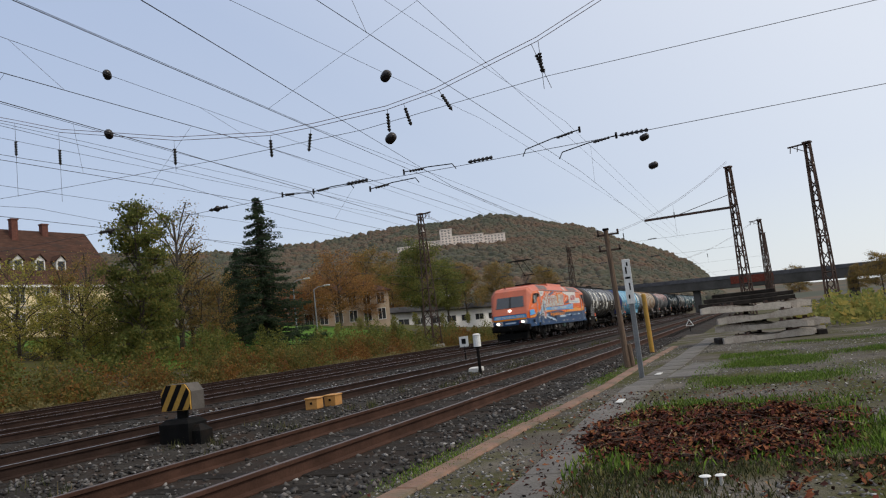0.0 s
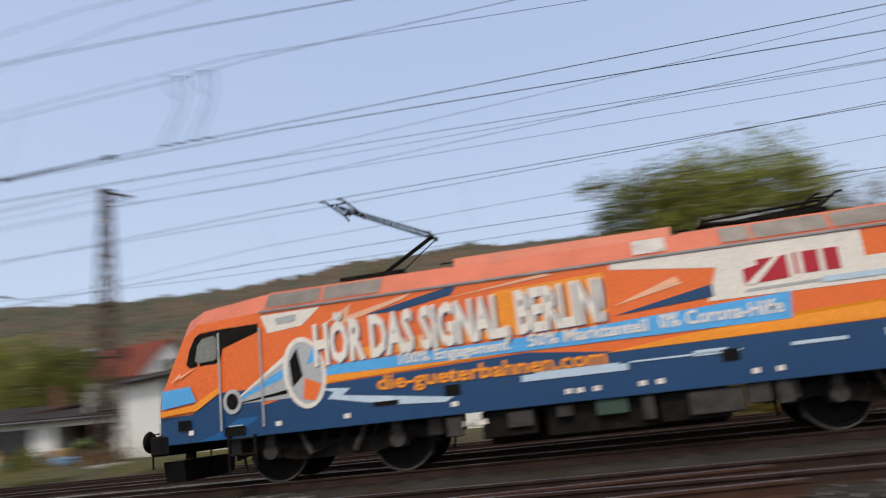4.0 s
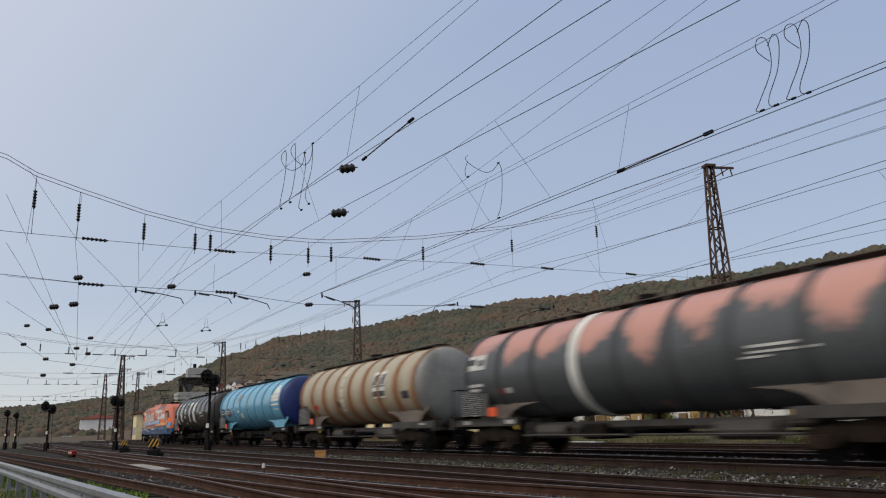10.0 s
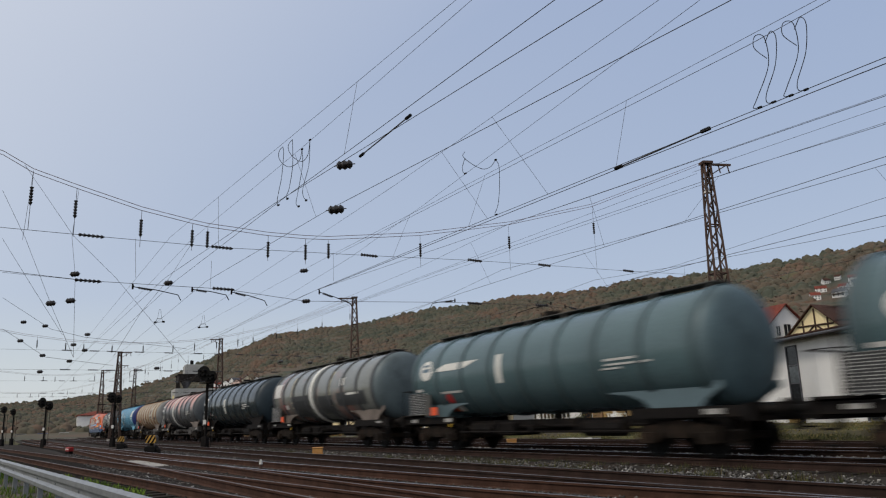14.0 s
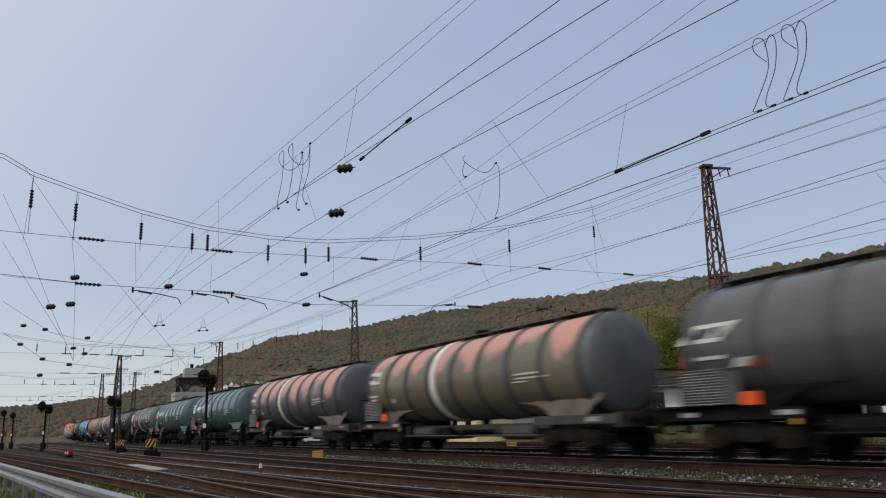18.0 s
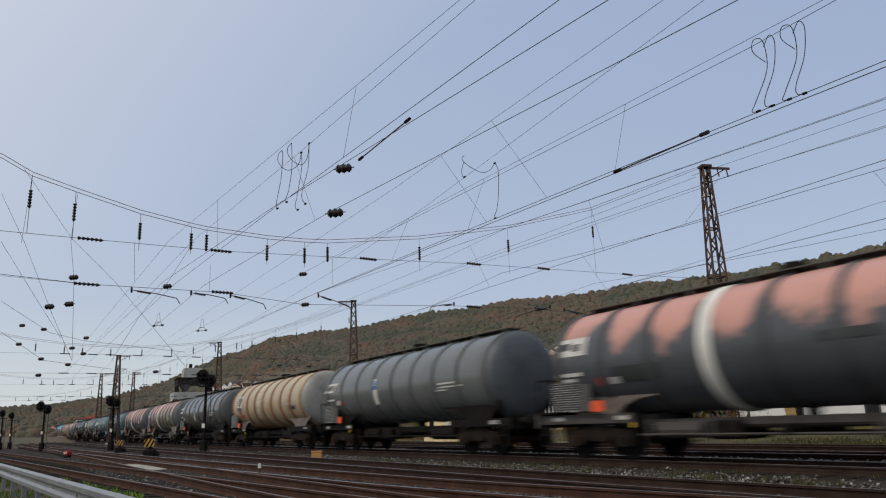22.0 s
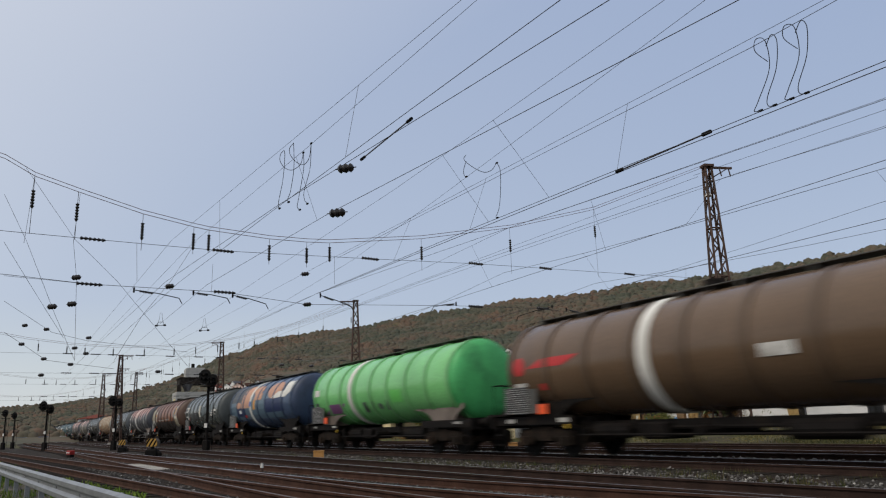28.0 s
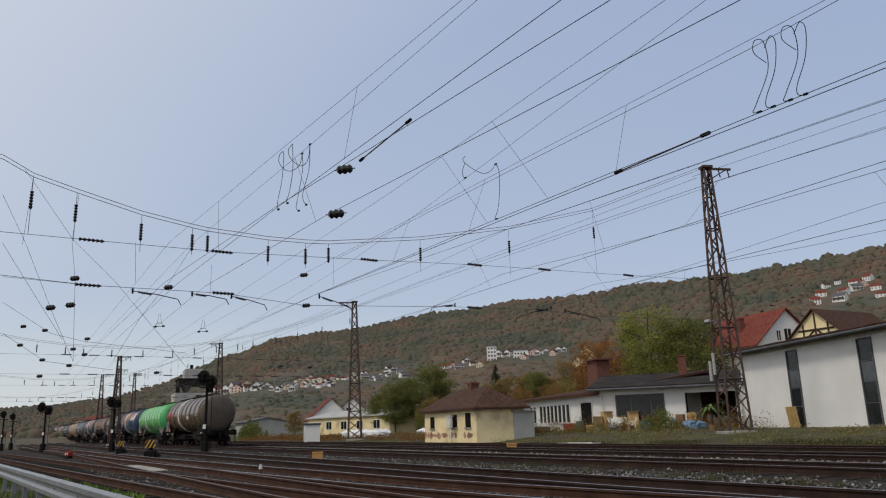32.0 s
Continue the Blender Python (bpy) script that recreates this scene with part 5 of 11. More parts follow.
# ---- the locomotive ----
LOCO_L = 18.9
LOCO = thing("electric_locomotive", pose(0, 0, 0), "electric locomotive in orange and dark blue with white slogans", "locomotive")
ORANGE = paint("orange_paint", (0.82, 0.15, 0.018), 0.26, var=0.04, bump=0.0, spec=0.5)
ROOF = paint("salmon_red_roof_paint", (0.56, 0.145, 0.078), 0.5, bump=0.0, stain=(0.38, 0.13, 0.085), amount=0.25, scale=1.2)
NAVY = paint("navy_paint", (0.008, 0.052, 0.15), 0.28, var=0.08)
MIDBLUE = paint("mid_blue_paint", (0.018, 0.12, 0.32), 0.3, var=0.08)
SKYBLUE = paint("sky_blue_paint", (0.09, 0.4, 0.8), 0.3, var=0.05)
AMBER = paint("amber_paint", (0.9, 0.3, 0.015), 0.3, var=0.05)
CREAM = paint("cream_white_paint", (0.8, 0.74, 0.68), 0.35, var=0.05)
PALEBLUE = paint("pale_blue_paint", (0.5, 0.62, 0.75), 0.35, var=0.05)
PEACH = paint("peach_paint", (0.85, 0.45, 0.28), 0.35, var=0.08)
SILVER = paint("silver_grey_paint", (0.42, 0.43, 0.45), 0.35, var=0.1)
CAB_GLASS = mat("reflecting_cab_glass", (0.16, 0.16, 0.14), 0.08, 0, 0.1, 2, 20, 0, spec=0.8)
GRILLE = mat("grey_louvre", (0.2, 0.19, 0.175), 0.5, 0.4, 0.2, 3, 30, 0.1)
DARKRED = paint("dark_red_paint", (0.45, 0.012, 0.03), 0.35)

SECT = [(0.5, 1.16, 1.72, 1.84, 1.1), (0.6, 1.26, 1.95, 2.08, 1.15), (1.22, 1.4, 3.05, 3.42, 1.12), (1.55, 1.45, 3.28, 3.6, 1.12), (2.95, 1.485, 3.36, 3.76, 1.14)]
SECT = SECT + [(18.9 - a, b, c, d, e) for a, b, c, d, e in reversed(SECT)]
bd = Shape()
for x, w, zs, zr, wr in SECT:
    bd.v += [(x, -w, 0.95), (x, -w, 1.5), (x, -w, zs), (x, -wr, zr), (x, wr, zr), (x, w, zs), (x, w, 1.5), (x, w, 0.95)]
for j in range(len(SECT) - 1):
    for q in range(8):
        bd.f.append((j * 8 + q, (j + 1) * 8 + q, (j + 1) * 8 + (q + 1) % 8, j * 8 + (q + 1) % 8))
        bd.k.append({0: 2, 6: 2, 2: 1, 3: 1, 4: 1, 7: 2}.get(q, 0))
bd.f += [tuple(range(8)), tuple(range(len(SECT) * 8 - 1, len(SECT) * 8 - 9, -1))]
bd.k += [2, 2]
BODY = part("body", bd, [ORANGE, ROOF, NAVY], LOCO)


def on_side(pts, name, m, lift, label=""):
    """A flat field of the livery on each flank, given by (x, z) corners."""
    for y, k in ((-1, 1), (1, -1)):
        s = Shape()
        vs = [(x, y * (1.487 + lift - (max(0, 2.95 - min(x, 18.9 - x)) * 0.022 if min(x, 18.9 - x) > 1.5 else 0.032 + (1.5 - min(x, 18.9 - x)) * 0.14)), z) for x, z in pts]
        s.add(vs, [tuple(range(len(vs)))[::k]])
        part(name, s, m, BODY, label)


def both(pts):
    """The same field at both cab ends."""
    return [pts, [(18.9 - x, z) for x, z in reversed(pts)]]


on_side([(2.95, 0.96), (16.0, 0.96), (16.0, 1.78), (9.9, 1.74), (8.2, 1.92), (4.2, 1.78), (2.95, 1.52)], "navy_field", NAVY, 0.004)
on_side([(1.5, 0.96), (17.4, 0.96), (17.4, 1.06), (16.8, 1.32), (2.4, 1.32), (1.9, 1.06)], "blue_skirt", MIDBLUE, 0.008)
on_side([(9.6, 1.74), (16.0, 1.8), (17.2, 1.86), (17.2, 2.2), (13.0, 2.06), (11.0, 1.9)], "amber_stripe", AMBER, 0.012)
on_side([(3.4, 1.62), (4.2, 1.8), (8.0, 1.95), (8.0, 2.05), (4.2, 1.95)], "amber_stripe", AMBER, 0.012)
on_side([(4.6, 2.2), (9.76, 2.3), (9.76, 3.2), (7.7, 3.12), (7.6, 2.6), (4.6, 2.35)], "amber_field", AMBER, 0.006)
on_side([(4.25, 1.95), (4.35, 2.14), (9.0, 2.22), (12.86, 2.42), (12.8, 1.96), (9.0, 1.95)], "slogan_banner", SKYBLUE, 0.016)
on_side([(11.5, 2.42), (13.1, 2.42), (14.0, 2.42), (15.6, 2.42), (15.6, 2.86), (14.15, 2.86), (14.15, 3.33), (9.9, 3.33), (9.9, 3.22), (11.72, 3.0)], "white_field", CREAM, 0.006)
on_side([(2.98, 3.28), (4.25, 3.3), (3.85, 2.98), (3.12, 2.92)], "white_field", CREAM, 0.006)
on_side([(3.3, 3.2), (3.75, 3.22), (3.72, 3.08), (3.32, 3.06)], "grey_emblem", SILVER, 0.01)
on_side([(4.05, 2.8), (4.9, 3.28), (4.82, 3.05), (6.15, 3.33), (5.95, 3.22), (4.62, 2.88), (4.7, 3.1)], "lightning_bolt", PEACH, 0.01)
on_side([(5.2, 3.02), (6.9, 3.34), (7.0, 3.3), (6.9, 3.18), (5.8, 3.0)], "navy_dart", NAVY, 0.008)
on_side([(6.6, 3.1), (8.7, 3.33), (8.85, 3.28)], "peach_dart", PEACH, 0.01)
on_side([(9.85, 2.55), (11.0, 2.95), (11.1, 2.8)], "peach_dart", PEACH, 0.01)
on_side([(9.85, 2.38), (11.6, 2.72), (11.6, 2.5)], "navy_dart", NAVY, 0.012)
on_side([(4.1, 1.72), (4.75, 1.66), (4.6, 1.54), (6.75, 1.28), (6.6, 1.2), (5.6, 1.26), (4.3, 1.5), (4.42, 1.62)], "lightning_bolt", PALEBLUE, 0.016)
# megaphone: horn, mouth and rim
on_side([(2.42, 1.6), (2.42, 1.72), (3.55, 2.5), (3.55, 1.6)], "horn_cone", SILVER, 0.014)
on_side([(2.42, 1.66), (2.42, 1.7), (3.55, 2.25), (3.55, 2.05)], "horn_stripe", SKYBLUE, 0.017)
on_side([(2.42, 1.7), (2.42, 1.73), (3.55, 2.5), (3.55, 2.38)], "horn_stripe", CREAM, 0.017)
on_side([(2.42, 1.6), (2.42, 1.62), (3.55, 1.78), (3.55, 1.7)], "horn_stripe", BLACK, 0.017)


def disc(cx, cz, rx, rz, n=24, tilt=0.0):
    return [(cx + rx * math.cos(t) * math.cos(tilt) - rz * math.sin(t) * math.sin(tilt), cz + rx * math.cos(t) * math.sin(tilt) + rz * math.sin(t) * math.cos(tilt)) for t in (2 * math.pi * i / n for i in range(n))]


on_side(disc(3.85, 2.06, 0.44, 0.7, tilt=0.12), "horn_rim", CREAM, 0.02)
on_side(disc(3.86, 2.06, 0.36, 0.61, tilt=0.12), "horn_mouth", SILVER, 0.024)
on_side([(3.6, 1.8), (3.82, 2.0), (3.72, 2.55), (3.55, 2.3)], "horn_shade", BLACK, 0.027)
on_side([(3.85, 1.95), (4.2, 1.8), (4.05, 1.5), (3.8, 1.55)], "horn_glint", ORANGE, 0.027)
on_side([(3.9, 2.2), (4.18, 2.3), (4.08, 2.58)], "horn_glint", SKYBLUE, 0.027)
on_side(disc(2.3, 1.66, 0.2, 0.24), "mouthpiece", SILVER, 0.03)
on_side(disc(2.3, 1.66, 0.13, 0.16), "mouthpiece_core", DARKMETAL, 0.033)
for pts in both([(1.28, 2.5), (1.36, 2.78), (1.5, 3.02), (1.62, 3.1), (2.1, 3.13), (2.12, 2.74), (2.06, 2.5), (1.95, 2.45), (1.36, 2.43)]):
    on_side(pts, "cab_window_surround", BLACK, 0.004)
for pts in both([(1.5, 2.56), (1.56, 2.86), (1.66, 2.98), (1.92, 3.02), (1.99, 2.95), (1.99, 2.58), (1.93, 2.52), (1.56, 2.5)]):
    on_side(pts, "cab_side_window", CAB_GLASS, 0.012)
for pts in both([(2.1, 3.13), (2.92, 3.14), (2.92, 2.98), (2.12, 2.74)]):
    on_side(pts, "dark_wedge", BLACK, 0.006)
for pts in both([(0.64, 1.66), (1.5, 1.74), (1.36, 2.06), (0.68, 2.03)]):
    on_side(pts, "blue_cheek", SKYBLUE, 0.02)
for pts in both([(0.62, 1.52), (1.5, 1.56), (2.05, 1.88), (2.05, 2.0), (1.42, 1.68), (0.62, 1.62)]):
    on_side(pts, "amber_cheek", AMBER, 0.022)
for pts in both([(1.38, 1.5), (1.9, 1.5), (2.95, 1.5), (2.95, 1.86), (1.9, 1.86)]):
    on_side(pts, "navy_cheek", NAVY, 0.004)
for pts in both([(0.85, 2.15), (1.15, 2.36), (1.1, 2.28), (1.55, 2.44), (1.1, 2.22), (1.14, 2.28)]):
    on_side(pts, "lightning_bolt", PEACH, 0.02)
# marks along the skirt, the data lines and emblem blocks
for x, z, w, h in ((10.0, 1.52, 1.9, 0.03), (8.05, 1.4, 1.9, 0.12), (8.3, 1.52, 1.5, 0.03), (11.1, 1.5, 0.55, 0.1), (12.7, 1.5, 0.9, 0.06), (14.2, 1.5, 0.7, 0.12), (2.2, 1.1, 0.3, 0.1), (13.4, 2.5, 1.6, 0.1)):
    on_side([(x, z), (x + w, z), (x + w, z + h), (x, z + h)], "data_line", PALEBLUE, 0.02)
for x in (1.3, 3.2, 4.6, 6.7, 8.8, 9.0, 9.3, 10.1, 10.4, 12.0, 12.4, 14.8, 16.6):
    on_side([(x, 1.1), (x + 0.12, 1.1), (x + 0.12, 1.19), (x, 1.19)], "jacking_mark", CREAM, 0.022)
for x, z in ((1.05, 1.2), (6.6, 1.3), (11.55, 1.36), (17.4, 1.2)):
    on_side([(x, z), (x + 0.3, z), (x + 0.3, z + 0.2), (x, z + 0.2)], "step_recess", BLACK, 0.024)
on_side([(2.1, 1.0), (2.55, 1.0), (2.55, 1.18), (2.1, 1.18)], "step_recess", BLACK, 0.024)
on_side([(5.2, 1.26), (5.7, 1.26), (5.7, 1.34), (5.2, 1.34)], "step_recess", BLACK, 0.024)
on_side([(12.15, 2.62), (12.9, 2.66), (12.9, 3.06), (12.4, 3.04), (12.4, 2.95), (12.15, 2.9)], "red_emblem", DARKRED, 0.012)
on_side([(12.15, 2.62), (12.7, 3.06), (12.8, 3.06), (12.35, 2.62)], "emblem_stripe", CREAM, 0.016)
for x, w in ((13.0, 0.06), (13.15, 0.26), (13.5, 0.24)):
    on_side([(x, 2.7), (x + w, 2.7), (x + w, 3.08), (x, 3.08)], "emblem_bar", DARKRED, 0.012)
on_side([(12.15, 2.5), (13.75, 2.53), (13.75, 2.58), (12.15, 2.55)], "emblem_line", SILVER, 0.012)


def lettering(text, x0, x1, z, height, m, lift, slant=0.0, bold=0.025, front=False):
    """Lettering on both flanks, fitted to the stretch from x0 to x1."""
    cu = bpy.data.curves.new("lettering", "FONT")
    cu.body, cu.size, cu.resolution_u, cu.offset = text, 1.0, 2, bold
    ob = bpy.data.objects.new("lettering", cu)
    scene.collection.objects.link(ob)
    me = bpy.data.meshes.new_from_object(ob.evaluated_get(bpy.context.evaluated_depsgraph_get()))
    bpy.data.objects.remove(ob)
    co = np.empty(len(me.vertices) * 3)
    me.vertices.foreach_get("co", co)
    co = co.reshape(-1, 3)
    w, h = co[:, 0].max() - co[:, 0].min(), 0.7
    u, v = (co[:, 0] - co[:, 0].min()) / w * (x1 - x0), co[:, 1] / h * height
    if front:
        m2 = me.copy()
        m2.vertices.foreach_set("co", np.stack([np.full(len(u), lift), -x0 - u, z + v], 1).ravel())
        m2.materials.clear()
        m2.materials.append(m)
        m2.update()
        part("front_slogan", m2, m, BODY)
        return
    for k in (-1, 1):
        m2 = me.copy()
        uu = x0 + u if k < 0 else x1 - u
        arr = np.stack([uu, np.full(len(u), k * (1.487 + lift)), z + v + slant * u], 1)
        m2.vertices.foreach_set("co", arr.ravel())
        m2.materials.clear()
        m2.materials.append(m)
        m2.update()
        part("slogan", m2, m, BODY)


lettering("H\u00d6R DAS SIGNAL, BERLIN!", 4.12, 9.75, 2.15, 0.76, NAVY, 0.026, 0.03)
lettering("H\u00d6R DAS SIGNAL, BERLIN!", 4.08, 9.7, 2.18, 0.76, CREAM, 0.034, 0.03, 0.04)
lettering("100% Engagement", 5.78, 7.9, 1.99, 0.2, CREAM, 0.03, 0.012)
lettering("50% Marktanteil", 8.25, 10.4, 2.02, 0.22, CREAM, 0.03, 0.012)
lettering("0% Corona-Hilfe", 10.6, 12.7, 2.06, 0.24, CREAM, 0.03, 0.012)
lettering("die-gueterbahnen.com", 5.3, 9.6, 1.56, 0.27, AMBER, 0.03, 0.0)


def at_end(yz, x_of_z, name, m, label=""):
    """A field on both slanted cab fronts, given by (y, z) corners."""
    for k in (0, 1):
        s = Shape()
        vs = [(x_of_z(z) if not k else 18.9 - x_of_z(z), y, z) for y, z in yz]
        s.add(vs, [tuple(range(len(vs)))])
        part(name, s, m, BODY, label)


def nose(z):
    return (0.5 if z < 1.84 else 0.5 + (z - 1.84) * 0.417 if z < 2.08 else 0.6 + (z - 2.08) * 0.463) - 0.02


at_end([(-0.98, 2.3), (0.98, 2.3), (0.92, 3.02), (-0.92, 3.02)], nose, "windscreen", GLASS_DARK)
at_end([(-0.04, 2.3), (0.04, 2.3), (0.04, 3.02), (-0.04, 3.02)], lambda z: nose(z) - 0.01, "windscreen_post", BLACK)
at_end([(-1.12, 1.58), (1.12, 1.58), (1.12, 1.8), (-1.12, 1.8)], lambda z: nose(z) - 0.004, "blue_front_band", SKYBLUE)
at_end([(-1.13, 1.47), (1.13, 1.47), (1.13, 1.58), (-1.13, 1.58)], lambda z: nose(z) - 0.004, "amber_front_band", AMBER)
lettering("H\u00d6R DAS SIGNAL, BERLIN", -0.98, 0.98, 1.62, 0.14, CREAM, nose(1.7) - 0.012, front=True)
at_end([(-0.35, 1.24), (0.35, 1.24), (0.35, 1.34), (-0.35, 1.34)], lambda z: nose(z) - 0.008, "data_line", PALEBLUE)
LAMP = bpy.data.materials.new("headlight_glow")
LAMP.use_nodes = True
LAMP.node_tree.nodes["Principled BSDF"].inputs["Emission Color"].default_value = (1.0, 0.93, 0.8, 1)
LAMP.node_tree.nodes["Principled BSDF"].inputs["Emission Strength"].default_value = 2.0
for y, z, r in ((-0.85, 1.3, 0.1), (0.85, 1.3, 0.1), (0, 2.1, 0.09)):
    part("headlight", Shape().cyl((nose(z) - 0.03, y, z), (nose(z) + 0.06, y, z), r, 14), LAMP, BODY, "lit round headlight")
    if y:
        part("lamp_housing", Shape().box(0.46, y - 0.3, z - 0.13, 0.53, y + 0.14, z + 0.13, bevel=0.02), SILVER, BODY)
        part("tail_lamp", Shape().cyl((0.45, y * 0.78, z), (0.5, y * 0.78, z), 0.06, 10), SIGN_RED, BODY)
# cab front details: buffer beam, plough, coupler, wipers
for x0, x1 in ((0.35, 0.75), (18.15, 18.55)):
    part("buffer_beam", Shape().box(x0, -1.3, 0.75, x1, 1.3, 1.15, bevel=0.04), BLACK, LOCO)
    part("plough", Shape().extrude([(-1.0, 0.2), (1.0, 0.2), (1.1, 0.62), (-1.1, 0.62)], x0 + 0.15, x1 + 0.2, lambda u, v, w: (w, u, v)), BLACK, LOCO)
    for y in (-1.15, 1.15):
        part("hand_grip", Shape().tube([(x0 - 0.05, y, 0.5), (x0 - 0.05, y, 1.2), (x0 + 0.1, y, 1.2)], 0.02, 5), BLACK, LOCO)
for y, k in ((-1.5, -1), (1.5, 1)):
    for x in (2.06, 2.96, 15.94, 16.84):
        part("door_rail", Shape().cyl((x, y + 0.03 * k, 1.12), (x, y + 0.03 * k, 3.05), 0.02, 6), SILVER, LOCO)
    for x in (2.2, 16.12):
        st = Shape()
        for z in (0.32, 0.62, 0.92):
            st.box(x, y - 0.06, z, x + 0.55, y + 0.06, z + 0.03)
        st.box(x - 0.02, y - 0.04, 0.3, x + 0.02, y + 0.04, 1.0).box(x + 0.53, y - 0.04, 0.3, x + 0.57, y + 0.04, 1.0)
        part("cab_step", st, DARKMETAL, LOCO)
# roof: grilles, hatches and edge rail
for x0, x1, m in ((3.08, 4.22, GRILLE), (4.3, 5.5, GRILLE), (11.9, 12.4, GRILLE), (12.46, 13.7, GRILLE), (13.78, 15.1, GRILLE), (10.35, 10.95, DIRTYWHITE)):
    for k in (-1, 1):
        s = Shape()
        a, b = Vector((0, k * 1.455, 3.42)), Vector((0, k * 1.2, 3.72))
        nrm = Vector((0, k * 0.78, 0.65)) * 0.02
        for j in range(6):
            p, q = a.lerp(b, j / 6 + 0.02), a.lerp(b, (j + 1) / 6 - 0.05)
            s.add([(x0, *(p + nrm)[1:]), (x1, *(p + nrm)[1:]), (x1, *(q + nrm * 2)[1:]), (x0, *(q + nrm * 2)[1:])], [(0, 1, 2, 3)])
        part("roof_grille", s, m, BODY)
for x0, x1, z in ((3.0, 6.85, 3.8), (6.95, 11.1, 3.95), (11.25, 15.9, 3.8)):
    part("roof_hatch", Shape().extrude([(-1.2, 3.6), (-1.05, z), (1.05, z), (1.2, 3.6)], x0, x1, lambda u, v, w: (w, u, v)), ROOF, BODY)
for k in (-1, 1):
    part("gutter_rail", Shape().box(2.95, k * 1.5 - 0.015, 3.34, 15.95, k * 1.5 + 0.015, 3.38), STEEL, BODY)
for x in (0.75, 17.9):
    part("horn", Shape().cyl((x + 0.9, 0.5, 3.6), (x + 0.9, 0.5, 3.85), 0.04, 6), BLACK, BODY)


def pantograph(x, up, k):
    """k: the way the knee points."""
    t = part("pantograph", Shape().box(x - 0.7, -0.6, 3.92, x + 0.7, -0.5, 3.99).box(x - 0.7, 0.5, 3.92, x + 0.7, 0.6, 3.99).box(x - 0.65, -0.6, 3.92, x - 0.55, 0.6, 3.99).box(x + 0.55, -0.6, 3.92, x + 0.65, 0.6, 3.99), BLACK, LOCO, "raised black pantograph" if up else "folded black pantograph")
    for a in (-0.6, 0.6):
        for b in (-0.55, 0.55):
            ins = Shape()
            insulator(ins, (x + a, b, 3.7), (x + a, b, 3.92), 0.07, 3)
            part("roof_insulator", ins, INSUL, t)
    foot = Vector((x, 0, 4.0))
    knee = foot + (Vector((1.25 * k, 0, 0.72)) if up else Vector((1.5 * k, 0, 0.1)))
    head = knee + (Vector((-1.95 * k, 0, 0.92)) if up else Vector((-2.2 * k, 0, 0.1)))
    part("lower_arm", Shape().cyl(foot, knee, 0.045, 6), BLACK, t)
    part("thrust_rod", Shape().cyl(foot + Vector((0.45 * k, 0, 0)), knee + Vector((0.12 * k, 0, -0.04)), 0.014, 5), BLACK, t)
    for y in (-0.32, 0.32):
        part("upper_arm", Shape().cyl(knee + Vector((0, y * 1.0, 0)), head + Vector((0, y * 0.7, 0)), 0.028, 6), BLACK, t)
    part("knee_bar", Shape().cyl(knee + Vector((0, -0.4, 0)), knee + Vector((0, 0.4, 0)), 0.04, 6), BLACK, t)
    for dx in (-0.19, 0.19):
        part("contact_strip", Shape().tube([head + Vector((dx, y, 0.04 - 0.1 * max(0, abs(y) - 0.55) ** 1.5 * 3)) for y in (-0.9, -0.75, -0.6, -0.3, 0, 0.3, 0.6, 0.75, 0.9)], 0.025, 5), BLACK, t)
    part("head_frame", Shape().cyl(head + Vector((-0.19, -0.45, 0)), head + Vector((0.19, -0.45, 0)), 0.02, 5).cyl(head + Vector((-0.19, 0.45, 0)), head + Vector((0.19, 0.45, 0)), 0.02, 5).cyl(head + Vector((0, -0.45, -0.03)), head + Vector((0, 0.45, -0.03)), 0.025, 5), BLACK, t)


pantograph(5.1, True, 1)
pantograph(13.3, False, -1)
part("roof_busbar", Shape().tube([(6.4, 0.3, 4.15), (9, 0.35, 4.15), (11.6, 0.3, 4.1)], 0.02, 5), BLACK, LOCO)
# running gear
GEAR = mat("grimy_grey_running_gear", (0.045, 0.04, 0.036), 0.7, 0.2, 0.35, 5, 40, 0.2, stain=(0.02, 0.015, 0.012), amount=0.4)
GREEN_BOX = mat("dull_green_case", (0.03, 0.06, 0.045), 0.6, 0, 0.2, 4, 40, 0.1)
TYRE = mat("worn_tyre_edge", (0.075, 0.068, 0.062), 0.6, 0.3, 0.2, 4, 40, 0)
LWHEEL = Shape()
for y in (-0.75, 0.75):
    LWHEEL.turned([(-0.07, 0.05), (-0.07, 0.54), (-0.06, 0.625), (0.06, 0.62), (0.07, 0.6), (0.06, 0.52), (0.02, 0.5), (0.03, 0.2), (0.09, 0.18), (0.09, 0.05)] if y > 0 else
                  [(-0.09, 0.05), (-0.09, 0.18), (-0.03, 0.2), (-0.02, 0.5), (-0.06, 0.52), (-0.07, 0.6), (-0.06, 0.62), (0.06, 0.625), (0.07, 0.54), (0.07, 0.05)], 28, Matrix.Translation((0, y, 0)) @ Matrix.Rotation(radians(90), 4, "Z"))
for i in range(5):
    for y in (-0.8, 0.8):
        a = 2 * math.pi * i / 5
        LWHEEL.cyl((0.34 * math.cos(a), y - 0.03, 0.34 * math.sin(a)), (0.34 * math.cos(a), y + 0.03, 0.34 * math.sin(a)), 0.06, 8)
LWHEEL.cyl((0, -0.95, 0), (0, 0.95, 0), 0.1, 10)
LWHEEL = LWHEEL.data("wheelset", [BLACK], True)
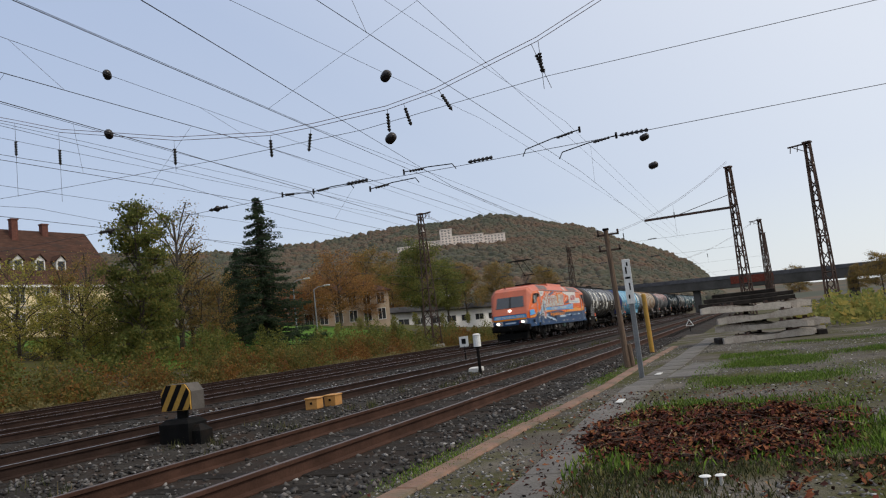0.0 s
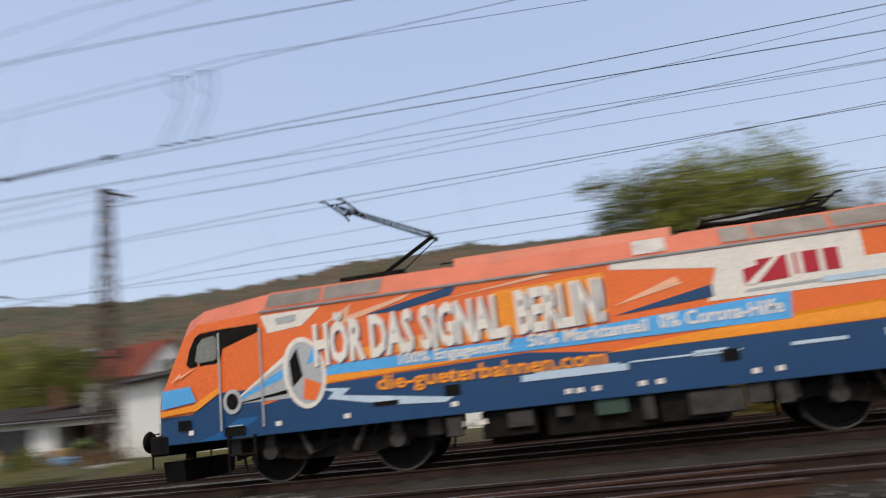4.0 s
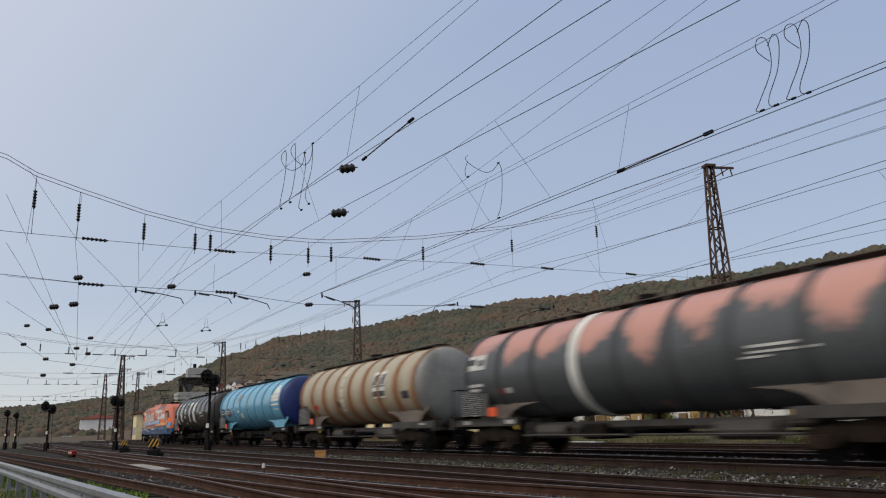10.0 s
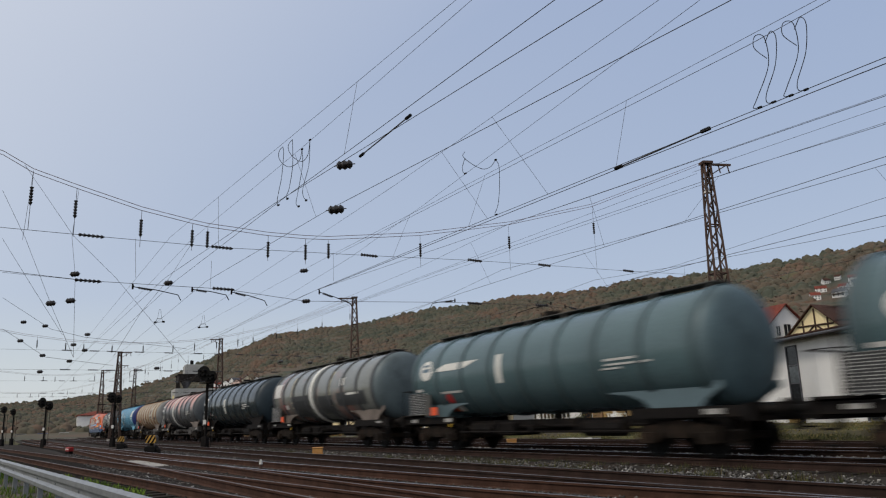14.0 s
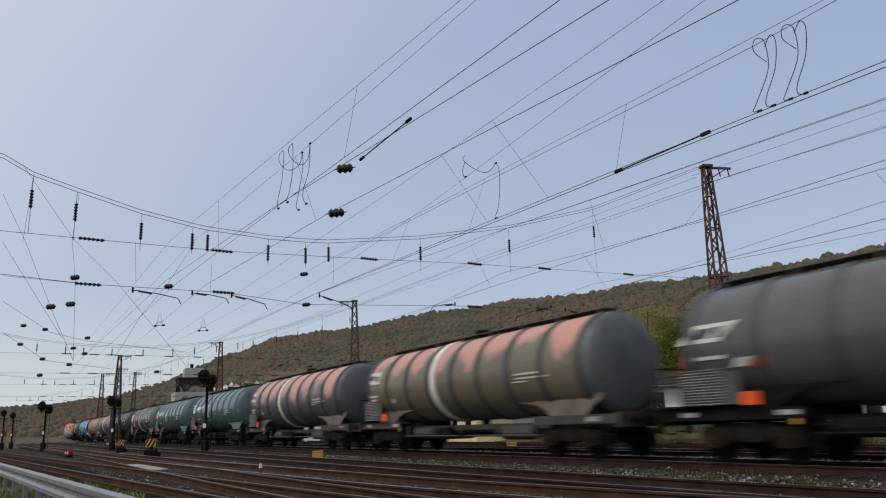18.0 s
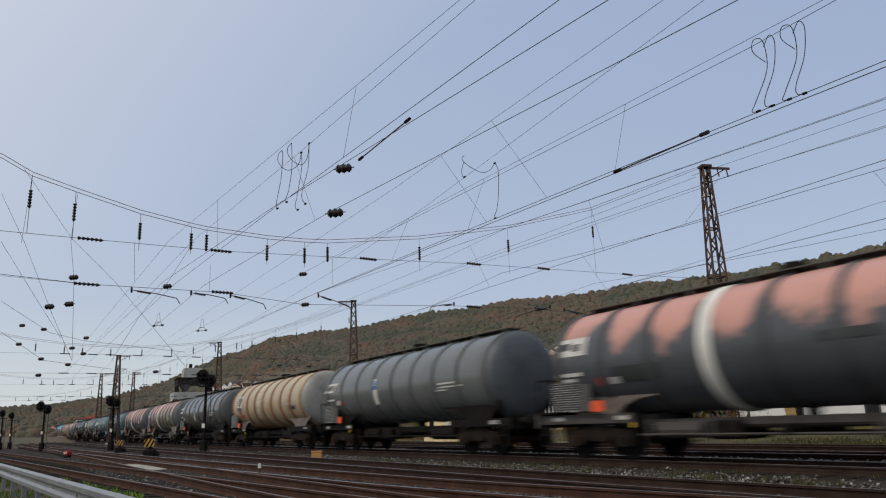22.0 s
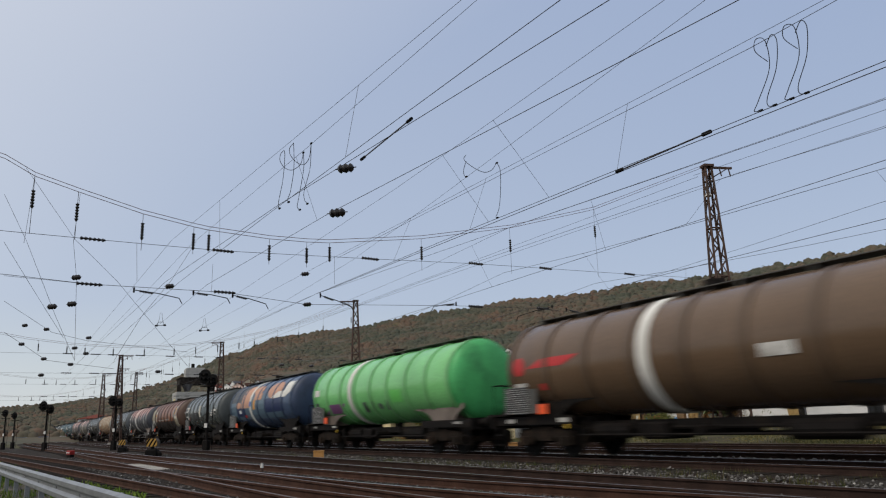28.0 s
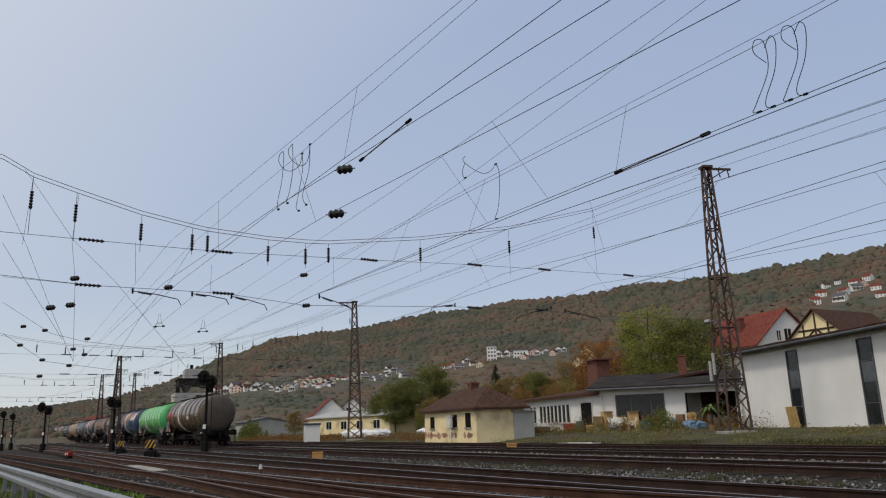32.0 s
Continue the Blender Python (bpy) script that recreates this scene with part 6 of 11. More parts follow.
TYRES = [(y, Shape().turned([(-0.006, 0.585), (-0.006, 0.62), (0.006, 0.62), (0.006, 0.585)], 28, Matrix.Translation((0, y, 0)) @ Matrix.Rotation(radians(90), 4, "Z"), cap=False).data("tyre_edge", TYRE, True)) for y in (-0.83, 0.83)]
LOCO_WHEELS = []
for xc in (4.23, 14.67):
    f = Shape()
    for y in (-1.05, 1.05):
        f.extrude([(-2.1, 0.5), (-2.1, 0.72), (-1.5, 0.9), (-0.8, 0.72), (0.8, 0.72), (1.5, 0.9), (2.1, 0.72), (2.1, 0.5), (1.7, 0.62), (0.8, 0.42), (-0.8, 0.42), (-1.7, 0.62)], y - 0.06, y + 0.06, lambda u, v, w: (u, w, v))
        for x in (-1.3, 1.3):
            f.box(x - 0.2, y - 0.14, 0.46, x + 0.2, y + 0.14, 0.8, bevel=0.03)
        for x in (-0.6, -0.2, 0.2, 0.6):
            f.cyl((x, y, 0.72), (x, y, 1.0), 0.09, 8)
        f.cyl((-2.0, y, 0.9), (-1.9, y, 0.25), 0.03, 6).cyl((2.0, y, 0.9), (1.9, y, 0.25), 0.03, 6)
    f.box(-0.4, -1.0, 0.45, 0.4, 1.0, 0.75)
    b = part("bogie", f, DARKMETAL, LOCO, at=pose(xc, 0, 0))
    for k in (-1, 1):
        part("traction_motor", Shape().box(-0.55 + k * 1.15, -0.62, 0.32, 0.55 + k * 1.15, 0.62, 0.98, bevel=0.12), BLACK, b)
    part("bogie_beam", Shape().box(-2.2, -0.66, 0.62, 2.2, 0.66, 0.95, bevel=0.04), BLACK, b)
    for y in (-1, 1):
        for x in (-1.3, 1.3):
            part("axle_box_cover", Shape().cyl((x, y * 1.19, 0.62), (x, y * 1.24, 0.62), 0.15, 14).box(x - 0.1, y * 1.21 - 0.03, 0.76, x + 0.1, y * 1.21 + 0.03, 0.95), GEAR, b)
            part("sand_box", Shape().box(x + (0.62 if x > 0 else -0.88), y * 1.12 - 0.12, 0.6, x + (0.88 if x > 0 else -0.62), y * 1.12 + 0.12, 0.95, bevel=0.03), GEAR, b)
        for x in (-0.45, 0.45):
            part("damper", Shape().cyl((x, y * 1.2, 0.5), (x * 1.5, y * 1.2, 0.96), 0.05, 8).cyl((x, y * 1.2, 0.5), (x * 1.25, y * 1.2, 0.73), 0.07, 8), GEAR, b)
        part("brake_hose", Shape().tube([(-0.9, y * 1.15, 0.9), (-0.7, y * 1.2, 0.62), (-0.3, y * 1.2, 0.55), (0.1, y * 1.2, 0.7)], 0.02, 5), BLACK, b)
    for k in (-1.3, 1.3):
        w = part("wheelset", LWHEEL, BLACK, b, at=pose(k, 0, 0.62))
        for y, ring in TYRES:
            part("tyre_edge", ring, TYRE, b, at=pose(k, 0, 0.62))
        LOCO_WHEELS.append((w, k))
for x0, x1, y0, y1, z0 in ((7.2, 8.2, -1.35, -0.6, 0.45), (8.4, 10.3, -1.3, -0.5, 0.38), (10.4, 11.6, -1.35, -0.6, 0.42), (7.2, 11.6, -0.5, 0.5, 0.3), (7.2, 11.6, 0.6, 1.35, 0.42)):
    part("equipment_box", Shape().box(x0, y0, z0, x1, y1, 0.95, bevel=0.03), DARKMETAL, LOCO)
# smaller boxes, valves and brackets along the underframe
for x, w, z, h, m in ((6.55, 0.3, 0.55, 0.38, GEAR), (7.7, 0.45, 0.6, 0.3, GEAR), (8.6, 0.28, 0.7, 0.22, GEAR), (9.3, 0.55, 0.66, 0.28, GREEN_BOX), (10.1, 0.2, 0.5, 0.45, GEAR), (10.9, 0.9, 0.5, 0.42, GEAR), (11.85, 0.4, 0.6, 0.35, GEAR), (12.35, 0.25, 0.55, 0.4, GEAR)):
    part("equipment_case", Shape().box(x, -1.43, z, x + w, -1.3, z + h, bevel=0.02).box(x + w * 0.3, -1.445, z + h * 0.3, x + w * 0.45, -1.43, z + h * 0.55), m, LOCO)
for x in (6.7, 7.1):
    part("warm_lamp", Shape().box(x, -1.36, 0.72, x + 0.2, -1.34, 0.82), CREAM, LOCO)
add_buffers(LOCO, LOCO_L)

# ---- buildings ----
PLASTER_Y = mat("yellow_plaster", (0.78, 0.65, 0.38), 0.9, 0, 0.12, 0.6, 20, 0.2, stain=(0.42, 0.31, 0.2), amount=0.22)
PLASTER_W = mat("white_plaster", (0.76, 0.75, 0.73), 0.9, 0, 0.08, 0.5, 20, 0.1, stain=(0.66, 0.64, 0.61), amount=0.3)
PLASTER_G = mat("grey_render", (0.38, 0.38, 0.36), 0.9, 0, 0.12, 0.6, 20, 0.15, stain=(0.25, 0.25, 0.23), amount=0.3)
PLASTER_B = mat("beige_render", (0.42, 0.33, 0.24), 0.9, 0, 0.12, 0.6, 20, 0.15)
BRICK = mat("red_brown_brick", (0.13, 0.05, 0.036), 0.9, 0, 0.3, 6, 40, 0.3)
TILE_R = mat("red_roof_tiles", (0.165, 0.043, 0.03), 0.85, 0, 0.3, 1.2, 14, 0.5, stain=(0.12, 0.06, 0.045), amount=0.3, stretch=(1, 3, 3), spec=0.1)
TILE_B = mat("brown_roof_tiles", (0.072, 0.038, 0.028), 0.9, 0, 0.35, 1.5, 14, 0.5, stain=(0.045, 0.03, 0.025), amount=0.4, stretch=(1, 3, 3), spec=0.1)
TILE_D = mat("dark_mossy_roof", (0.026, 0.022, 0.02), 0.92, 0, 0.4, 1.2, 12, 0.5, stain=(0.055, 0.047, 0.038), amount=0.3, spec=0.1)
SLATE = mat("grey_slate_roof", (0.1, 0.1, 0.11), 0.7, 0, 0.25, 1.2, 12, 0.4, spec=0.1)
TIMBER = mat("dark_timber", (0.06, 0.035, 0.025), 0.9, 0, 0.3, 4, 30, 0.3)
FRAME_W = mat("white_window_frame", (0.7, 0.69, 0.66), 0.6, 0, 0.06, 3, 30, 0)
PANE = mat("dull_window_pane", (0.02, 0.022, 0.024), 0.15, 0, 0.3, 1.5, 10, 0, spec=0.35)
FOIL = mat("white_foil", (0.75, 0.76, 0.78), 0.35, 0, 0.1, 2, 10, 0.4)


def window(t, u, v, w, h, y=0.0, frame=True, mullions=1, m=None):
    """A window on the front wall of a house: its lower left corner at u, v."""
    win = part("window", Shape().box(u, y - 0.02, v, u + w, y + 0.02, v + h), PANE, t)
    if frame:
        f = Shape()
        k = 0.06
        f.box(u - k, y - 0.06, v - k, u + w + k, y, v).box(u - k, y - 0.06, v + h, u + w + k, y, v + h + k)
        f.box(u - k, y - 0.06, v, u, y, v + h).box(u + w, y - 0.06, v, u + w + k, y, v + h)
        for j in range(mullions):
            x = u + w * (j + 1) / (mullions + 1)
            f.box(x - 0.025, y - 0.05, v, x + 0.025, y, v + h)
        part("window_frame", f, m or FRAME_W, win)
    return win


def gable_roof(w, d, h, rh, over=0.35, along="x", thick=0.12):
    s = Shape()
    if along == "x":
        a, b = (-over, -over, h - over * rh / (d / 2)), (w + over, d + over, 0)
        for k in (0, 1):
            y0, y1 = (-over, d / 2) if k == 0 else (d + over, d / 2)
            z0 = h - over * rh / (d / 2)
            s.add([(-over, y0, z0), (w + over, y0, z0), (w + over, y1, h + rh), (-over, y1, h + rh), (-over, y0, z0 + thick), (w + over, y0, z0 + thick), (w + over, y1, h + rh + thick), (-over, y1, h + rh + thick)],
                  [(0, 1, 2, 3), (4, 7, 6, 5), (0, 4, 5, 1), (0, 3, 7, 4), (1, 5, 6, 2)])
    else:
        for k in (0, 1):
            x0, x1 = (-over, w / 2) if k == 0 else (w + over, w / 2)
            z0 = h - over * rh / (w / 2)
            s.add([(x0, -over, z0), (x0, d + over, z0), (x1, d + over, h + rh), (x1, -over, h + rh), (x0, -over, z0 + thick), (x0, d + over, z0 + thick), (x1, d + over, h + rh + thick), (x1, -over, h + rh + thick)],
                  [(0, 1, 2, 3), (4, 7, 6, 5), (0, 4, 5, 1), (0, 3, 7, 4), (1, 5, 6, 2)])
    return s


def hip_roof(w, d, h, rh, over=0.35, cut=1.0):
    k = min(w, d) / 2 * cut
    a = [(-over, -over, h), (w + over, -over, h), (w + over, d + over, h), (-over, d + over, h)]
    r = [(k, d / 2, h + rh), (w - k, d / 2, h + rh)] if w >= d else [(w / 2, k, h + rh), (w / 2, d - k, h + rh)]
    s = Shape()
    fs = [(0, 1, 5, 4), (1, 2, 5), (2, 3, 4, 5), (3, 0, 4), (3, 2, 1, 0)] if w >= d else [(0, 1, 4), (1, 2, 5, 4), (2, 3, 5), (3, 0, 4, 5), (3, 2, 1, 0)]
    s.add(a + r, fs)
    s.box(-over, -over, h - 0.14, w + over, d + over, h - 0.002)
    return s


def house(x, y, z, turn, w, d, h, rh, wall, roof, label, shape="gable_x", windows=(), chimneys=(), name="house", category="house", group="", deep=1.5, mull=1, side=()):
    t = thing(name, pose(x, y, z, 0, 0, turn), label, category, group)
    s = Shape().box(0, 0, -deep, w, d, h)
    if shape == "gable_x":
        for x0 in (0.0, w - 0.2):
            s.extrude([(0, h), (d, h), (d / 2, h + rh)], x0, x0 + 0.2, lambda u, v, q: (q, u, v))
    if shape == "gable_y":
        for y0 in (0.0, d - 0.2):
            s.extrude([(0, h), (w, h), (w / 2, h + rh)], y0, y0 + 0.2, lambda u, v, q: (u, q, v))
    part("wall", s, wall, t)
    part("roof", {"gable_x": lambda: gable_roof(w, d, h, rh), "gable_y": lambda: gable_roof(w, d, h, rh, along="y"), "hip": lambda: hip_roof(w, d, h, rh), "flat": lambda: Shape().box(-0.4, -0.4, h, w + 0.4, d + 0.4, h + 0.25)}[shape](), roof, t)
    for q in windows:
        window(t, *q[:4], mullions=mull)
    for u, v, ww, hh in side:
        part("window", Shape().box(w - 0.02, u, v, w + 0.03, u + ww, v + hh), PANE, t)
    for cx, cy, top in chimneys:
        part("chimney", Shape().box(cx - 0.3, cy - 0.3, h, cx + 0.3, cy + 0.3, top).box(cx - 0.36, cy - 0.36, top - 0.12, cx + 0.36, cy + 0.36, top), BRICK, t)
    return t


# the small yellow shed-like house by the line, with an empty hut beside it
t = house(-48.4, 32.1, 0.22, -10.8, 8.7, 3.6, 1.9, 1.42, PLASTER_Y, TILE_B, "small yellow house with a brown hipped roof and flaking plaster", "hip", chimneys=[(4.6, 1.9, 3.75)], name="trackside_house")
for u, v, w, h in ((1.15, 0.62, 0.72, 0.82), (4.9, 0.66, 0.85, 0.85), (7.1, 0.64, 0.78, 0.95)):
    part("window_opening", Shape().box(u, -0.03, v, u + w, 0.05, v + h), BLACK, t)
    part("window_sill", Shape().box(u - 0.08, -0.1, v - 0.08, u + w + 0.08, 0.02, v), CONCRETE, t)
FLAKE = mat("bare_render_patch", (0.42, 0.25, 0.17), 0.95, 0, 0.15, 3, 20, 0.3)
for i in range(16):
    u = rng.uniform(0.1, 8.4)
    w, h = rng.uniform(0.3, 1.1), rng.uniform(0.15, 0.6)
    n = 9
    s = Shape()
    s.add([(max(0.02, min(8.55, u + w / 2 * math.cos(a) * rng.uniform(0.6, 1.1))), -0.006, max(-0.3, 0.12 + h / 2 * math.sin(a) * rng.uniform(0.6, 1.2))) for a in (2 * math.pi * k / n for k in range(n))], [tuple(range(n))])
    part("bare_patch", s, FLAKE, t)
part("notice_box", Shape().box(5.1, -0.5, 0.62, 5.75, -0.35, 1.4, bevel=0.03).box(5.5, -0.45, -0.2, 5.6, -0.38, 0.62).box(4.95, -0.55, 1.4, 5.85, -0.3, 1.46), DIRTYWHITE, t)
t = thing("concrete_hut", pose(-40.95, 33.4, 0.15, 0, 0, -8), "narrow light grey concrete hut with a dark door", "hut")
part("wall", Shape().box(0, 0, -1, 1.7, 1.6, 1.62), PLASTER_G, t)
part("roof", Shape().box(-0.12, -0.12, 1.62, 1.82, 1.72, 1.76, bevel=0.03), CONCRETE, t)
part("door", Shape().box(1.02, -0.03, 0.02, 1.55, 0.02, 1.45), SLATE, t)

# the workshop: a long low white building with a dark roof
t = thing("workshop", pose(-55.0, 49.0, 0.25, 0, 0, -22), "low white workshop with strip windows and an open garage", "workshop")
part("wall", Shape().box(-3.6, 0, -1, 17.0, 9, 2.75), PLASTER_W, t)
s = Shape()
s.add([(-4.1, -0.6, 2.75), (17.0, -0.6, 2.75), (17.0, 9, 4.3), (-4.1, 9, 4.0), (-4.1, -0.6, 2.95), (17.0, -0.6, 2.95), (17.0, 9, 4.5), (-4.1, 9, 4.2)], [(3, 2, 1, 0), (4, 5, 6, 7), (0, 1, 5, 4), (1, 2, 6, 5), (2, 3, 7, 6), (3, 0, 4, 7)])
part("roof", s, TILE_B, t)
# the wing that turns towards the tracks, with a wide window and an open garage
WING = Matrix.Translation((17.0, -0.9, 0)) @ Matrix.Rotation(radians(58), 4, "Z")
WORK = pose(-55.0, 49.0, 0.25, 0, 0, -22)
s = Shape().box(0, 0, -1, 6.0, 8, 3.0).box(6.0, 0, 2.55, 9.4, 0.3, 3.0).box(9.4, 0, -1, 9.7, 8, 3.0).box(6.0, 4.5, -1, 9.4, 8, 3.0).box(6.0, 0.3, 2.8, 9.4, 4.5, 3.0)
part("wing_wall", s, PLASTER_W, t, at=WING)
# dark boards added inside: the garage's inner shade is put into their colour
part("garage_lining", Shape().box(6.02, 4.4, 0, 9.38, 4.48, 2.78).box(6.02, 0.3, 0, 6.06, 4.4, 2.78).box(9.34, 0.3, 0, 9.38, 4.4, 2.78), TIMBER, t, at=WING)
part("garage_floor", Shape().box(6.0, 0, -0.2, 9.4, 4.5, 0.0), SLATE, t, at=WING)
s = Shape()
s.add([(-0.8, -0.7, 2.95), (10.2, -0.7, 2.95), (10.2, 8, 4.25), (-0.8, 8, 4.25), (-0.8, -0.7, 3.15), (10.2, -0.7, 3.15), (10.2, 8, 4.45), (-0.8, 8, 4.45)], [(3, 2, 1, 0), (4, 5, 6, 7), (0, 1, 5, 4), (1, 2, 6, 5), (2, 3, 7, 6), (3, 0, 4, 7)])
part("wing_roof", s, TILE_D, t, at=WING)
part("gutter", Shape().cyl((-0.8, -0.8, 2.98), (10.2, -0.8, 2.98), 0.08, 8), SLATE, t, at=WING)
part("downpipe", Shape().tube([(0.2, -0.7, 2.9), (0.2, -0.15, 2.4), (0.2, -0.1, 0)], 0.05, 6), DIRTYWHITE, t, at=WING)
for i, u in enumerate([-0.9, 0.05] + [1.75 + 0.93 * i for i in range(8)]):
    strip = part("window", Shape().box(u, -0.02, 0.75, u + 0.76, 0.02, 2.2), PANE, t)
    part("frame", Shape().box(u - 0.085, -0.09, 0.67, u + 0.845, -0.004, 0.75).box(u - 0.085, -0.09, 2.2, u + 0.845, -0.004, 2.28).box(u - 0.085, -0.09, 0.75, u, -0.004, 2.2).box(u + 0.76, -0.09, 0.75, u + 0.845, -0.004, 2.2), FRAME_W, strip)
part("downpipe", Shape().tube([(16.6, -0.55, 2.75), (16.6, -0.12, 2.3), (16.6, -0.1, 0)], 0.06, 6), TILE_B, t)
part("door_frame", Shape().box(11.3, -0.07, 0, 11.4, -0.01, 2.3).box(13.5, -0.07, 0, 13.6, -0.01, 2.3).box(11.4, -0.07, 2.2, 13.5, -0.01, 2.3), DIRTYWHITE, t)
part("door", Shape().box(11.4, -0.04, 0.0, 13.5, 0.02, 2.2), BLACK, t)
shop = part("shop_window", Shape().box(1.2, -0.03, 0.75, 4.5, 0.02, 2.5), PANE, t, at=WING)
part("window_frame", Shape().box(1.12, -0.08, 0.67, 4.58, 0, 0.75).box(1.12, -0.08, 2.5, 4.58, 0, 2.58).box(1.12, -0.08, 0.75, 1.2, 0, 2.5).box(4.5, -0.08, 0.75, 4.58, 0, 2.5).box(2.2, -0.06, 0.75, 2.26, 0, 2.5).box(3.6, -0.06, 0.75, 3.66, 0, 2.5), SLATE, shop)
part("chimney", Shape().box(6.3, 3.0, 3.0, 8.3, 4.2, 5.95).box(6.0, 2.75, 5.95, 8.6, 4.45, 6.1), BRICK, t)
part("chimney", Shape().box(5.6, 6.0, 4.0, 6.2, 6.6, 5.6).box(5.54, 5.94, 5.6, 6.26, 6.66, 5.7), BRICK, t, at=WING)
# things lying about before the workshop
CLUT = [mat("clutter_paint", c, 0.6, 0, 0.2, 3, 30, 0.1) for c in ((0.05, 0.2, 0.45), (0.35, 0.04, 0.03), (0.5, 0.5, 0.48), (0.2, 0.12, 0.06), (0.45, 0.3, 0.12), (0.1, 0.12, 0.1))]
CNAMES = [("blue tarpaulin bundle", "bundle"), ("red metal crate", "crate"), ("white plastic tub", "tub"), ("brown wooden crate", "crate"), ("tan wooden box", "box"), ("dark green drum", "drum")]
for i in range(24):
    u, v = rng.uniform(-1.5, 9.4), rng.uniform(-2.6, -0.6) if i % 4 else rng.uniform(-0.6, 2.5)
    if v > -0.5 and not 6.4 < u < 9.0:
        v = -1.0
    k = rng.randrange(6)
    p = WORK @ WING @ Vector((u, v, 0))
    t = thing(CNAMES[k][1], pose(p.x, p.y, 0.26, 0, 0, rng.uniform(0, 90)), CNAMES[k][0] + " standing in weeds before the workshop", CNAMES[k][1], "clutter before the workshop")
    a, b, h = rng.uniform(0.25, 0.8), rng.uniform(0.25, 0.6), rng.uniform(0.3, 1.25)
    s = Shape()
    if k in (0, 2):
        clump(s, 0, 0, h * 0.4, h * 0.5, 0.9, 0.2)
    elif k == 5:
        s.cyl((0, 0, 0), (0, 0, h), 0.28, 12)
        s.cyl((0, 0, h * 0.5), (0, 0, h * 0.54), 0.3, 12)
    else:
        s.box(-a / 2, -b / 2, 0, a / 2, b / 2, h, bevel=0.03)
        s.box(-a / 2 - 0.02, -b / 2 - 0.02, h * 0.45, a / 2 + 0.02, b / 2 + 0.02, h * 0.55)
    part("body", s, CLUT[k], t)

for i, (u, w, h, k) in enumerate(((1.5, 0.6, 0.55, 4), (2.35, 0.75, 0.85, 4), (3.2, 0.5, 0.5, 3), (3.85, 0.45, 0.4, 1), (0.5, 0.7, 0.9, 4))):
    p = WORK @ WING @ Vector((u, -0.75, 0))
    t = thing("cardboard_box", pose(p.x, p.y, 0.26, 0, 0, 36 + 9 * i), "worn brown box stacked before the shop window", "box", "clutter before the workshop")
    part("body", Shape().box(-w / 2, -0.25, 0, w / 2, 0.25, h + 0.5, bevel=0.01), CLUT[k], t)
    part("flap", Shape().box(-w / 2, -0.42, h + 0.5, w / 2, -0.25, h + 0.52).box(-w / 2, 0.25, h + 0.5, w / 2, 0.42, h + 0.52), CLUT[k], t)
TARP = mat("blue_tarpaulin", (0.13, 0.24, 0.38), 0.45, 0, 0.2, 3, 30, 0.3, spec=0.5)
t = thing("tarpaulin_heap", pose(-31.9, 42.0, 0.26, 0, 0, 20) @ Matrix.Scale(0.68, 4), "heap of junk under a creased blue tarpaulin", "tarpaulin")
s = Shape()
for x, y, r in ((0, 0, 0.75), (0.7, 0.1, 0.6), (-0.6, -0.1, 0.55), (0.2, -0.4, 0.5), (1.2, 0.0, 0.4)):
    clump(s, x, y, r * 0.6, r, 0.85, 0.3)
part("cover", s, TARP, t)
PALM = mat("palm_frond", (0.1, 0.15, 0.03), 0.6, 0, 0.2, 3, 30, 0.1)
t = thing("palm_plant", pose(-27.6, 38.3, 0.25), "potted palm with long arching green fronds", "palm plant")
part("pot", Shape().turned([(0, 0.2), (0.32, 0.27), (0.35, 0.27), (0.35, 0.2)], 14, Matrix.Rotation(radians(-90), 4, "Y")), CLUT[3], t, smooth=True)
part("stem", Shape().cyl((0, 0, 0.2), (0.02, 0, 1.25), 0.07, 8, 0.05), TIMBER, t)
for i in range(22):
    a, l, up = i * 2.4, rng.uniform(0.7, 1.15), rng.uniform(0.2, 1.1)
    s = Shape()
    way, side = Vector((math.cos(a), math.sin(a), 0)), Vector((-math.sin(a), math.cos(a), 0))
    row = [Vector((0, 0, 1.25)) + way * l * q + Vector((0, 0, l * (up * q - 0.9 * q * q))) for q in (0, 0.3, 0.6, 0.85, 1.0)]
    ws = (0.025, 0.06, 0.055, 0.035, 0.006)
    s.add([p + side * w * e + Vector((0, 0, 0.3 * w * abs(e))) for p, w in zip(row, ws) for e in (-1, 0, 1)], [(3 * k + e, 3 * k + e + 1, 3 * k + e + 4, 3 * k + e + 3) for k in range(4) for e in (0, 1)])
    part("frond", s, PALM, t)


def garden_chair(x, y, turn, m, label):
    """A stacking garden chair: shell seat, slatted back, four splayed legs and arms."""
    t = thing("garden_chair", pose(x, y, 0.26, 0, 0, turn), label, "chair", "garden chairs before the workshop")
    part("seat", Shape().box(-0.24, -0.24, 0.4, 0.24, 0.24, 0.44, bevel=0.015), m, t)
    for k in range(4):
        part("back_slat", Shape().extrude([(0.22, 0.46), (0.25, 0.46), (0.36, 0.9), (0.33, 0.9)], -0.22 + 0.115 * k, -0.13 + 0.115 * k, lambda u, v, w: (w, u, v)), m, t)
    part("back_rail", Shape().box(-0.25, 0.32, 0.87, 0.25, 0.37, 0.95, bevel=0.015), m, t)
    for u in (-1, 1):
        part("armrest", Shape().tube([(u * 0.26, 0.3, 0.66), (u * 0.29, 0.0, 0.67), (u * 0.27, -0.24, 0.63)], 0.025, 6), m, t)
        for v in (-1, 1):
            part("leg", Shape().cyl((u * 0.28, v * 0.26, 0), (u * 0.23, v * 0.21, 0.64), 0.022, 6), m, t)


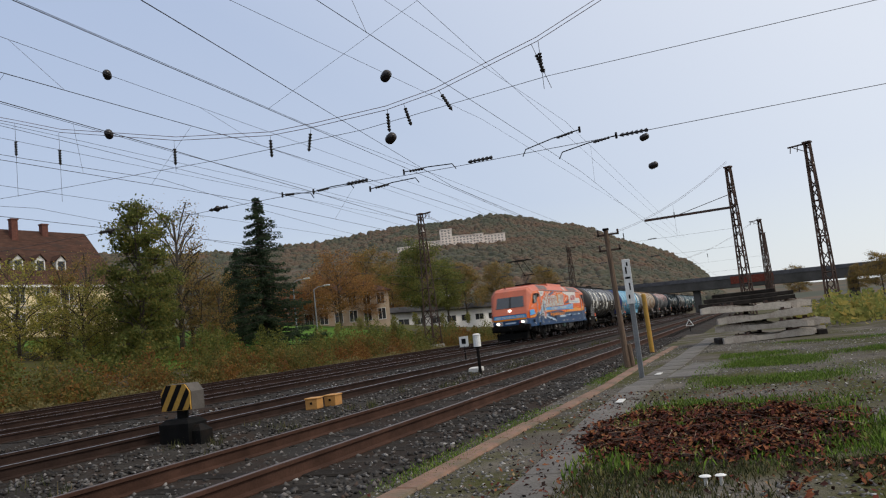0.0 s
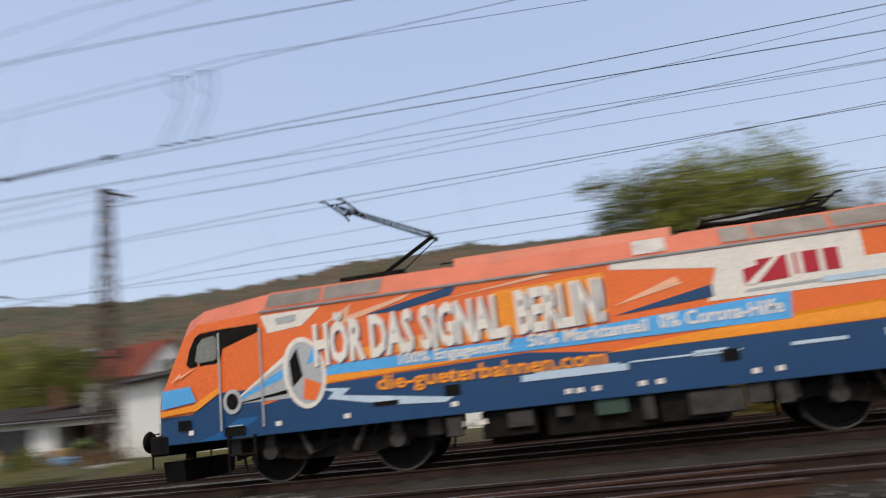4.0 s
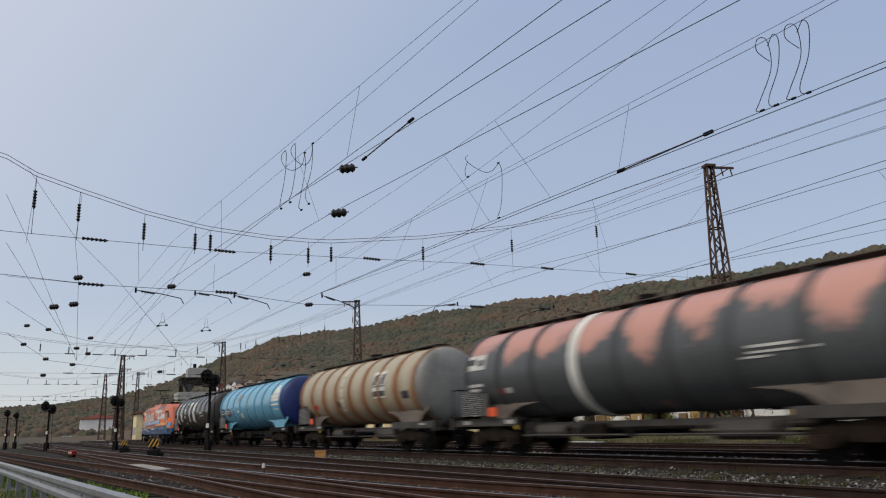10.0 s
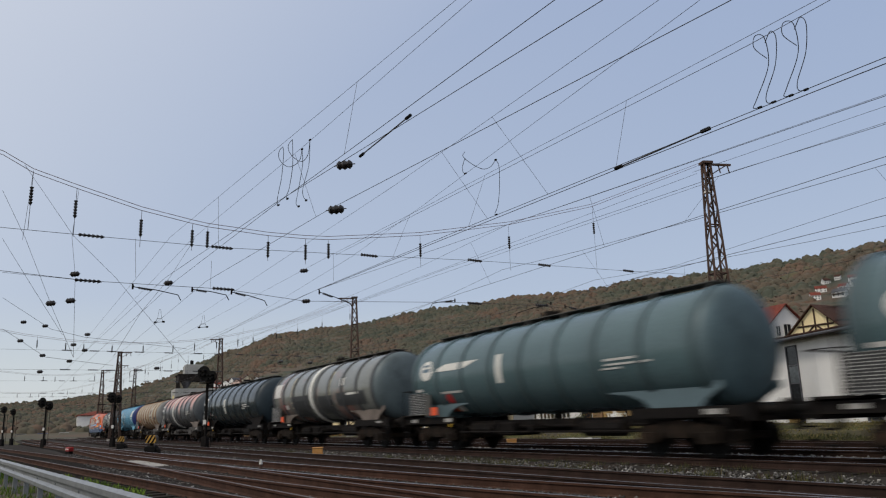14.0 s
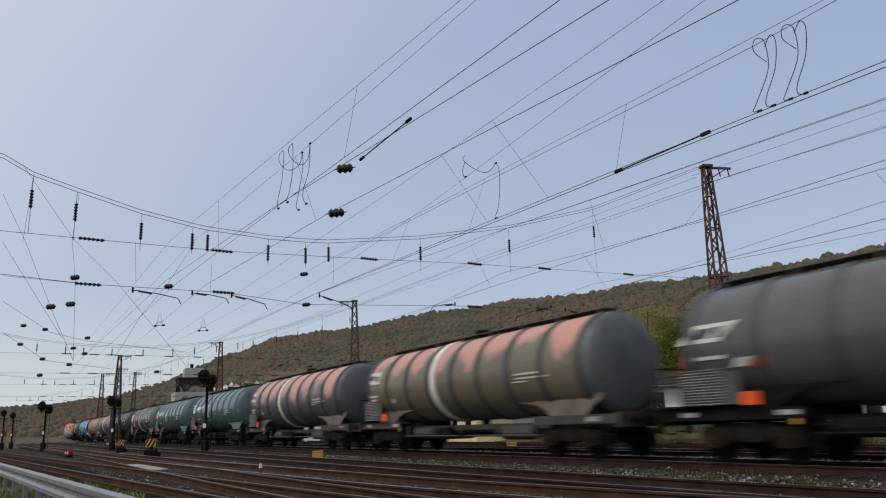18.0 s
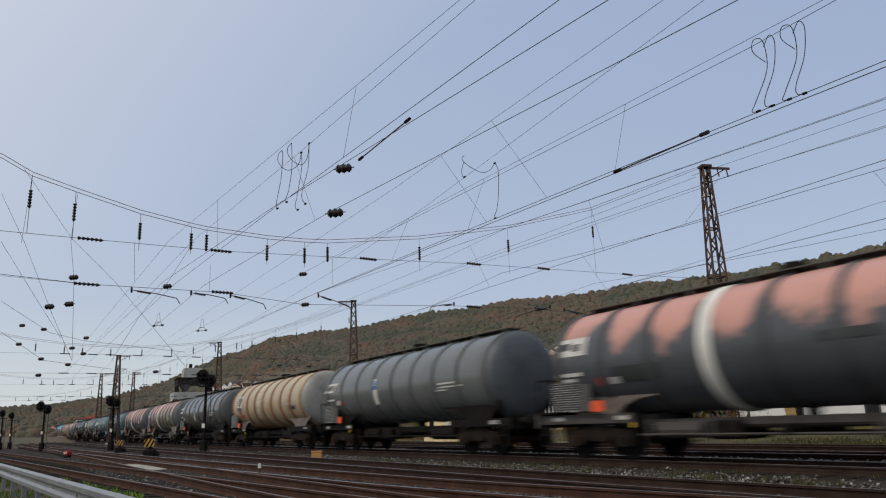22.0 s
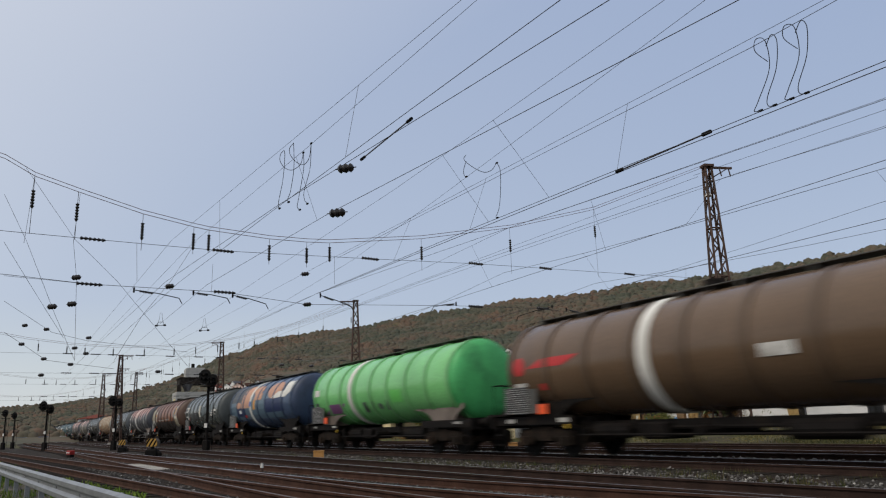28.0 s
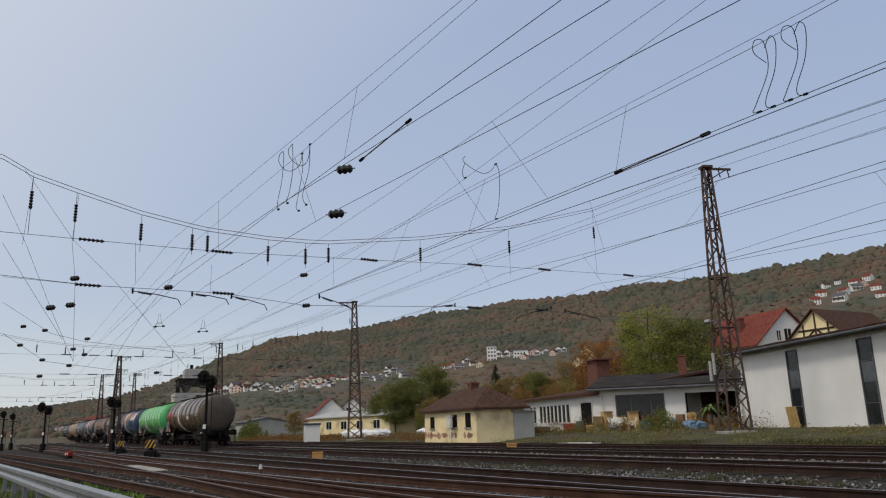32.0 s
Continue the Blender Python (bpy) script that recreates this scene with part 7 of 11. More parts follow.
CHAIR_W = mat("cream_plastic", (0.66, 0.63, 0.52), 0.45, 0, 0.08, 3, 30, 0.05)
for x, y, turn in ((-37.2, 40.9, 20), (-36.3, 41.3, -35), (-38.1, 41.4, 80), (-35.6, 40.4, 150)):
    garden_chair(x, y, turn, CHAIR_W, "cream plastic garden chair standing among the weeds")
for x, y, w in ((-44.9, 43.5, 0.7), (-44.1, 43.2, 0.6), (-43.3, 43.1, 0.8)):
    t = thing("red_crate", pose(x, y, 0.26, 0, 0, -20), "red crate standing against the workshop wall", "crate", "red crates by the workshop")
    part("body", Shape().box(-w / 2, -0.22, 0, w / 2, 0.22, 0.62, bevel=0.02), CLUT[1], t)
    part("rim", Shape().box(-w / 2 - 0.02, -0.24, 0.56, w / 2 + 0.02, 0.24, 0.64, bevel=0.01), CLUT[1], t)
    part("grip_slot", Shape().box(-0.09, -0.232, 0.42, 0.09, -0.222, 0.47), BLACK, t)
t = thing("planter", pose(-46.6, 42.3, 0.2, 0, 0, -20), "low dark planter box in the grass", "planter")
part("trough", Shape().box(-0.95, -0.3, 0, 0.95, 0.3, 0.5, bevel=0.03), SLATE, t)
part("soil", Shape().box(-0.88, -0.23, 0.48, 0.88, 0.23, 0.515), TIMBER, t)
# the weights that keep the overhead wires taut, hung beside the tall mast
t = thing("tension_weights", pose(-24.45, 34.6, 0), "two columns of pale concrete weights hung on ropes beside the mast", "weights")
for u, z0, n in ((0.0, 3.2, 10), (-0.2, 2.9, 9)):
    for k in range(n):
        part("weight", Shape().cyl((u, 0.3 * u, z0 + 0.115 * k), (u, 0.3 * u, z0 + 0.115 * k + 0.1), 0.085, 10), PLASTER_G, t)
    part("rope", Shape().cyl((u, 0.3 * u, z0), (u, 0.3 * u, 6.0), 0.012, 4), WIRE, t)
part("pulley", Shape().cyl((-0.22, -0.06, 6.0), (0.05, 0.02, 6.02), 0.13, 14), STEEL, t)
part("bracket", Shape().cyl((0, 0, 6.0), (0.4, 0.45, 6.1), 0.04, 6), STEEL, t)

# the white hall with tall dark windows
HALL = pose(-31.3, 47.2, 0.3, 0, 0, -27)
t = thing("white_hall", HALL, "white rendered hall with tall narrow dark windows", "hall")
HL = 30.4
part("wall", Shape().box(0, 0, -1.0, HL, 5.6, 4.95), PLASTER_W, t)
s = Shape()
s.add([(-0.6, -0.7, 4.86), (HL + 0.5, -0.7, 4.86), (HL + 0.5, 5.9, 5.75), (-0.6, 5.9, 5.75), (-0.6, -0.7, 5.1), (HL + 0.5, -0.7, 5.1), (HL + 0.5, 5.9, 6.15), (-0.6, 5.9, 6.15)], [(3, 2, 1, 0), (4, 5, 6, 7), (0, 1, 5, 4), (1, 2, 6, 5), (2, 3, 7, 6), (3, 0, 4, 7)])
part("roof", s, TILE_B, t)
for i in range(42):
    part("roof_tile", Shape().box(-0.6 + 0.74 * i, -0.76, 5.06, -0.6 + 0.74 * i + 0.7, -0.5, 5.15 + 0.012 * (i * 7 % 3), bevel=0.02), TILE_B, t)
part("gutter", Shape().cyl((-0.6, -0.8, 4.94), (HL + 0.5, -0.8, 4.94), 0.09, 8), SLATE, t)
part("fascia", Shape().box(-0.5, -0.06, 4.72, HL, -0.004, 4.86), DIRTYWHITE, t)
for i in range(5):
    u = 5.7 + 6.6 * i
    if u > HL - 1.3:
        break
    w = part("window", Shape().box(u, -0.012, 0.12, u + 1.02, 0.03, 4.55), PANE, t)
    f = Shape().box(u - 0.07, -0.07, 0.1, u, 0, 4.62).box(u + 1.02, -0.07, 0.1, u + 1.09, 0, 4.62).box(u, -0.07, 4.55, u + 1.02, 0, 4.62).box(u, -0.09, 0.04, u + 1.02, 0, 0.12)
    for j in range(3):
        f.box(u, -0.03, 1.2 + 1.1 * j, u + 1.02, -0.014, 1.24 + 1.1 * j)
    part("window_frame", f, SLATE, w)
    part("light_pane", Shape().box(u + 0.05, -0.02, 2.35, u + 0.97, -0.013, 3.35), mat("milky_pane", (0.075, 0.085, 0.09), 0.2, 0, 0.25, 2.5, 12, 0, spec=0.5), w, "dusty grey pane")
part("back_wall", Shape().box(0, 5.6, -1, HL, 5.8, 5.7), PLASTER_W, t)
pl = thing("wooden_pallet", HALL @ pose(5.75, -0.42, -0.02, 8, 0, 0), "weathered wooden pallet leaning against the white hall", "pallet")
for j in range(7):
    part("slat", Shape().box(0.155 * j, -0.02, 0.0, 0.155 * j + 0.11, 0.02, 1.25, bevel=0.008), CLUT[4], pl)
part("bearer", Shape().box(0, 0.02, 0.1, 1.04, 0.1, 0.2).box(0, 0.02, 0.95, 1.04, 0.1, 1.05), CLUT[3], pl)
# no real door: a dark panel that gives the end wall its shade
part("end_door", Shape().box(HL - 0.02, 0.3, 0, HL + 0.04, 4.6, 4.2), SLATE, t)

house(-44.9, 71.2, 5.0, 73, 8.0, 9.5, 3.4, 3.6, PLASTER_W, TILE_R, "white house with a steep red tiled roof", "gable_y", windows=((2.6, 3.7, 0.5, 1.0), (3.6, 3.7, 0.9, 1.2), (1.2, 0.8, 1.1, 1.3), (5.2, 0.8, 1.1, 1.3)), chimneys=[(2.0, 4.6, 6.6)], deep=6)
tb = house(-41.4, 70.6, 4.6, -6, 6.8, 9, 3.2, 3.0, PLASTER_Y, TILE_B, "cream half-timbered house with a dark red gable roof", "gable_y", windows=((1.6, 1, 1.0, 1.2), (4.2, 1, 1.0, 1.2)), deep=6)
for a, b in (((0.2, 3.2), (6.6, 3.2)), ((1.5, 4.3), (5.3, 4.3)), ((2.1, 3.2), (2.1, 4.9)), ((3.4, 3.2), (3.4, 5.9)), ((4.7, 3.2), (4.7, 4.9)), ((2.1, 3.3), (3.3, 4.3)), ((4.7, 3.3), (3.5, 4.3))):
    part("beam", Shape().cyl((a[0], -0.05, a[1]), (b[0], -0.05, b[1]), 0.09, 4), TIMBER, tb)
house(-60.0, 84.0, 5.6, 10, 9, 8, 3.6, 3.4, PLASTER_W, TILE_R, "white house with a red tiled roof", "gable_x", windows=((2, 1, 1, 1.3), (6, 1, 1, 1.3)), deep=6)
house(-122.0, 121.0, 8.6, 48, 6.2, 8, 5.2, 4.2, PLASTER_Y, TILE_B, "pale half-timbered house standing behind autumn trees", "gable_y", windows=[(0.7 + 1.7 * i, v, 0.9, 1.2) for i in range(3) for v in (0.9, 3.2)] + [(2.6, 5.6, 0.9, 1.2)], deep=10)

# the works with its silo, and other buildings beyond the yard
t = thing("silo_works", pose(-150.2, 41.2, 0, 0, 0, -10) @ Matrix.Scale(0.9, 4), "pale grey works with a dark silo top", "works")
part("block", Shape().box(0, 0, -3, 8.2, 9, 9.3), PLASTER_G, t)
part("silo", Shape().box(0.35, 0.8, 11.0, 6.8, 8, 12.3).box(0.2, 0.6, 12.15, 6.95, 8.2, 12.35), TILE_D, t)
part("head_house", Shape().box(1.6, 2, 12.35, 5.4, 6, 14.2).box(1.75, 2.2, 14.2, 5.25, 5.8, 14.45), PLASTER_G, t)
part("roof_frame", Shape().box(2.5, 3.5, 14.45, 2.6, 3.6, 15.5).box(4.0, 3.5, 14.45, 4.1, 3.6, 15.3).box(1.9, 3.5, 15.1, 4.6, 3.6, 15.2).cyl((3.2, 3.6, 14.45), (3.2, 3.6, 15.4), 0.35, 8), DARKMETAL, t)
for i in range(4):
    x = 0.55 + 2.0 * i
    part("silo_leg", Shape().box(x - 0.14, 0.85, 9.3, x + 0.14, 1.1, 11.0), TILE_D, t)
    part("silo_leg", Shape().box(x - 0.14, 7.5, 9.3, x + 0.14, 7.8, 11.0), TILE_D, t)
for i in range(3):
    x = 1.55 + 2.0 * i
    part("hopper", Shape().cyl((x, 2.6, 9.6), (x, 2.6, 11.0), 0.25, 10, 0.95), SLATE, t)
    part("silo_brace", Shape().cyl((x - 1, 0.95, 9.35), (x, 0.95, 10.95), 0.07, 5).cyl((x + 1, 0.95, 9.35), (x, 0.95, 10.95), 0.07, 5), TILE_D, t)
part("sign", Shape().box(3.6, -0.06, 7.2, 6.9, 0, 8.0), paint("sign_cream", (0.6, 0.5, 0.2)), t)
part("lean_to", Shape().extrude([(8.2, -3), (14, -3), (14, 2.4), (8.2, 4.6)], 0, 7, lambda u, v, w: (u, w, v)), SLATE, t)
house(-170, 38.5, -0.3, -8, 7.5, 8, 5.4, 1.6, PLASTER_Y, TILE_B, "yellow station building with a flat hipped roof", "hip", windows=[(0.8 + 1.8 * i, 1.2, 0.9, 1.5) for i in range(4)], deep=4)
house(-229, 38, 0.2, -8, 10, 9, 5.2, 1.2, PLASTER_W, TILE_R, "long white building with rows of windows", "hip", windows=[(0.5 + 1.6 * i, v, 0.8, 1.2) for i in range(6) for v in (0.8, 3.2)], deep=4)
house(-104.0, 48.4, 0.1, 2, 22.0, 9, 2.5, 0.9, PLASTER_Y, PLASTER_G, "long low yellow-grey storage hall", "gable_x", windows=[(1.5 + 4.2 * i, 0.9, 1.5, 1.0) for i in range(5)], deep=4, name="storage_hall", category="hall")
house(-148, 68, 0.4, -20, 10, 9, 2.6, 4.0, PLASTER_W, TILE_R, "house with a red roof and pale gable", "gable_x", windows=((1.5, 0.8, 1, 1.3), (6.5, 0.8, 1, 1.3)), deep=4)
house(-141, 71, 0.6, 62, 8, 9, 3.0, 3.6, PLASTER_W, TILE_B, "cream gabled house with a dark roof", "gable_y", windows=((2.8, 3.4, 1, 1.2),), deep=5)
house(-128, 46.2, 0.3, -6, 7.0, 7, 2.2, 0.7, PLASTER_G, SLATE, "low grey shed with a slate-blue roof", "gable_x", deep=4, name="shed", category="shed")
t = thing("transformer_box", pose(-66.0, 30.3, -0.2, 0, 0, -20), "white trackside cabinet with a flat grey cap", "cabinet")
part("body", Shape().box(0, 0, -0.6, 1.9, 1.3, 1.65, bevel=0.02), PLASTER_W, t)
part("cap", Shape().box(-0.1, -0.1, 1.65, 2.0, 1.4, 1.8, bevel=0.03), SLATE, t)
part("door", Shape().box(1.1, -0.02, 0.05, 1.8, 0.01, 1.5), DIRTYWHITE, t)
for x, y, n, turn in ((-71, 37.5, 9, 10), (-62, 41.0, 11, 8)):
    t = thing("foil_covered_stack", pose(x, y, -0.1, 0, 0, turn), "long low stack under glossy white plastic foil", "stack")
    s = Shape()
    for i in range(n):
        clump(s, i * 0.75, 0, 0.5, 0.7, 0.75, 0.12)
    part("foil", s, FOIL, t)

# ---- houses up the slope ----
HOUSE_W = mat("bright_white_render", (0.74, 0.73, 0.71), 0.85, 0, 0.08, 0.5, 20, 0.1)
HOUSE_C = mat("cream_house_render", (0.66, 0.58, 0.42), 0.85, 0, 0.08, 0.5, 20, 0.1)
HOUSE_P = mat("pinkish_house_render", (0.62, 0.46, 0.4), 0.85, 0, 0.08, 0.5, 20, 0.1)
WALLS = [HOUSE_W, HOUSE_W, HOUSE_C, HOUSE_W, HOUSE_P, HOUSE_W, HOUSE_W, HOUSE_W]
ROOFS = [TILE_D, TILE_B, TILE_B, SLATE, TILE_B, TILE_R, TILE_D, TILE_R]
PROTO = []
for i in range(8):
    w, d = rng.uniform(8, 12.5), rng.uniform(7, 9)
    t = house(0, -4000 - 40 * i, -60, 0, w, d, rng.uniform(4.2, 5.4), rng.uniform(2.6, 4.0), WALLS[i], ROOFS[i], "pale village house with a pitched tiled roof on the slope", "gable_x" if i % 2 else "gable_y",
              chimneys=[(w * 0.6, d * 0.5, 9.4)], group="village houses on the slope", deep=5)
    for k in range(3):
        for v in (0.9, 3.2):
            window(t, 1.1 + (w - 3.4) * k / 2, v, 1.2, 1.3, frame=False)
    if i % 3 == 0:
        part("balcony", Shape().box(0.6, -1.3, 2.5, w - 0.6, 0, 2.62).box(0.6, -1.3, 2.62, w - 0.6, -1.22, 3.5), TIMBER, t)
    PROTO.append(t)
for used, (a, r, k) in enumerate(SITES):
    right_side = 108 < a < 121
    p = PROTO[used] if used < 8 else PROTO[rng.choice((1, 3, 4, 5, 5, 7, 7) if right_side else (0, 1, 2, 3, 4, 5, 6, 6, 0))]
    m = pose(r * math.cos(radians(a)), r * math.sin(radians(a)), hill_z(a, r) + 1.6 * k, 0, 0, a - 90 + rng.uniform(-40, 40)) @ Matrix.Scale(k * rng.uniform(0.85, 1.15), 4)
    if used < 8:
        p.matrix_basis = m
    else:
        copy_thing(p, m)
# two tall white blocks among the houses
for a, e, w, h in ((141.6, 4.5, 4.2, 7.4), (139.6, 4.55, 6.5, 4.6)):
    r = 300.0
    while r < 560 and (hill_z(a, r) - 1) / r < math.tan(radians(e)):
        r += 4
    house(r * math.cos(radians(a)), r * math.sin(radians(a)), hill_z(a, r), a - 90, w, 4, h, 1.0, HOUSE_W, SLATE, "tall white block of flats on the slope", "flat", windows=[(0.5 + 1.3 * i, v, 0.7, 0.8) for i in range(int(w / 1.4)) for v in (1.0, 2.6, 4.2, 5.8) if v < h - 1], deep=6)

# a mown bank behind the scrub
LAWN = mat("mown_lawn", (0.085, 0.165, 0.03), 0.95, 0, 0.25, 0.5, 12, 0.4, spec=0.05)
lw = Shape()
for i in range(17):
    x = 34 + 2.6 * i
    lw.v += [(x, line_y(x) + o, ground_z(x, line_y(x) + o) + 0.03) for o in (17, 20, 24, 28, 33)]
lw.f = [(i * 5 + j, (i + 1) * 5 + j, (i + 1) * 5 + j + 1, i * 5 + j + 1) for i in range(16) for j in range(4)]
lw.k = [0] * len(lw.f)
tagged(part("lawn", lw, LAWN), "mown green grass bank behind the scrub", "lawn", kind="structure")

# ---- buildings seen on the other side of the line ----
t = house(37.0, 62.5, 4.8, -10.4, 20.6, 11, 5.1, 5.8, PLASTER_Y, TILE_B, "large yellow house with a long brown tiled roof and small dormers", "gable_x", name="large_house",
          windows=[(1.0 + 2.3 * i, v, 1.2, 1.6) for i in range(7) for v in (0.7, 3.2)], chimneys=[(13.1, 4.6, 11.9), (16.4, 5.2, 11.7)], deep=6, mull=2)
for i in range(5):
    u = 7.0 + 2.05 * i
    dm = part("dormer", Shape().extrude([(u, 6.2), (u + 0.95, 6.2), (u + 0.95, 7.35), (u + 0.475, 7.85), (u, 7.35)], 1.15, 2.9, lambda a, b, c: (a, c, b)), FRAME_W, t)
    part("dormer_pane", Shape().box(u + 0.16, 1.1, 6.4, u + 0.79, 1.16, 7.3), PANE, dm)
    part("dormer_roof", Shape().extrude([(u - 0.12, 7.28), (u + 0.475, 7.9), (u + 1.07, 7.28), (u + 1.07, 7.38), (u + 0.475, 8.0), (u - 0.12, 7.38)], 1.0, 3.1, lambda a, b, c: (a, c, b)), TILE_B, dm)
part("eaves_board", Shape().box(-0.3, -0.42, 4.62, 20.9, -0.36, 4.84), FRAME_W, t)
part("sill_course", Shape().box(0, -0.05, 2.75, 20.6, 0, 2.95), PLASTER_G, t)
house(76.8, 50.6, 3.5, -45, 11.7, 8, 4.0, 2.4, PLASTER_B, TILE_B, "beige house with tall windows under a brown hipped roof", "hip", windows=[(0.9 + 1.85 * i, v, 0.95, 1.35) for i in range(6) for v in (0.4, 2.35)], chimneys=[(4.0, 4.0, 7.0)], deep=5)
t = thing("long_hall", pose(98, 52, 2.2, 0, 0, -16), "long white hall with a dark flat roof", "hall")
part("wall", Shape().box(0, 0, -4, 38, 12, 2.9), PLASTER_W, t)
part("roof", Shape().box(-0.6, -0.8, 2.9, 38.6, 12.6, 3.75, bevel=0.05), SLATE, t)
part("drip_edge", Shape().box(-0.62, -0.86, 2.84, 38.62, -0.8, 3.0), DARKMETAL, t)
for i in range(9):
    window(t, 2 + 4 * i, 0.9, 2.4, 1.0)
house(121, 59.8, 3.6, -66, 10.5, 9, 5.4, 0.3, PLASTER_W, SLATE, "white flat-roofed office block", "flat", windows=[(0.6 + 1.65 * i, v, 1.2, 1.2) for i in range(6) for v in (0.8, 2.9)], deep=5)
# the long pale building high on the wooded hill
a, e = 20.6, 6.55
r = 300.0
while r < 590 and (hill_z(a, r) - 1) / r < math.tan(radians(e)):
    r += 4
HOSP = mat("pale_pink_render", (0.84, 0.74, 0.66), 0.85, 0, 0.08, 0.5, 20, 0.1)
HOSP_W = mat("shaded_window", (0.3, 0.27, 0.25), 0.3, 0, 0.1, 1, 5, 0)
def rise(e):
    return r * math.tan(radians(e))


t = thing("hillside_hospital", pose(r * math.cos(radians(25.4)), r * math.sin(radians(25.4)), 1 + rise(6.65), 0, 0, -66), "long pale building with a taller block high on the wooded hill", "building")
Lw = r * radians(8.4)
for x0, x1, e, y0 in ((0, Lw * 0.16, 7.0, 1.5), (Lw * 0.16, Lw * 0.405, 7.2, 0.0), (Lw * 0.405, Lw * 0.51, 7.98, -1.5), (Lw * 0.51, Lw * 0.8, 7.42, 0.0), (Lw * 0.8, Lw, 7.28, 1.0)):
    h = rise(e) - rise(6.65)
    wing = part("wing", Shape().box(x0, y0, -14, x1, 12, h).box(x0 - 0.2, y0 - 0.25, h, x1 + 0.2, 12.3, h + 0.3), HOSP, t)
    for i in range(int((x1 - x0) / 2.2)):
        for v in range(int((h + 1.0) / 1.7)):
            part("window", Shape().box(x0 + 0.6 + 2.2 * i, y0 - 0.04, h - 1.5 - 1.7 * v, x0 + 1.7 + 2.2 * i, y0 + 0.02, h - 0.6 - 1.7 * v), HOSP_W, wing)
# the road bridge across the line
BRIDGE = mat("dark_weathered_concrete", (0.075, 0.072, 0.068), 0.9, 0, 0.25, 0.4, 8, 0.2, stain=(0.045, 0.042, 0.038), amount=0.4)
t = thing("road_bridge", pose(152, 19, 0, 0, 0, 0), "long dark concrete road bridge over the tracks", "bridge")
part("deck", Shape().add([(0, 6, 4.6), (6, 6, 4.6), (6, -60, 2.6), (0, -60, 2.6), (0, 6, 6.2), (6, 6, 6.2), (6, -60, 4.4), (0, -60, 4.4)], [(3, 2, 1, 0), (4, 5, 6, 7), (0, 1, 5, 4), (1, 2, 6, 5), (2, 3, 7, 6), (3, 0, 4, 7)]), BRIDGE, t)
part("parapet", Shape().add([(-0.1, 6, 6.2), (0.1, 6, 6.2), (0.1, -60, 4.4), (-0.1, -60, 4.4), (-0.1, 6, 6.9), (0.1, 6, 6.9), (0.1, -60, 5.1), (-0.1, -60, 5.1)], [(3, 2, 1, 0), (4, 5, 6, 7), (0, 1, 5, 4), (1, 2, 6, 5), (2, 3, 7, 6), (3, 0, 4, 7)]), SLATE, t)
part("banner", Shape().add([(-0.14, -15.5, 4.6), (-0.14, -23, 4.4), (-0.14, -23, 5.8), (-0.14, -15.5, 6.0)], [(0, 1, 2, 3)]), TILE_R, t)
for y in (5, -9, -22, -36, -50):
    part("pier", Shape().box(1, y - 0.6, -2, 5, y + 0.6, 4.8 + (y - 6) * 0.03), BRIDGE, t)


# ---- trees, scrub and grass ----
BARK = mat("grey_brown_bark", (0.075, 0.06, 0.045), 0.95, 0, 0.3, 4, 30, 0.4)
LEAF = {"green": leafy("green_leaves", [(0.0, (0.058, 0.072, 0.027)), (0.4, (0.118, 0.14, 0.038)), (0.7, (0.195, 0.195, 0.05)), (1.0, (0.29, 0.21, 0.06))]),
        "olive": leafy("olive_leaves", [(0.0, (0.101, 0.121, 0.043)), (0.4, (0.203, 0.223, 0.060)), (0.7, (0.305, 0.264, 0.073)), (1.0, (0.406, 0.283, 0.082))]),
        "brown": leafy("autumn_leaves", [(0.0, (0.097, 0.089, 0.041)), (0.35, (0.194, 0.162, 0.055)), (0.65, (0.292, 0.194, 0.065)), (0.85, (0.356, 0.179, 0.059)), (1.0, (0.244, 0.227, 0.065))]),
        "fir": leafy("fir_needles", [(0.0, (0.025, 0.040, 0.025)), (0.6, (0.047, 0.072, 0.040)), (1.0, (0.081, 0.108, 0.050))]),
        "scrub": leafy("scrub_leaves", [(0.0, (0.05, 0.056, 0.02)), (0.3, (0.105, 0.105, 0.032)), (0.55, (0.18, 0.14, 0.045)), (0.75, (0.26, 0.14, 0.045)), (1.0, (0.21, 0.22, 0.05))]),
        "red": leafy("red_leaves", [(0.0, (0.145, 0.065, 0.032)), (0.6, (0.324, 0.130, 0.049)), (1.0, (0.356, 0.211, 0.056))])}


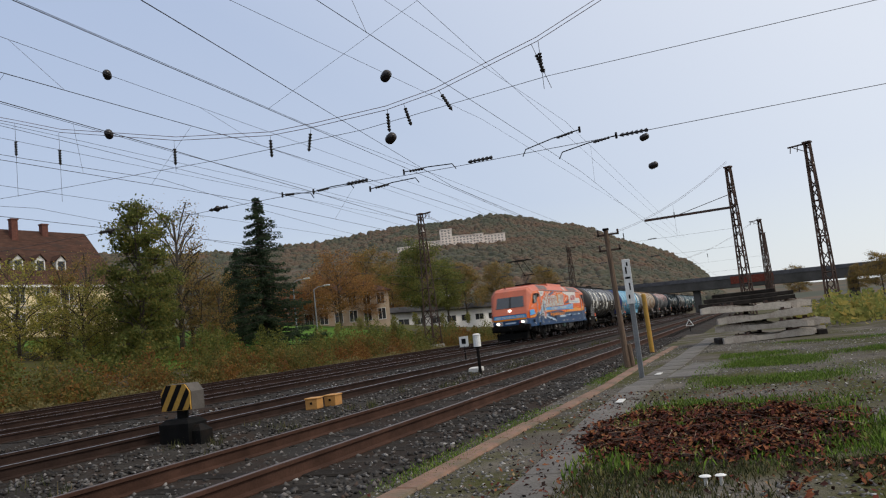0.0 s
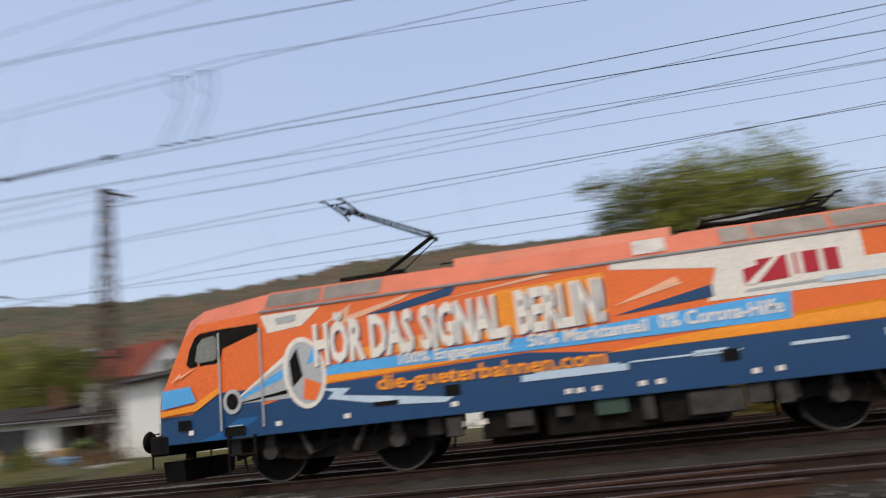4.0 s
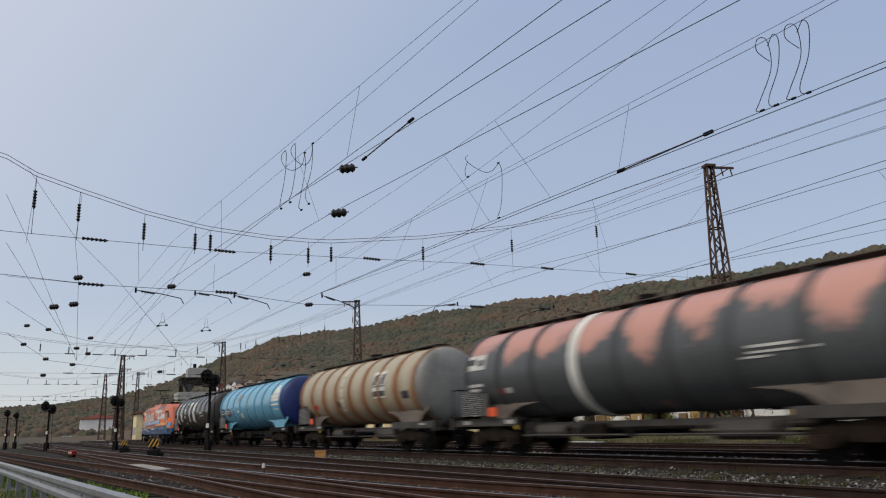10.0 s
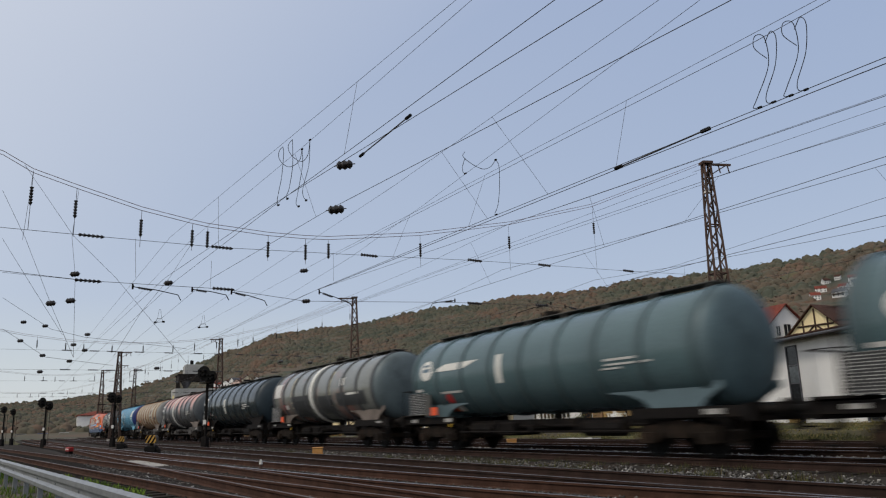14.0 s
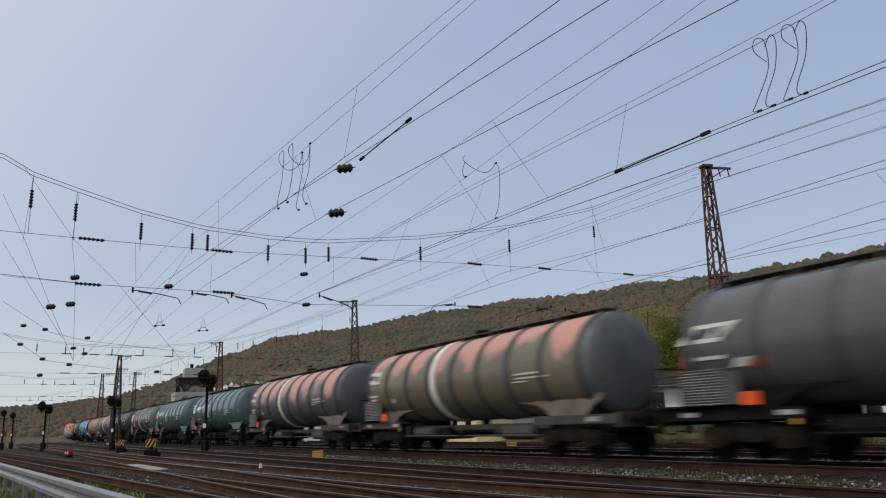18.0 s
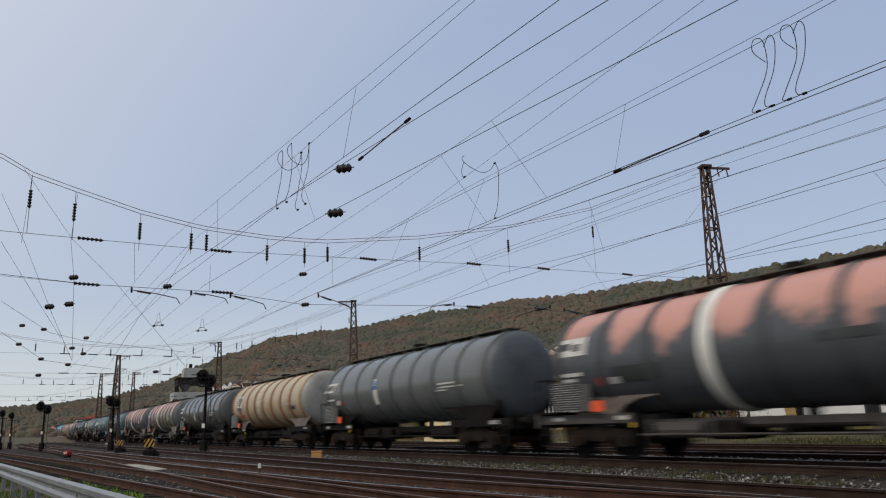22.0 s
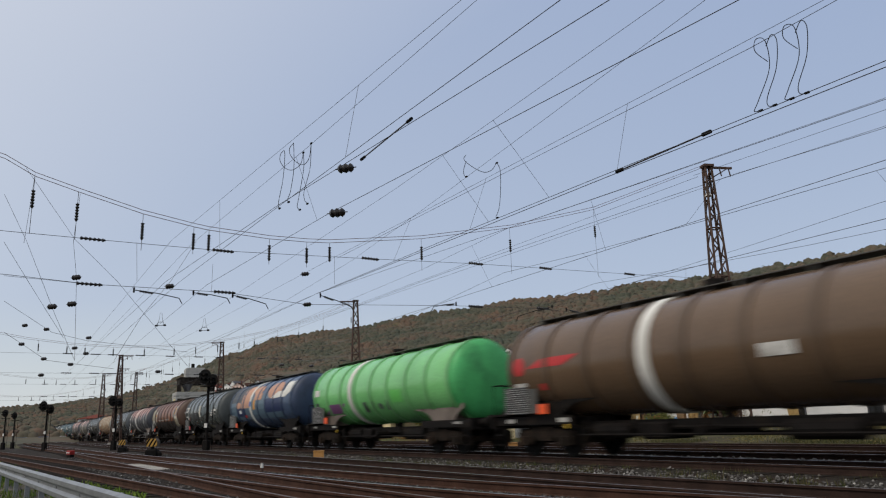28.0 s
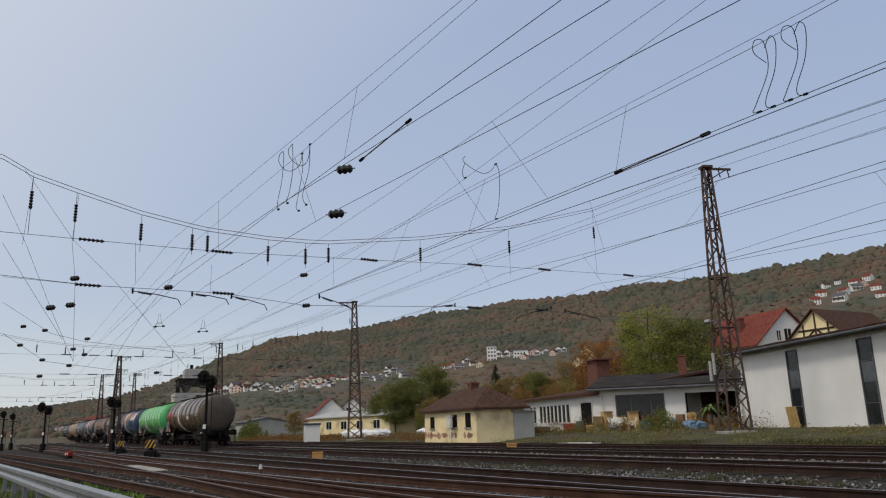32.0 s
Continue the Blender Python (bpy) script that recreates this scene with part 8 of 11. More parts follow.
def broadleaf(h, w, kind, n, leaves, leaf_r=0.09, label="", trunk_h=0.3, loose=1.0):
    """A tapered trunk with limbs that fork into twigs, and a crown of small sprays gathered round the twigs."""
    t = thing("tree", pose(0, 0, -50), label, "tree", "trees by the line")
    tr = Shape()
    bend = [(0, 0, -0.5), (rng.uniform(-0.1, 0.1), rng.uniform(-0.1, 0.1), h * trunk_h), (rng.uniform(-0.25, 0.25), rng.uniform(-0.25, 0.25), h * 0.6), (rng.uniform(-0.2, 0.2), rng.uniform(-0.2, 0.2), h * 0.93)]
    for a, b, r0, r1 in zip(bend, bend[1:], (0.02, 0.015, 0.009), (0.015, 0.009, 0.002)):
        tr.cyl(a, b, h * r0 + 0.03, 7, h * r1 + 0.012)
    lobes = []
    for i in range(n):
        z = h * (trunk_h + (0.97 - trunk_h) * (i + 0.5) / n)
        q = (z / h - trunk_h) / (1 - trunk_h)
        rr = w / 2 * math.sqrt(max(0.06, 1 - ((q - 0.42) / 0.62) ** 2)) * rng.uniform(0.55, 1.12)
        a = i * 2.4 + rng.uniform(-0.6, 0.6)
        tip = Vector((rr * math.cos(a), rr * math.sin(a), z + rng.uniform(0.0, 0.1) * h))
        root = Vector((0, 0, max(h * trunk_h * 0.8, z * 0.8)))
        midp = root.lerp(tip, 0.5) + Vector((0, 0, 0.035 * h))
        tr.tube([root, midp, tip], 0.0035 * h + 0.012, 4)
        for k in range(5):
            b = midp.lerp(tip, rng.uniform(-0.2, 0.9))
            e = b + Vector((rng.uniform(-1, 1), rng.uniform(-1, 1), rng.uniform(-0.3, 1))) * w * 0.15
            tr.cyl(b, e, 0.016, 3, 0.006, cap=False)
            lobes.append((*e, w * rng.uniform(0.05, 0.11)))
            for _ in range(2):
                e2 = b.lerp(e, rng.uniform(0.4, 1)) + Vector((rng.uniform(-1, 1), rng.uniform(-1, 1), rng.uniform(-0.2, 0.9))) * w * 0.07
                tr.cyl(b.lerp(e, 0.6), e2, 0.009, 3, 0.004, cap=False)
                lobes.append((*e2, w * rng.uniform(0.03, 0.07)))
        lobes.append((*tip, w * rng.uniform(0.05, 0.1)))
    lb = np.array(lobes)
    pick = npr.choice(len(lb), leaves, p=lb[:, 3] ** 1.5 / (lb[:, 3] ** 1.5).sum())
    off = npr.normal(0, 1, (leaves, 3)) * np.array((0.62, 0.62, 0.45)) * loose
    P = lb[pick, :3] + off * lb[pick, 3][:, None]
    part("trunk", tr, BARK, t)
    part("crown", sprays("crown", P, leaf_r * npr.uniform(0.55, 1.35, leaves), LEAF[kind]), LEAF[kind], t)
    return t


def conifer(h, w, label):
    """A straight trunk with whorls of drooping boughs, each a fringe of needle sprays."""
    t = thing("fir_tree", pose(0, 0, -50), label, "fir tree", "trees by the line")
    tr = Shape().cyl((0, 0, -0.5), (0, 0, h * 0.98), h * 0.014 + 0.06, 8, 0.015)
    P, R, O = [], [], []
    z = h * 0.07
    while z < h * 0.985:
        q = 1 - z / h
        reach = w / 2 * q ** 0.82 * rng.uniform(0.82, 1.12) + 0.12
        for i in range(5 + int(4 * q)):
            a = rng.uniform(0, 6.283)
            l = reach * rng.uniform(0.55, 1.1)
            way = Vector((math.cos(a), math.sin(a), 0))
            side = Vector((-math.sin(a), math.cos(a), 0))
            tip = None
            m = max(4, int(l * 9))
            for k in range(m):
                u = (k + 0.5) / m
                b = way * l * u + Vector((0, 0, z - l * 0.42 * u + l * 0.26 * u * u))
                for e in (-1, 1):
                    for _ in range(2):
                        P.append(b + side * e * rng.uniform(0.02, 0.24) * (1.1 - u * 0.7) * min(1, l) + Vector((0, 0, -rng.uniform(0.0, 0.22))))
                        R.append(rng.uniform(0.06, 0.13))
                        O.append((side.x * e * 0.4, side.y * e * 0.4, 1.0))
                tip = b
            tr.cyl((0, 0, z), tip, 0.025, 3, 0.008, cap=False)
        z += 0.16 + 0.2 * q
    part("trunk", tr, BARK, t)
    part("crown", sprays("crown", [tuple(p) for p in P], R, LEAF["fir"], O, 0.7), LEAF["fir"], t)
    return t


LEAF["orange"] = leafy("orange_brown_leaves", [(0.0, (0.13, 0.07, 0.035)), (0.35, (0.24, 0.13, 0.05)), (0.65, (0.36, 0.18, 0.06)), (0.85, (0.42, 0.24, 0.07)), (1.0, (0.26, 0.22, 0.07))])
LEAF["yellow"] = leafy("yellow_green_leaves", [(0.0, (0.13, 0.14, 0.04)), (0.4, (0.26, 0.25, 0.06)), (0.75, (0.40, 0.34, 0.08)), (1.0, (0.48, 0.36, 0.09))])
T_GREEN = broadleaf(12, 9.5, "green", 34, 19000, 0.12, "broad green tree beginning to turn yellow", 0.16)
T_OLIVE = broadleaf(11, 6.4, "olive", 36, 15000, 0.11, "dense olive-green tree with leaves down to the ground", 0.05)
T_BROWN = broadleaf(11, 9.0, "brown", 30, 12500, 0.12, "broadleaf tree in ochre and dull green autumn leaves", 0.18)
T_RED = broadleaf(10, 7.5, "red", 28, 10500, 0.11, "broadleaf tree in russet autumn leaves", 0.18)
T_ORANGE = broadleaf(11, 9.4, "orange", 28, 10500, 0.11, "spreading tree with thinning orange-brown leaves", 0.22, 1.2)
T_BARE = broadleaf(11, 5.6, "brown", 32, 3000, 0.07, "slender tree with sparse leaves on bare twigs", 0.2, 1.3)
T_SLIM = broadleaf(10.5, 4.6, "brown", 28, 5200, 0.085, "slim tree with thinning brown-green leaves", 0.14, 1.3)
T_TALL = broadleaf(11, 5.4, "green", 40, 17000, 0.1, "tall narrow green tree turning yellow", 0.05)
T_THIN = broadleaf(9.0, 6.0, "yellow", 26, 6200, 0.085, "thin tree with scattered yellow-green leaves", 0.12, 1.4)
LEAF["lime"] = leafy("lime_green_leaves", [(0.0, (0.1, 0.12, 0.035)), (0.4, (0.2, 0.22, 0.05)), (0.7, (0.31, 0.31, 0.07)), (1.0, (0.4, 0.35, 0.085))])
T_YELLOW = broadleaf(12, 9.6, "lime", 34, 16000, 0.115, "broad tree in bright yellow-green leaves", 0.14)
T_FIR = conifer(11.5, 9.4, "dark green fir tree")
PLACED = set()


def plant(p, az, d, z, s=1.0, turn=None):
    m = pose(d * math.cos(radians(az)), d * math.sin(radians(az)), z, 0, 0, rng.uniform(0, 360) if turn is None else turn) @ Matrix.Scale(s, 4)
    if p.name not in PLACED:
        PLACED.add(p.name)
        p.matrix_basis = m
        return p
    return copy_thing(p, m)


for a, d, z, s in ((35.7, 60, 1.5, 1.06), (37.4, 66, 1.8, 0.72), (38.2, 70, 1.8, 0.62), (148.2, 150, 0.2, 0.62), (141.0, 200, 8, 0.7)):
    plant(T_FIR, a, d, z, s)
for a, d, z, s in ((45.6, 50, 0.5, 0.34), (44.4, 46, 0.4, 0.42), (62.0, 52, 0.5, 0.6), (124.5, 78, 0.5, 0.85), (122.8, 80, 0.5, 0.7), (130.4, 84, 0.5, 0.78), (126.8, 84, 0.5, 0.9), (128.4, 80, 0.5, 0.86), (30.5, 70, 2.0, 0.3), (33.6, 72, 2.0, 0.22), (26.2, 70, 2.0, 0.34), (24.6, 74, 2.2, 0.34), (22.5, 74, 2.0, 0.3), (20.6, 72, 1.8, 0.28), (28.8, 68, 2.2, 0.32), (158, 125, 0, 0.3), (84.6, 46, 0.4, 0.8), (146.8, 88, 0.2, 0.6), (145.2, 90, 0.2, 0.74), (144.0, 92, 0.2, 0.7), (142.8, 86, 0.2, 0.56)):
    plant(T_OLIVE, a, d, z, s)
for a, d, z, s in ((49.0, 54, 0.8, 0.7), (47.0, 55, 0.8, 0.66), (40.2, 56, 1.0, 0.86), (38.9, 57, 1.0, 0.8), (39.7, 62, 1.2, 0.7), (42.8, 58, 1.0, 0.7), (57, 52, 0.4, 0.5), (54.5, 54, 0.5, 0.6), (60.5, 54, 0.5, 0.6)):
    plant(T_SLIM, a, d, z, s)
for a, d, z, s in ((51.8, 50, 0.6, 0.78), (50.2, 52, 0.6, 0.72), (48.0, 50, 0.6, 0.8), (46.6, 52, 0.6, 0.7), (53.4, 50, 0.6, 0.8), (55.2, 49, 0.6, 0.82), (57.2, 48, 0.6, 0.86), (59.4, 49, 0.6, 0.8), (136.0, 92, 0.5, 0.72), (134.6, 96, 0.5, 0.9)):
    plant(T_THIN, a, d, z, s)
for a, d, z, s in ((44.2, 48, 0.7, 0.9), (42.9, 54, 0.9, 0.62)):
    plant(T_TALL, a, d, z, s)
for a, d, z, s in ((41.6, 56, 1.1, 1.0), (40.9, 60, 1.0, 0.82), (66.5, 52, 0.5, 0.92), (69.3, 50, 0.5, 1.02), (71.8, 48, 0.5, 1.0), (64.3, 56, 0.5, 0.85), (104.3, 66, 3.5, 1.0), (103.2, 68, 3.5, 0.9), (47.6, 58, 1, 0.75)):
    plant(T_BARE, a, d, z, s)
for a, d, z, s in ((77.8, 47, 0.4, 1.1), (75.5, 47, 0.4, 0.95), (81, 46, 0.4, 0.92), (129.6, 88, 0.5, 0.88)):
    plant(T_YELLOW, a, d, z, s)
for a, d, z, s in ((83.3, 46, 0.4, 1.05), (126.8, 86, 0.5, 0.84), (124.4, 92, 0.5, 0.7), (24.0, 85, 2.6, 0.68), (22.0, 112, 3, 0.68), (149.8, 100, 0, 0.4), (145.6, 96, 0.2, 0.62), (147.6, 98, 0.2, 0.52), (148.6, 96, 0.2, 0.46), (137.8, 94, 0.3, 0.5)):
    plant(T_GREEN, a, d, z, s)
for a, d, z, s in ((28.0, 112, 4.0, 0.9), (24.2, 124, 4, 0.9), (26.2, 118, 4.0, 0.85), (20.6, 120, 3.6, 0.8), (18.2, 128, 3.6, 0.8), (135.4, 98, 0.5, 0.74), (138.8, 98, 0.4, 0.62), (140.4, 100, 0.3, 0.62), (142.0, 104, 0.3, 0.56), (149.0, 104, 0, 0.4), (146.0, 90, 0, 0.4), (36.5, 80, 2.5, 0.7), (60, 58, 0.8, 0.62), (115, 90, 3, 0.7), (14.5, 140, 3, 0.8), (-3.0, 250, 0, 0.95), (-6.6, 150, 0, 0.5), (-8.0, 140, 0, 0.62), (-9.5, 150, 0, 0.7), (156, 118, 0, 0.36)):
    plant(T_BROWN, a, d, z, s)
for a, d, z, s in ((132.8, 90, 0.5, 0.76), (30.2, 86, 3.0, 0.95), (32.0, 92, 3.0, 0.78), (28.2, 94, 3.0, 0.72), (139.2, 92, 0.3, 0.52), (136.8, 90, 0.3, 0.55), (73.6, 50, 0.4, 0.6)):
    plant(T_ORANGE, a, d, z, s)
for a, d, z, s in ((133.4, 94, 0.5, 0.95), (137.6, 96, 0.5, 0.6), (143, 118, 0.3, 0.6), (26, 130, 4, 0.7), (34, 90, 2.6, 0.6)):
    plant(T_RED, a, d, z, s)


def scrub(name, spots, kind, n, size, label, leaf_r=0.12):
    """A tangle of leaf sprays over a strip of ground: spots are (x, y, spread, height)."""
    sp = np.array(spots)[npr.integers(0, len(spots), n)]
    x, y = sp[:, 0] + npr.normal(0, 1, n) * sp[:, 2], sp[:, 1] + npr.normal(0, 0.5, n) * sp[:, 2]
    # each bush is a dome: low at its rim
    dome = np.clip(1.25 - 0.42 * np.hypot((x - sp[:, 0]) / sp[:, 2], (y - sp[:, 1]) / sp[:, 2] / 0.5), 0.2, 1.1)
    z = np.array([ground_z(a, b) for a, b in zip(x, y)]) + sp[:, 3] * dome * npr.random(n) ** 0.75
    me = sprays(name, np.stack([x, y, z], 1), leaf_r * size * npr.uniform(0.5, 1.4, n), LEAF[kind])
    tagged(part(name, me, LEAF[kind]), label, "scrub", kind="stuff")


LEAF["rust"] = leafy("rusty_bramble_leaves", [(0.0, (0.07, 0.04, 0.018)), (0.4, (0.165, 0.08, 0.028)), (0.75, (0.27, 0.13, 0.038)), (1.0, (0.22, 0.18, 0.04))])
LEAF["straw"] = leafy("straw_weeds", [(0.0, (0.09, 0.08, 0.03)), (0.5, (0.2, 0.17, 0.07)), (1.0, (0.3, 0.25, 0.11))])
LEAF["bramble"] = leafy("dull_bramble_leaves", [(0.0, (0.052, 0.058, 0.022)), (0.4, (0.115, 0.125, 0.036)), (0.7, (0.185, 0.17, 0.047)), (1.0, (0.27, 0.2, 0.06))])
bush = {"scrub": [], "bramble": [], "rust": [], "straw": []}
for i in range(420):
    x = rng.uniform(-2, 95)
    o = rng.uniform(11.3, 16.5)
    k = noise.noise((x * 0.22, o * 0.5, 4.0)) + rng.uniform(-0.25, 0.25)
    kind = "straw" if o < 12.2 else "rust" if k > 0.08 else "bramble" if k < -0.1 else "scrub"
    h = {"straw": 0.5, "rust": 1.4, "bramble": 1.6, "scrub": 1.3}[kind] * rng.uniform(0.5, 1.35) * (0.75 + 0.07 * (o - 11.3))
    bush[kind].append((x, line_y(x) + o, rng.uniform(0.4, 0.75) if kind != "straw" else 0.8, h))
for kind, n, label in (("scrub", 20000, "tangled brambles and weeds in ochre and green along the track"), ("bramble", 16000, "olive-green bushes along the far track"), ("rust", 11000, "rust-brown brambles along the far track"), ("straw", 6000, "dry straw-coloured weeds beside the far track")):
    scrub("trackside_scrub", bush[kind], kind, int(n * 2.0), 0.6, label)
spots = [(x, line_y(x) + rng.uniform(15, 20), 0.6, rng.uniform(0.8, 2.4)) for x in (rng.uniform(14, 85) for _ in range(60))]
scrub("bushes", spots, "green", 22000, 0.8, "leafy green bushes on the bank behind the tracks")
spots = [(rng.uniform(-1, 20), rng.uniform(27.5, 36), 0.9, rng.uniform(1.0, 3.2)) for _ in range(70)]
scrub("bushes", spots, "bramble", 26000, 1.0, "tall olive-brown bushes round the wooden stand")
spots = [(rng.uniform(-1, 20), rng.uniform(27, 33), 0.8, rng.uniform(0.6, 1.8)) for _ in range(40)]
scrub("bushes", spots, "rust", 9000, 0.9, "rust-brown brambles round the wooden stand")
spots = [(x, line_y(x) + rng.uniform(12.5, 21), 0.8, rng.uniform(0.12, 0.4)) for x in (rng.uniform(-75, 0) for _ in range(160))]
scrub("dry_weeds", spots, "straw", 14000, 0.42, "low dry weeds on the strip before the buildings")
spots = []
for _ in range(110):
    u = rng.uniform(-6, 11)
    p = WORK @ WING @ Vector((u, rng.uniform(-5, -2.8), 0))
    spots.append((p.x, p.y, 0.35, rng.uniform(0.4, 1.35)))
scrub("yard_weeds", spots[:60], "rust", 7000, 0.6, "tall rust-brown weeds before the workshop", 0.07)
scrub("yard_weeds", spots[60:], "bramble", 6000, 0.6, "tall dull green weeds before the workshop", 0.07)
scrub("bushes", [(-31.8, 38.9, 0.6, 1.5), (-31.2, 38.5, 0.5, 1.2), (-32.4, 38.6, 0.5, 1.0)], "green", 1500, 0.7, "leafy green bush before the workshop", 0.09)
spots = [(x, line_y(x) + rng.uniform(13.5, 17.5), 0.8, rng.uniform(0.2, 0.55)) for x in (rng.uniform(-104, -50) for _ in range(130))]
scrub("dry_weeds", spots, "rust", 7000, 0.6, "low rust-brown weeds along the edge of the yard")
scrub("bushes", [(-108.5, 41.2, 0.9, 2.6), (-107.0, 41.6, 0.9, 2.2), (-110.2, 41.0, 0.8, 1.8)], "green", 2600, 0.9, "dark green bush beside the storage hall")
spots = [(rng.uniform(-3, 6), rng.uniform(38, 46), 1.2, rng.uniform(0.8, 2.4)) for _ in range(50)]
scrub("bushes", spots, "green", 12000, 1.5, "green bushes beside the end of the white hall")
spots = [(rng.uniform(30, 48), rng.uniform(-16, -2.2), 0.8, rng.uniform(0.45, 1.2)) for _ in range(80)]
scrub("field_weeds", spots, "olive", 12000, 1.0, "yellow-green weeds growing behind the stacked sleepers")

# ---- the lot beside the line: gravel, grass, a slab path and a heap of leaves ----
def speckle(name, stops, rough=0.9):
    """Loose pieces, each of its own shade."""
    m = bpy.data.materials.new(name)
    m.use_nodes = True
    nt = m.node_tree
    b = nt.nodes["Principled BSDF"]
    g, r = nt.nodes.new("ShaderNodeNewGeometry"), ramp_node(nt, stops)
    n = nt.nodes.new("ShaderNodeTexNoise")
    n.inputs["Scale"].default_value, n.inputs["Detail"].default_value = 25, 3
    mx = nt.nodes.new("ShaderNodeMix")
    mx.data_type, mx.blend_type = "RGBA", "MULTIPLY"
    mx.inputs[0].default_value = 0.5
    tc = nt.nodes.new("ShaderNodeTexCoord")
    nt.links.new(tc.outputs["Object"], n.inputs["Vector"])
    nt.links.new(g.outputs["Random Per Island"], r.inputs[0])
    nt.links.new(r.outputs[0], mx.inputs["A"])
    nt.links.new(n.outputs["Fac"], mx.inputs["B"])
    nt.links.new(mx.outputs["Result"], b.inputs["Base Color"])
    b.inputs["Roughness"].default_value = rough
    b.inputs["Specular IOR Level"].default_value = 0.25
    return m


STONES = speckle("ballast_stone", [(0.0, (0.026, 0.023, 0.021)), (0.3, (0.05, 0.045, 0.041)), (0.6, (0.088, 0.082, 0.077)), (0.85, (0.17, 0.163, 0.156)), (0.93, (0.07, 0.045, 0.033)), (1.0, (0.4, 0.39, 0.38))])
GRAVEL = speckle("pale_gravel_stone", [(0.0, (0.07, 0.066, 0.06)), (0.5, (0.15, 0.143, 0.135)), (0.9, (0.27, 0.262, 0.245)), (1.0, (0.52, 0.5, 0.47))])
DEADLEAF = speckle("dead_brown_leaf", [(0.0, (0.014, 0.008, 0.006)), (0.35, (0.038, 0.013, 0.009)), (0.6, (0.125, 0.026, 0.015)), (0.8, (0.175, 0.05, 0.019)), (0.95, (0.25, 0.1, 0.035)), (1.0, (0.3, 0.24, 0.13))])
TWIG = speckle("dry_twig", [(0.0, (0.06, 0.035, 0.025)), (0.6, (0.16, 0.11, 0.08)), (1.0, (0.34, 0.27, 0.2))])
GRASS = speckle("grass_blade", [(0.0, (0.055, 0.085, 0.014)), (0.5, (0.11, 0.2, 0.022)), (0.85, (0.19, 0.29, 0.035)), (1.0, (0.27, 0.24, 0.1))])
WEED = speckle("dull_weed", [(0.0, (0.035, 0.04, 0.016)), (0.5, (0.07, 0.08, 0.028)), (0.85, (0.12, 0.115, 0.04)), (1.0, (0.17, 0.13, 0.06))])

# six corners of a pebble, made uneven for each stone
OCT = np.array([(1, 0, 0), (-1, 0, 0), (0, 1, 0), (0, -1, 0), (0, 0, 1), (0, 0, -1)], float)
OCT_F = np.array([(0, 2, 4), (2, 1, 4), (1, 3, 4), (3, 0, 4), (2, 0, 5), (1, 2, 5), (3, 1, 5), (0, 3, 5)])
def stones(name, pts, size, material, label, category="stones"):
    pts = np.asarray(pts)
    n = len(pts)
    v = OCT[None] * npr.uniform(0.55, 1.15, (n, 6, 1)) + npr.normal(0, 0.16, (n, 6, 3))
    v[:, :, 2] *= 0.75
    a = npr.uniform(0, 6.283, n)
    b = npr.uniform(-0.6, 0.6, n)
    y, z = v[:, :, 1] * np.cos(b)[:, None] - v[:, :, 2] * np.sin(b)[:, None], v[:, :, 1] * np.sin(b)[:, None] + v[:, :, 2] * np.cos(b)[:, None]
    x = v[:, :, 0] * np.cos(a)[:, None] - y * np.sin(a)[:, None]
    y = v[:, :, 0] * np.sin(a)[:, None] + y * np.cos(a)[:, None]
    v = np.stack([x, y, z], -1) * (size * npr.uniform(0.55, 1.35, n))[:, None, None] + pts[:, None]
    f = (OCT_F[None] + 6 * np.arange(n)[:, None, None]).reshape(-1, 3)
    me = flat_mesh(name, v.reshape(-1, 3), f, material)
    tagged(part(name, me, material), label, category, kind="stuff")


def strip_points(n, x0, x1, o0, o1, z, crowd=1.0):
    """Points over a strip of the line, closer together near x0."""
    out = []
    while len(out) < n:
        x = x0 + (x1 - x0) * rng.random() ** crowd
        o = rng.uniform(o0, o1)
        if min(abs(o - t - s) for t in (-10.1, -5.5) for s in (-0.7525, 0.7525)) < 0.08:
            continue
        on = min(abs(o + 10.1), abs(o + 5.5))
        h = z if on > 1.8 else -0.185
        p = track_pt(o, x, h + rng.uniform(-0.015, 0.02))
        out.append(tuple(p))
    return out


stones("loose_ballast", strip_points(25000, 3, 34, -12.0, -3.4, -0.235, 1.5), 0.036, STONES, "loose broken ballast stones in grey, brown and white")
stones("loose_ballast", strip_points(24000, -5, -46, -12.0, -3.4, -0.235, 1.3), 0.04, STONES, "loose broken ballast stones in grey and brown")
stones("loose_ballast", strip_points(7000, 3, -8, -12.0, -3.4, -0.235, 1.0), 0.036, STONES, "loose broken ballast stones in grey and brown")
stones("loose_ballast", strip_points(10000, 8, 60, -3.4, 10.5, -0.2, 1.2), 0.05, STONES, "loose grey ballast stones between the far tracks")
stones("loose_ballast", strip_points(10000, -8, -50, -3.4, 10.5, -0.2, 1.2), 0.05, STONES, "loose grey ballast stones between the far tracks")

stones("loose_ballast", strip_points(9000, -6, -60, 2.2, 5.2, -0.16, 1.1), 0.05, GRAVEL, "pale grey ballast stones between two far tracks")
stones("loose_ballast", strip_points(1500, -5, -34, -3.4, -1.2, -0.2, 1.1), 0.04, GRAVEL, "pale pebbles among the weeds beside the train's track")
stones("loose_ballast", strip_points(16000, -8, -32, -9.2, -6.6, -0.19, 1.2), 0.035, STONES, "grey broken ballast between the two nearest tracks")

def in_heap(x, y):
    return ((x - 7.75) / 2.05) ** 2 + ((y - 0.42 - 0.04 * (x - 7.5)) / 1.36) ** 2


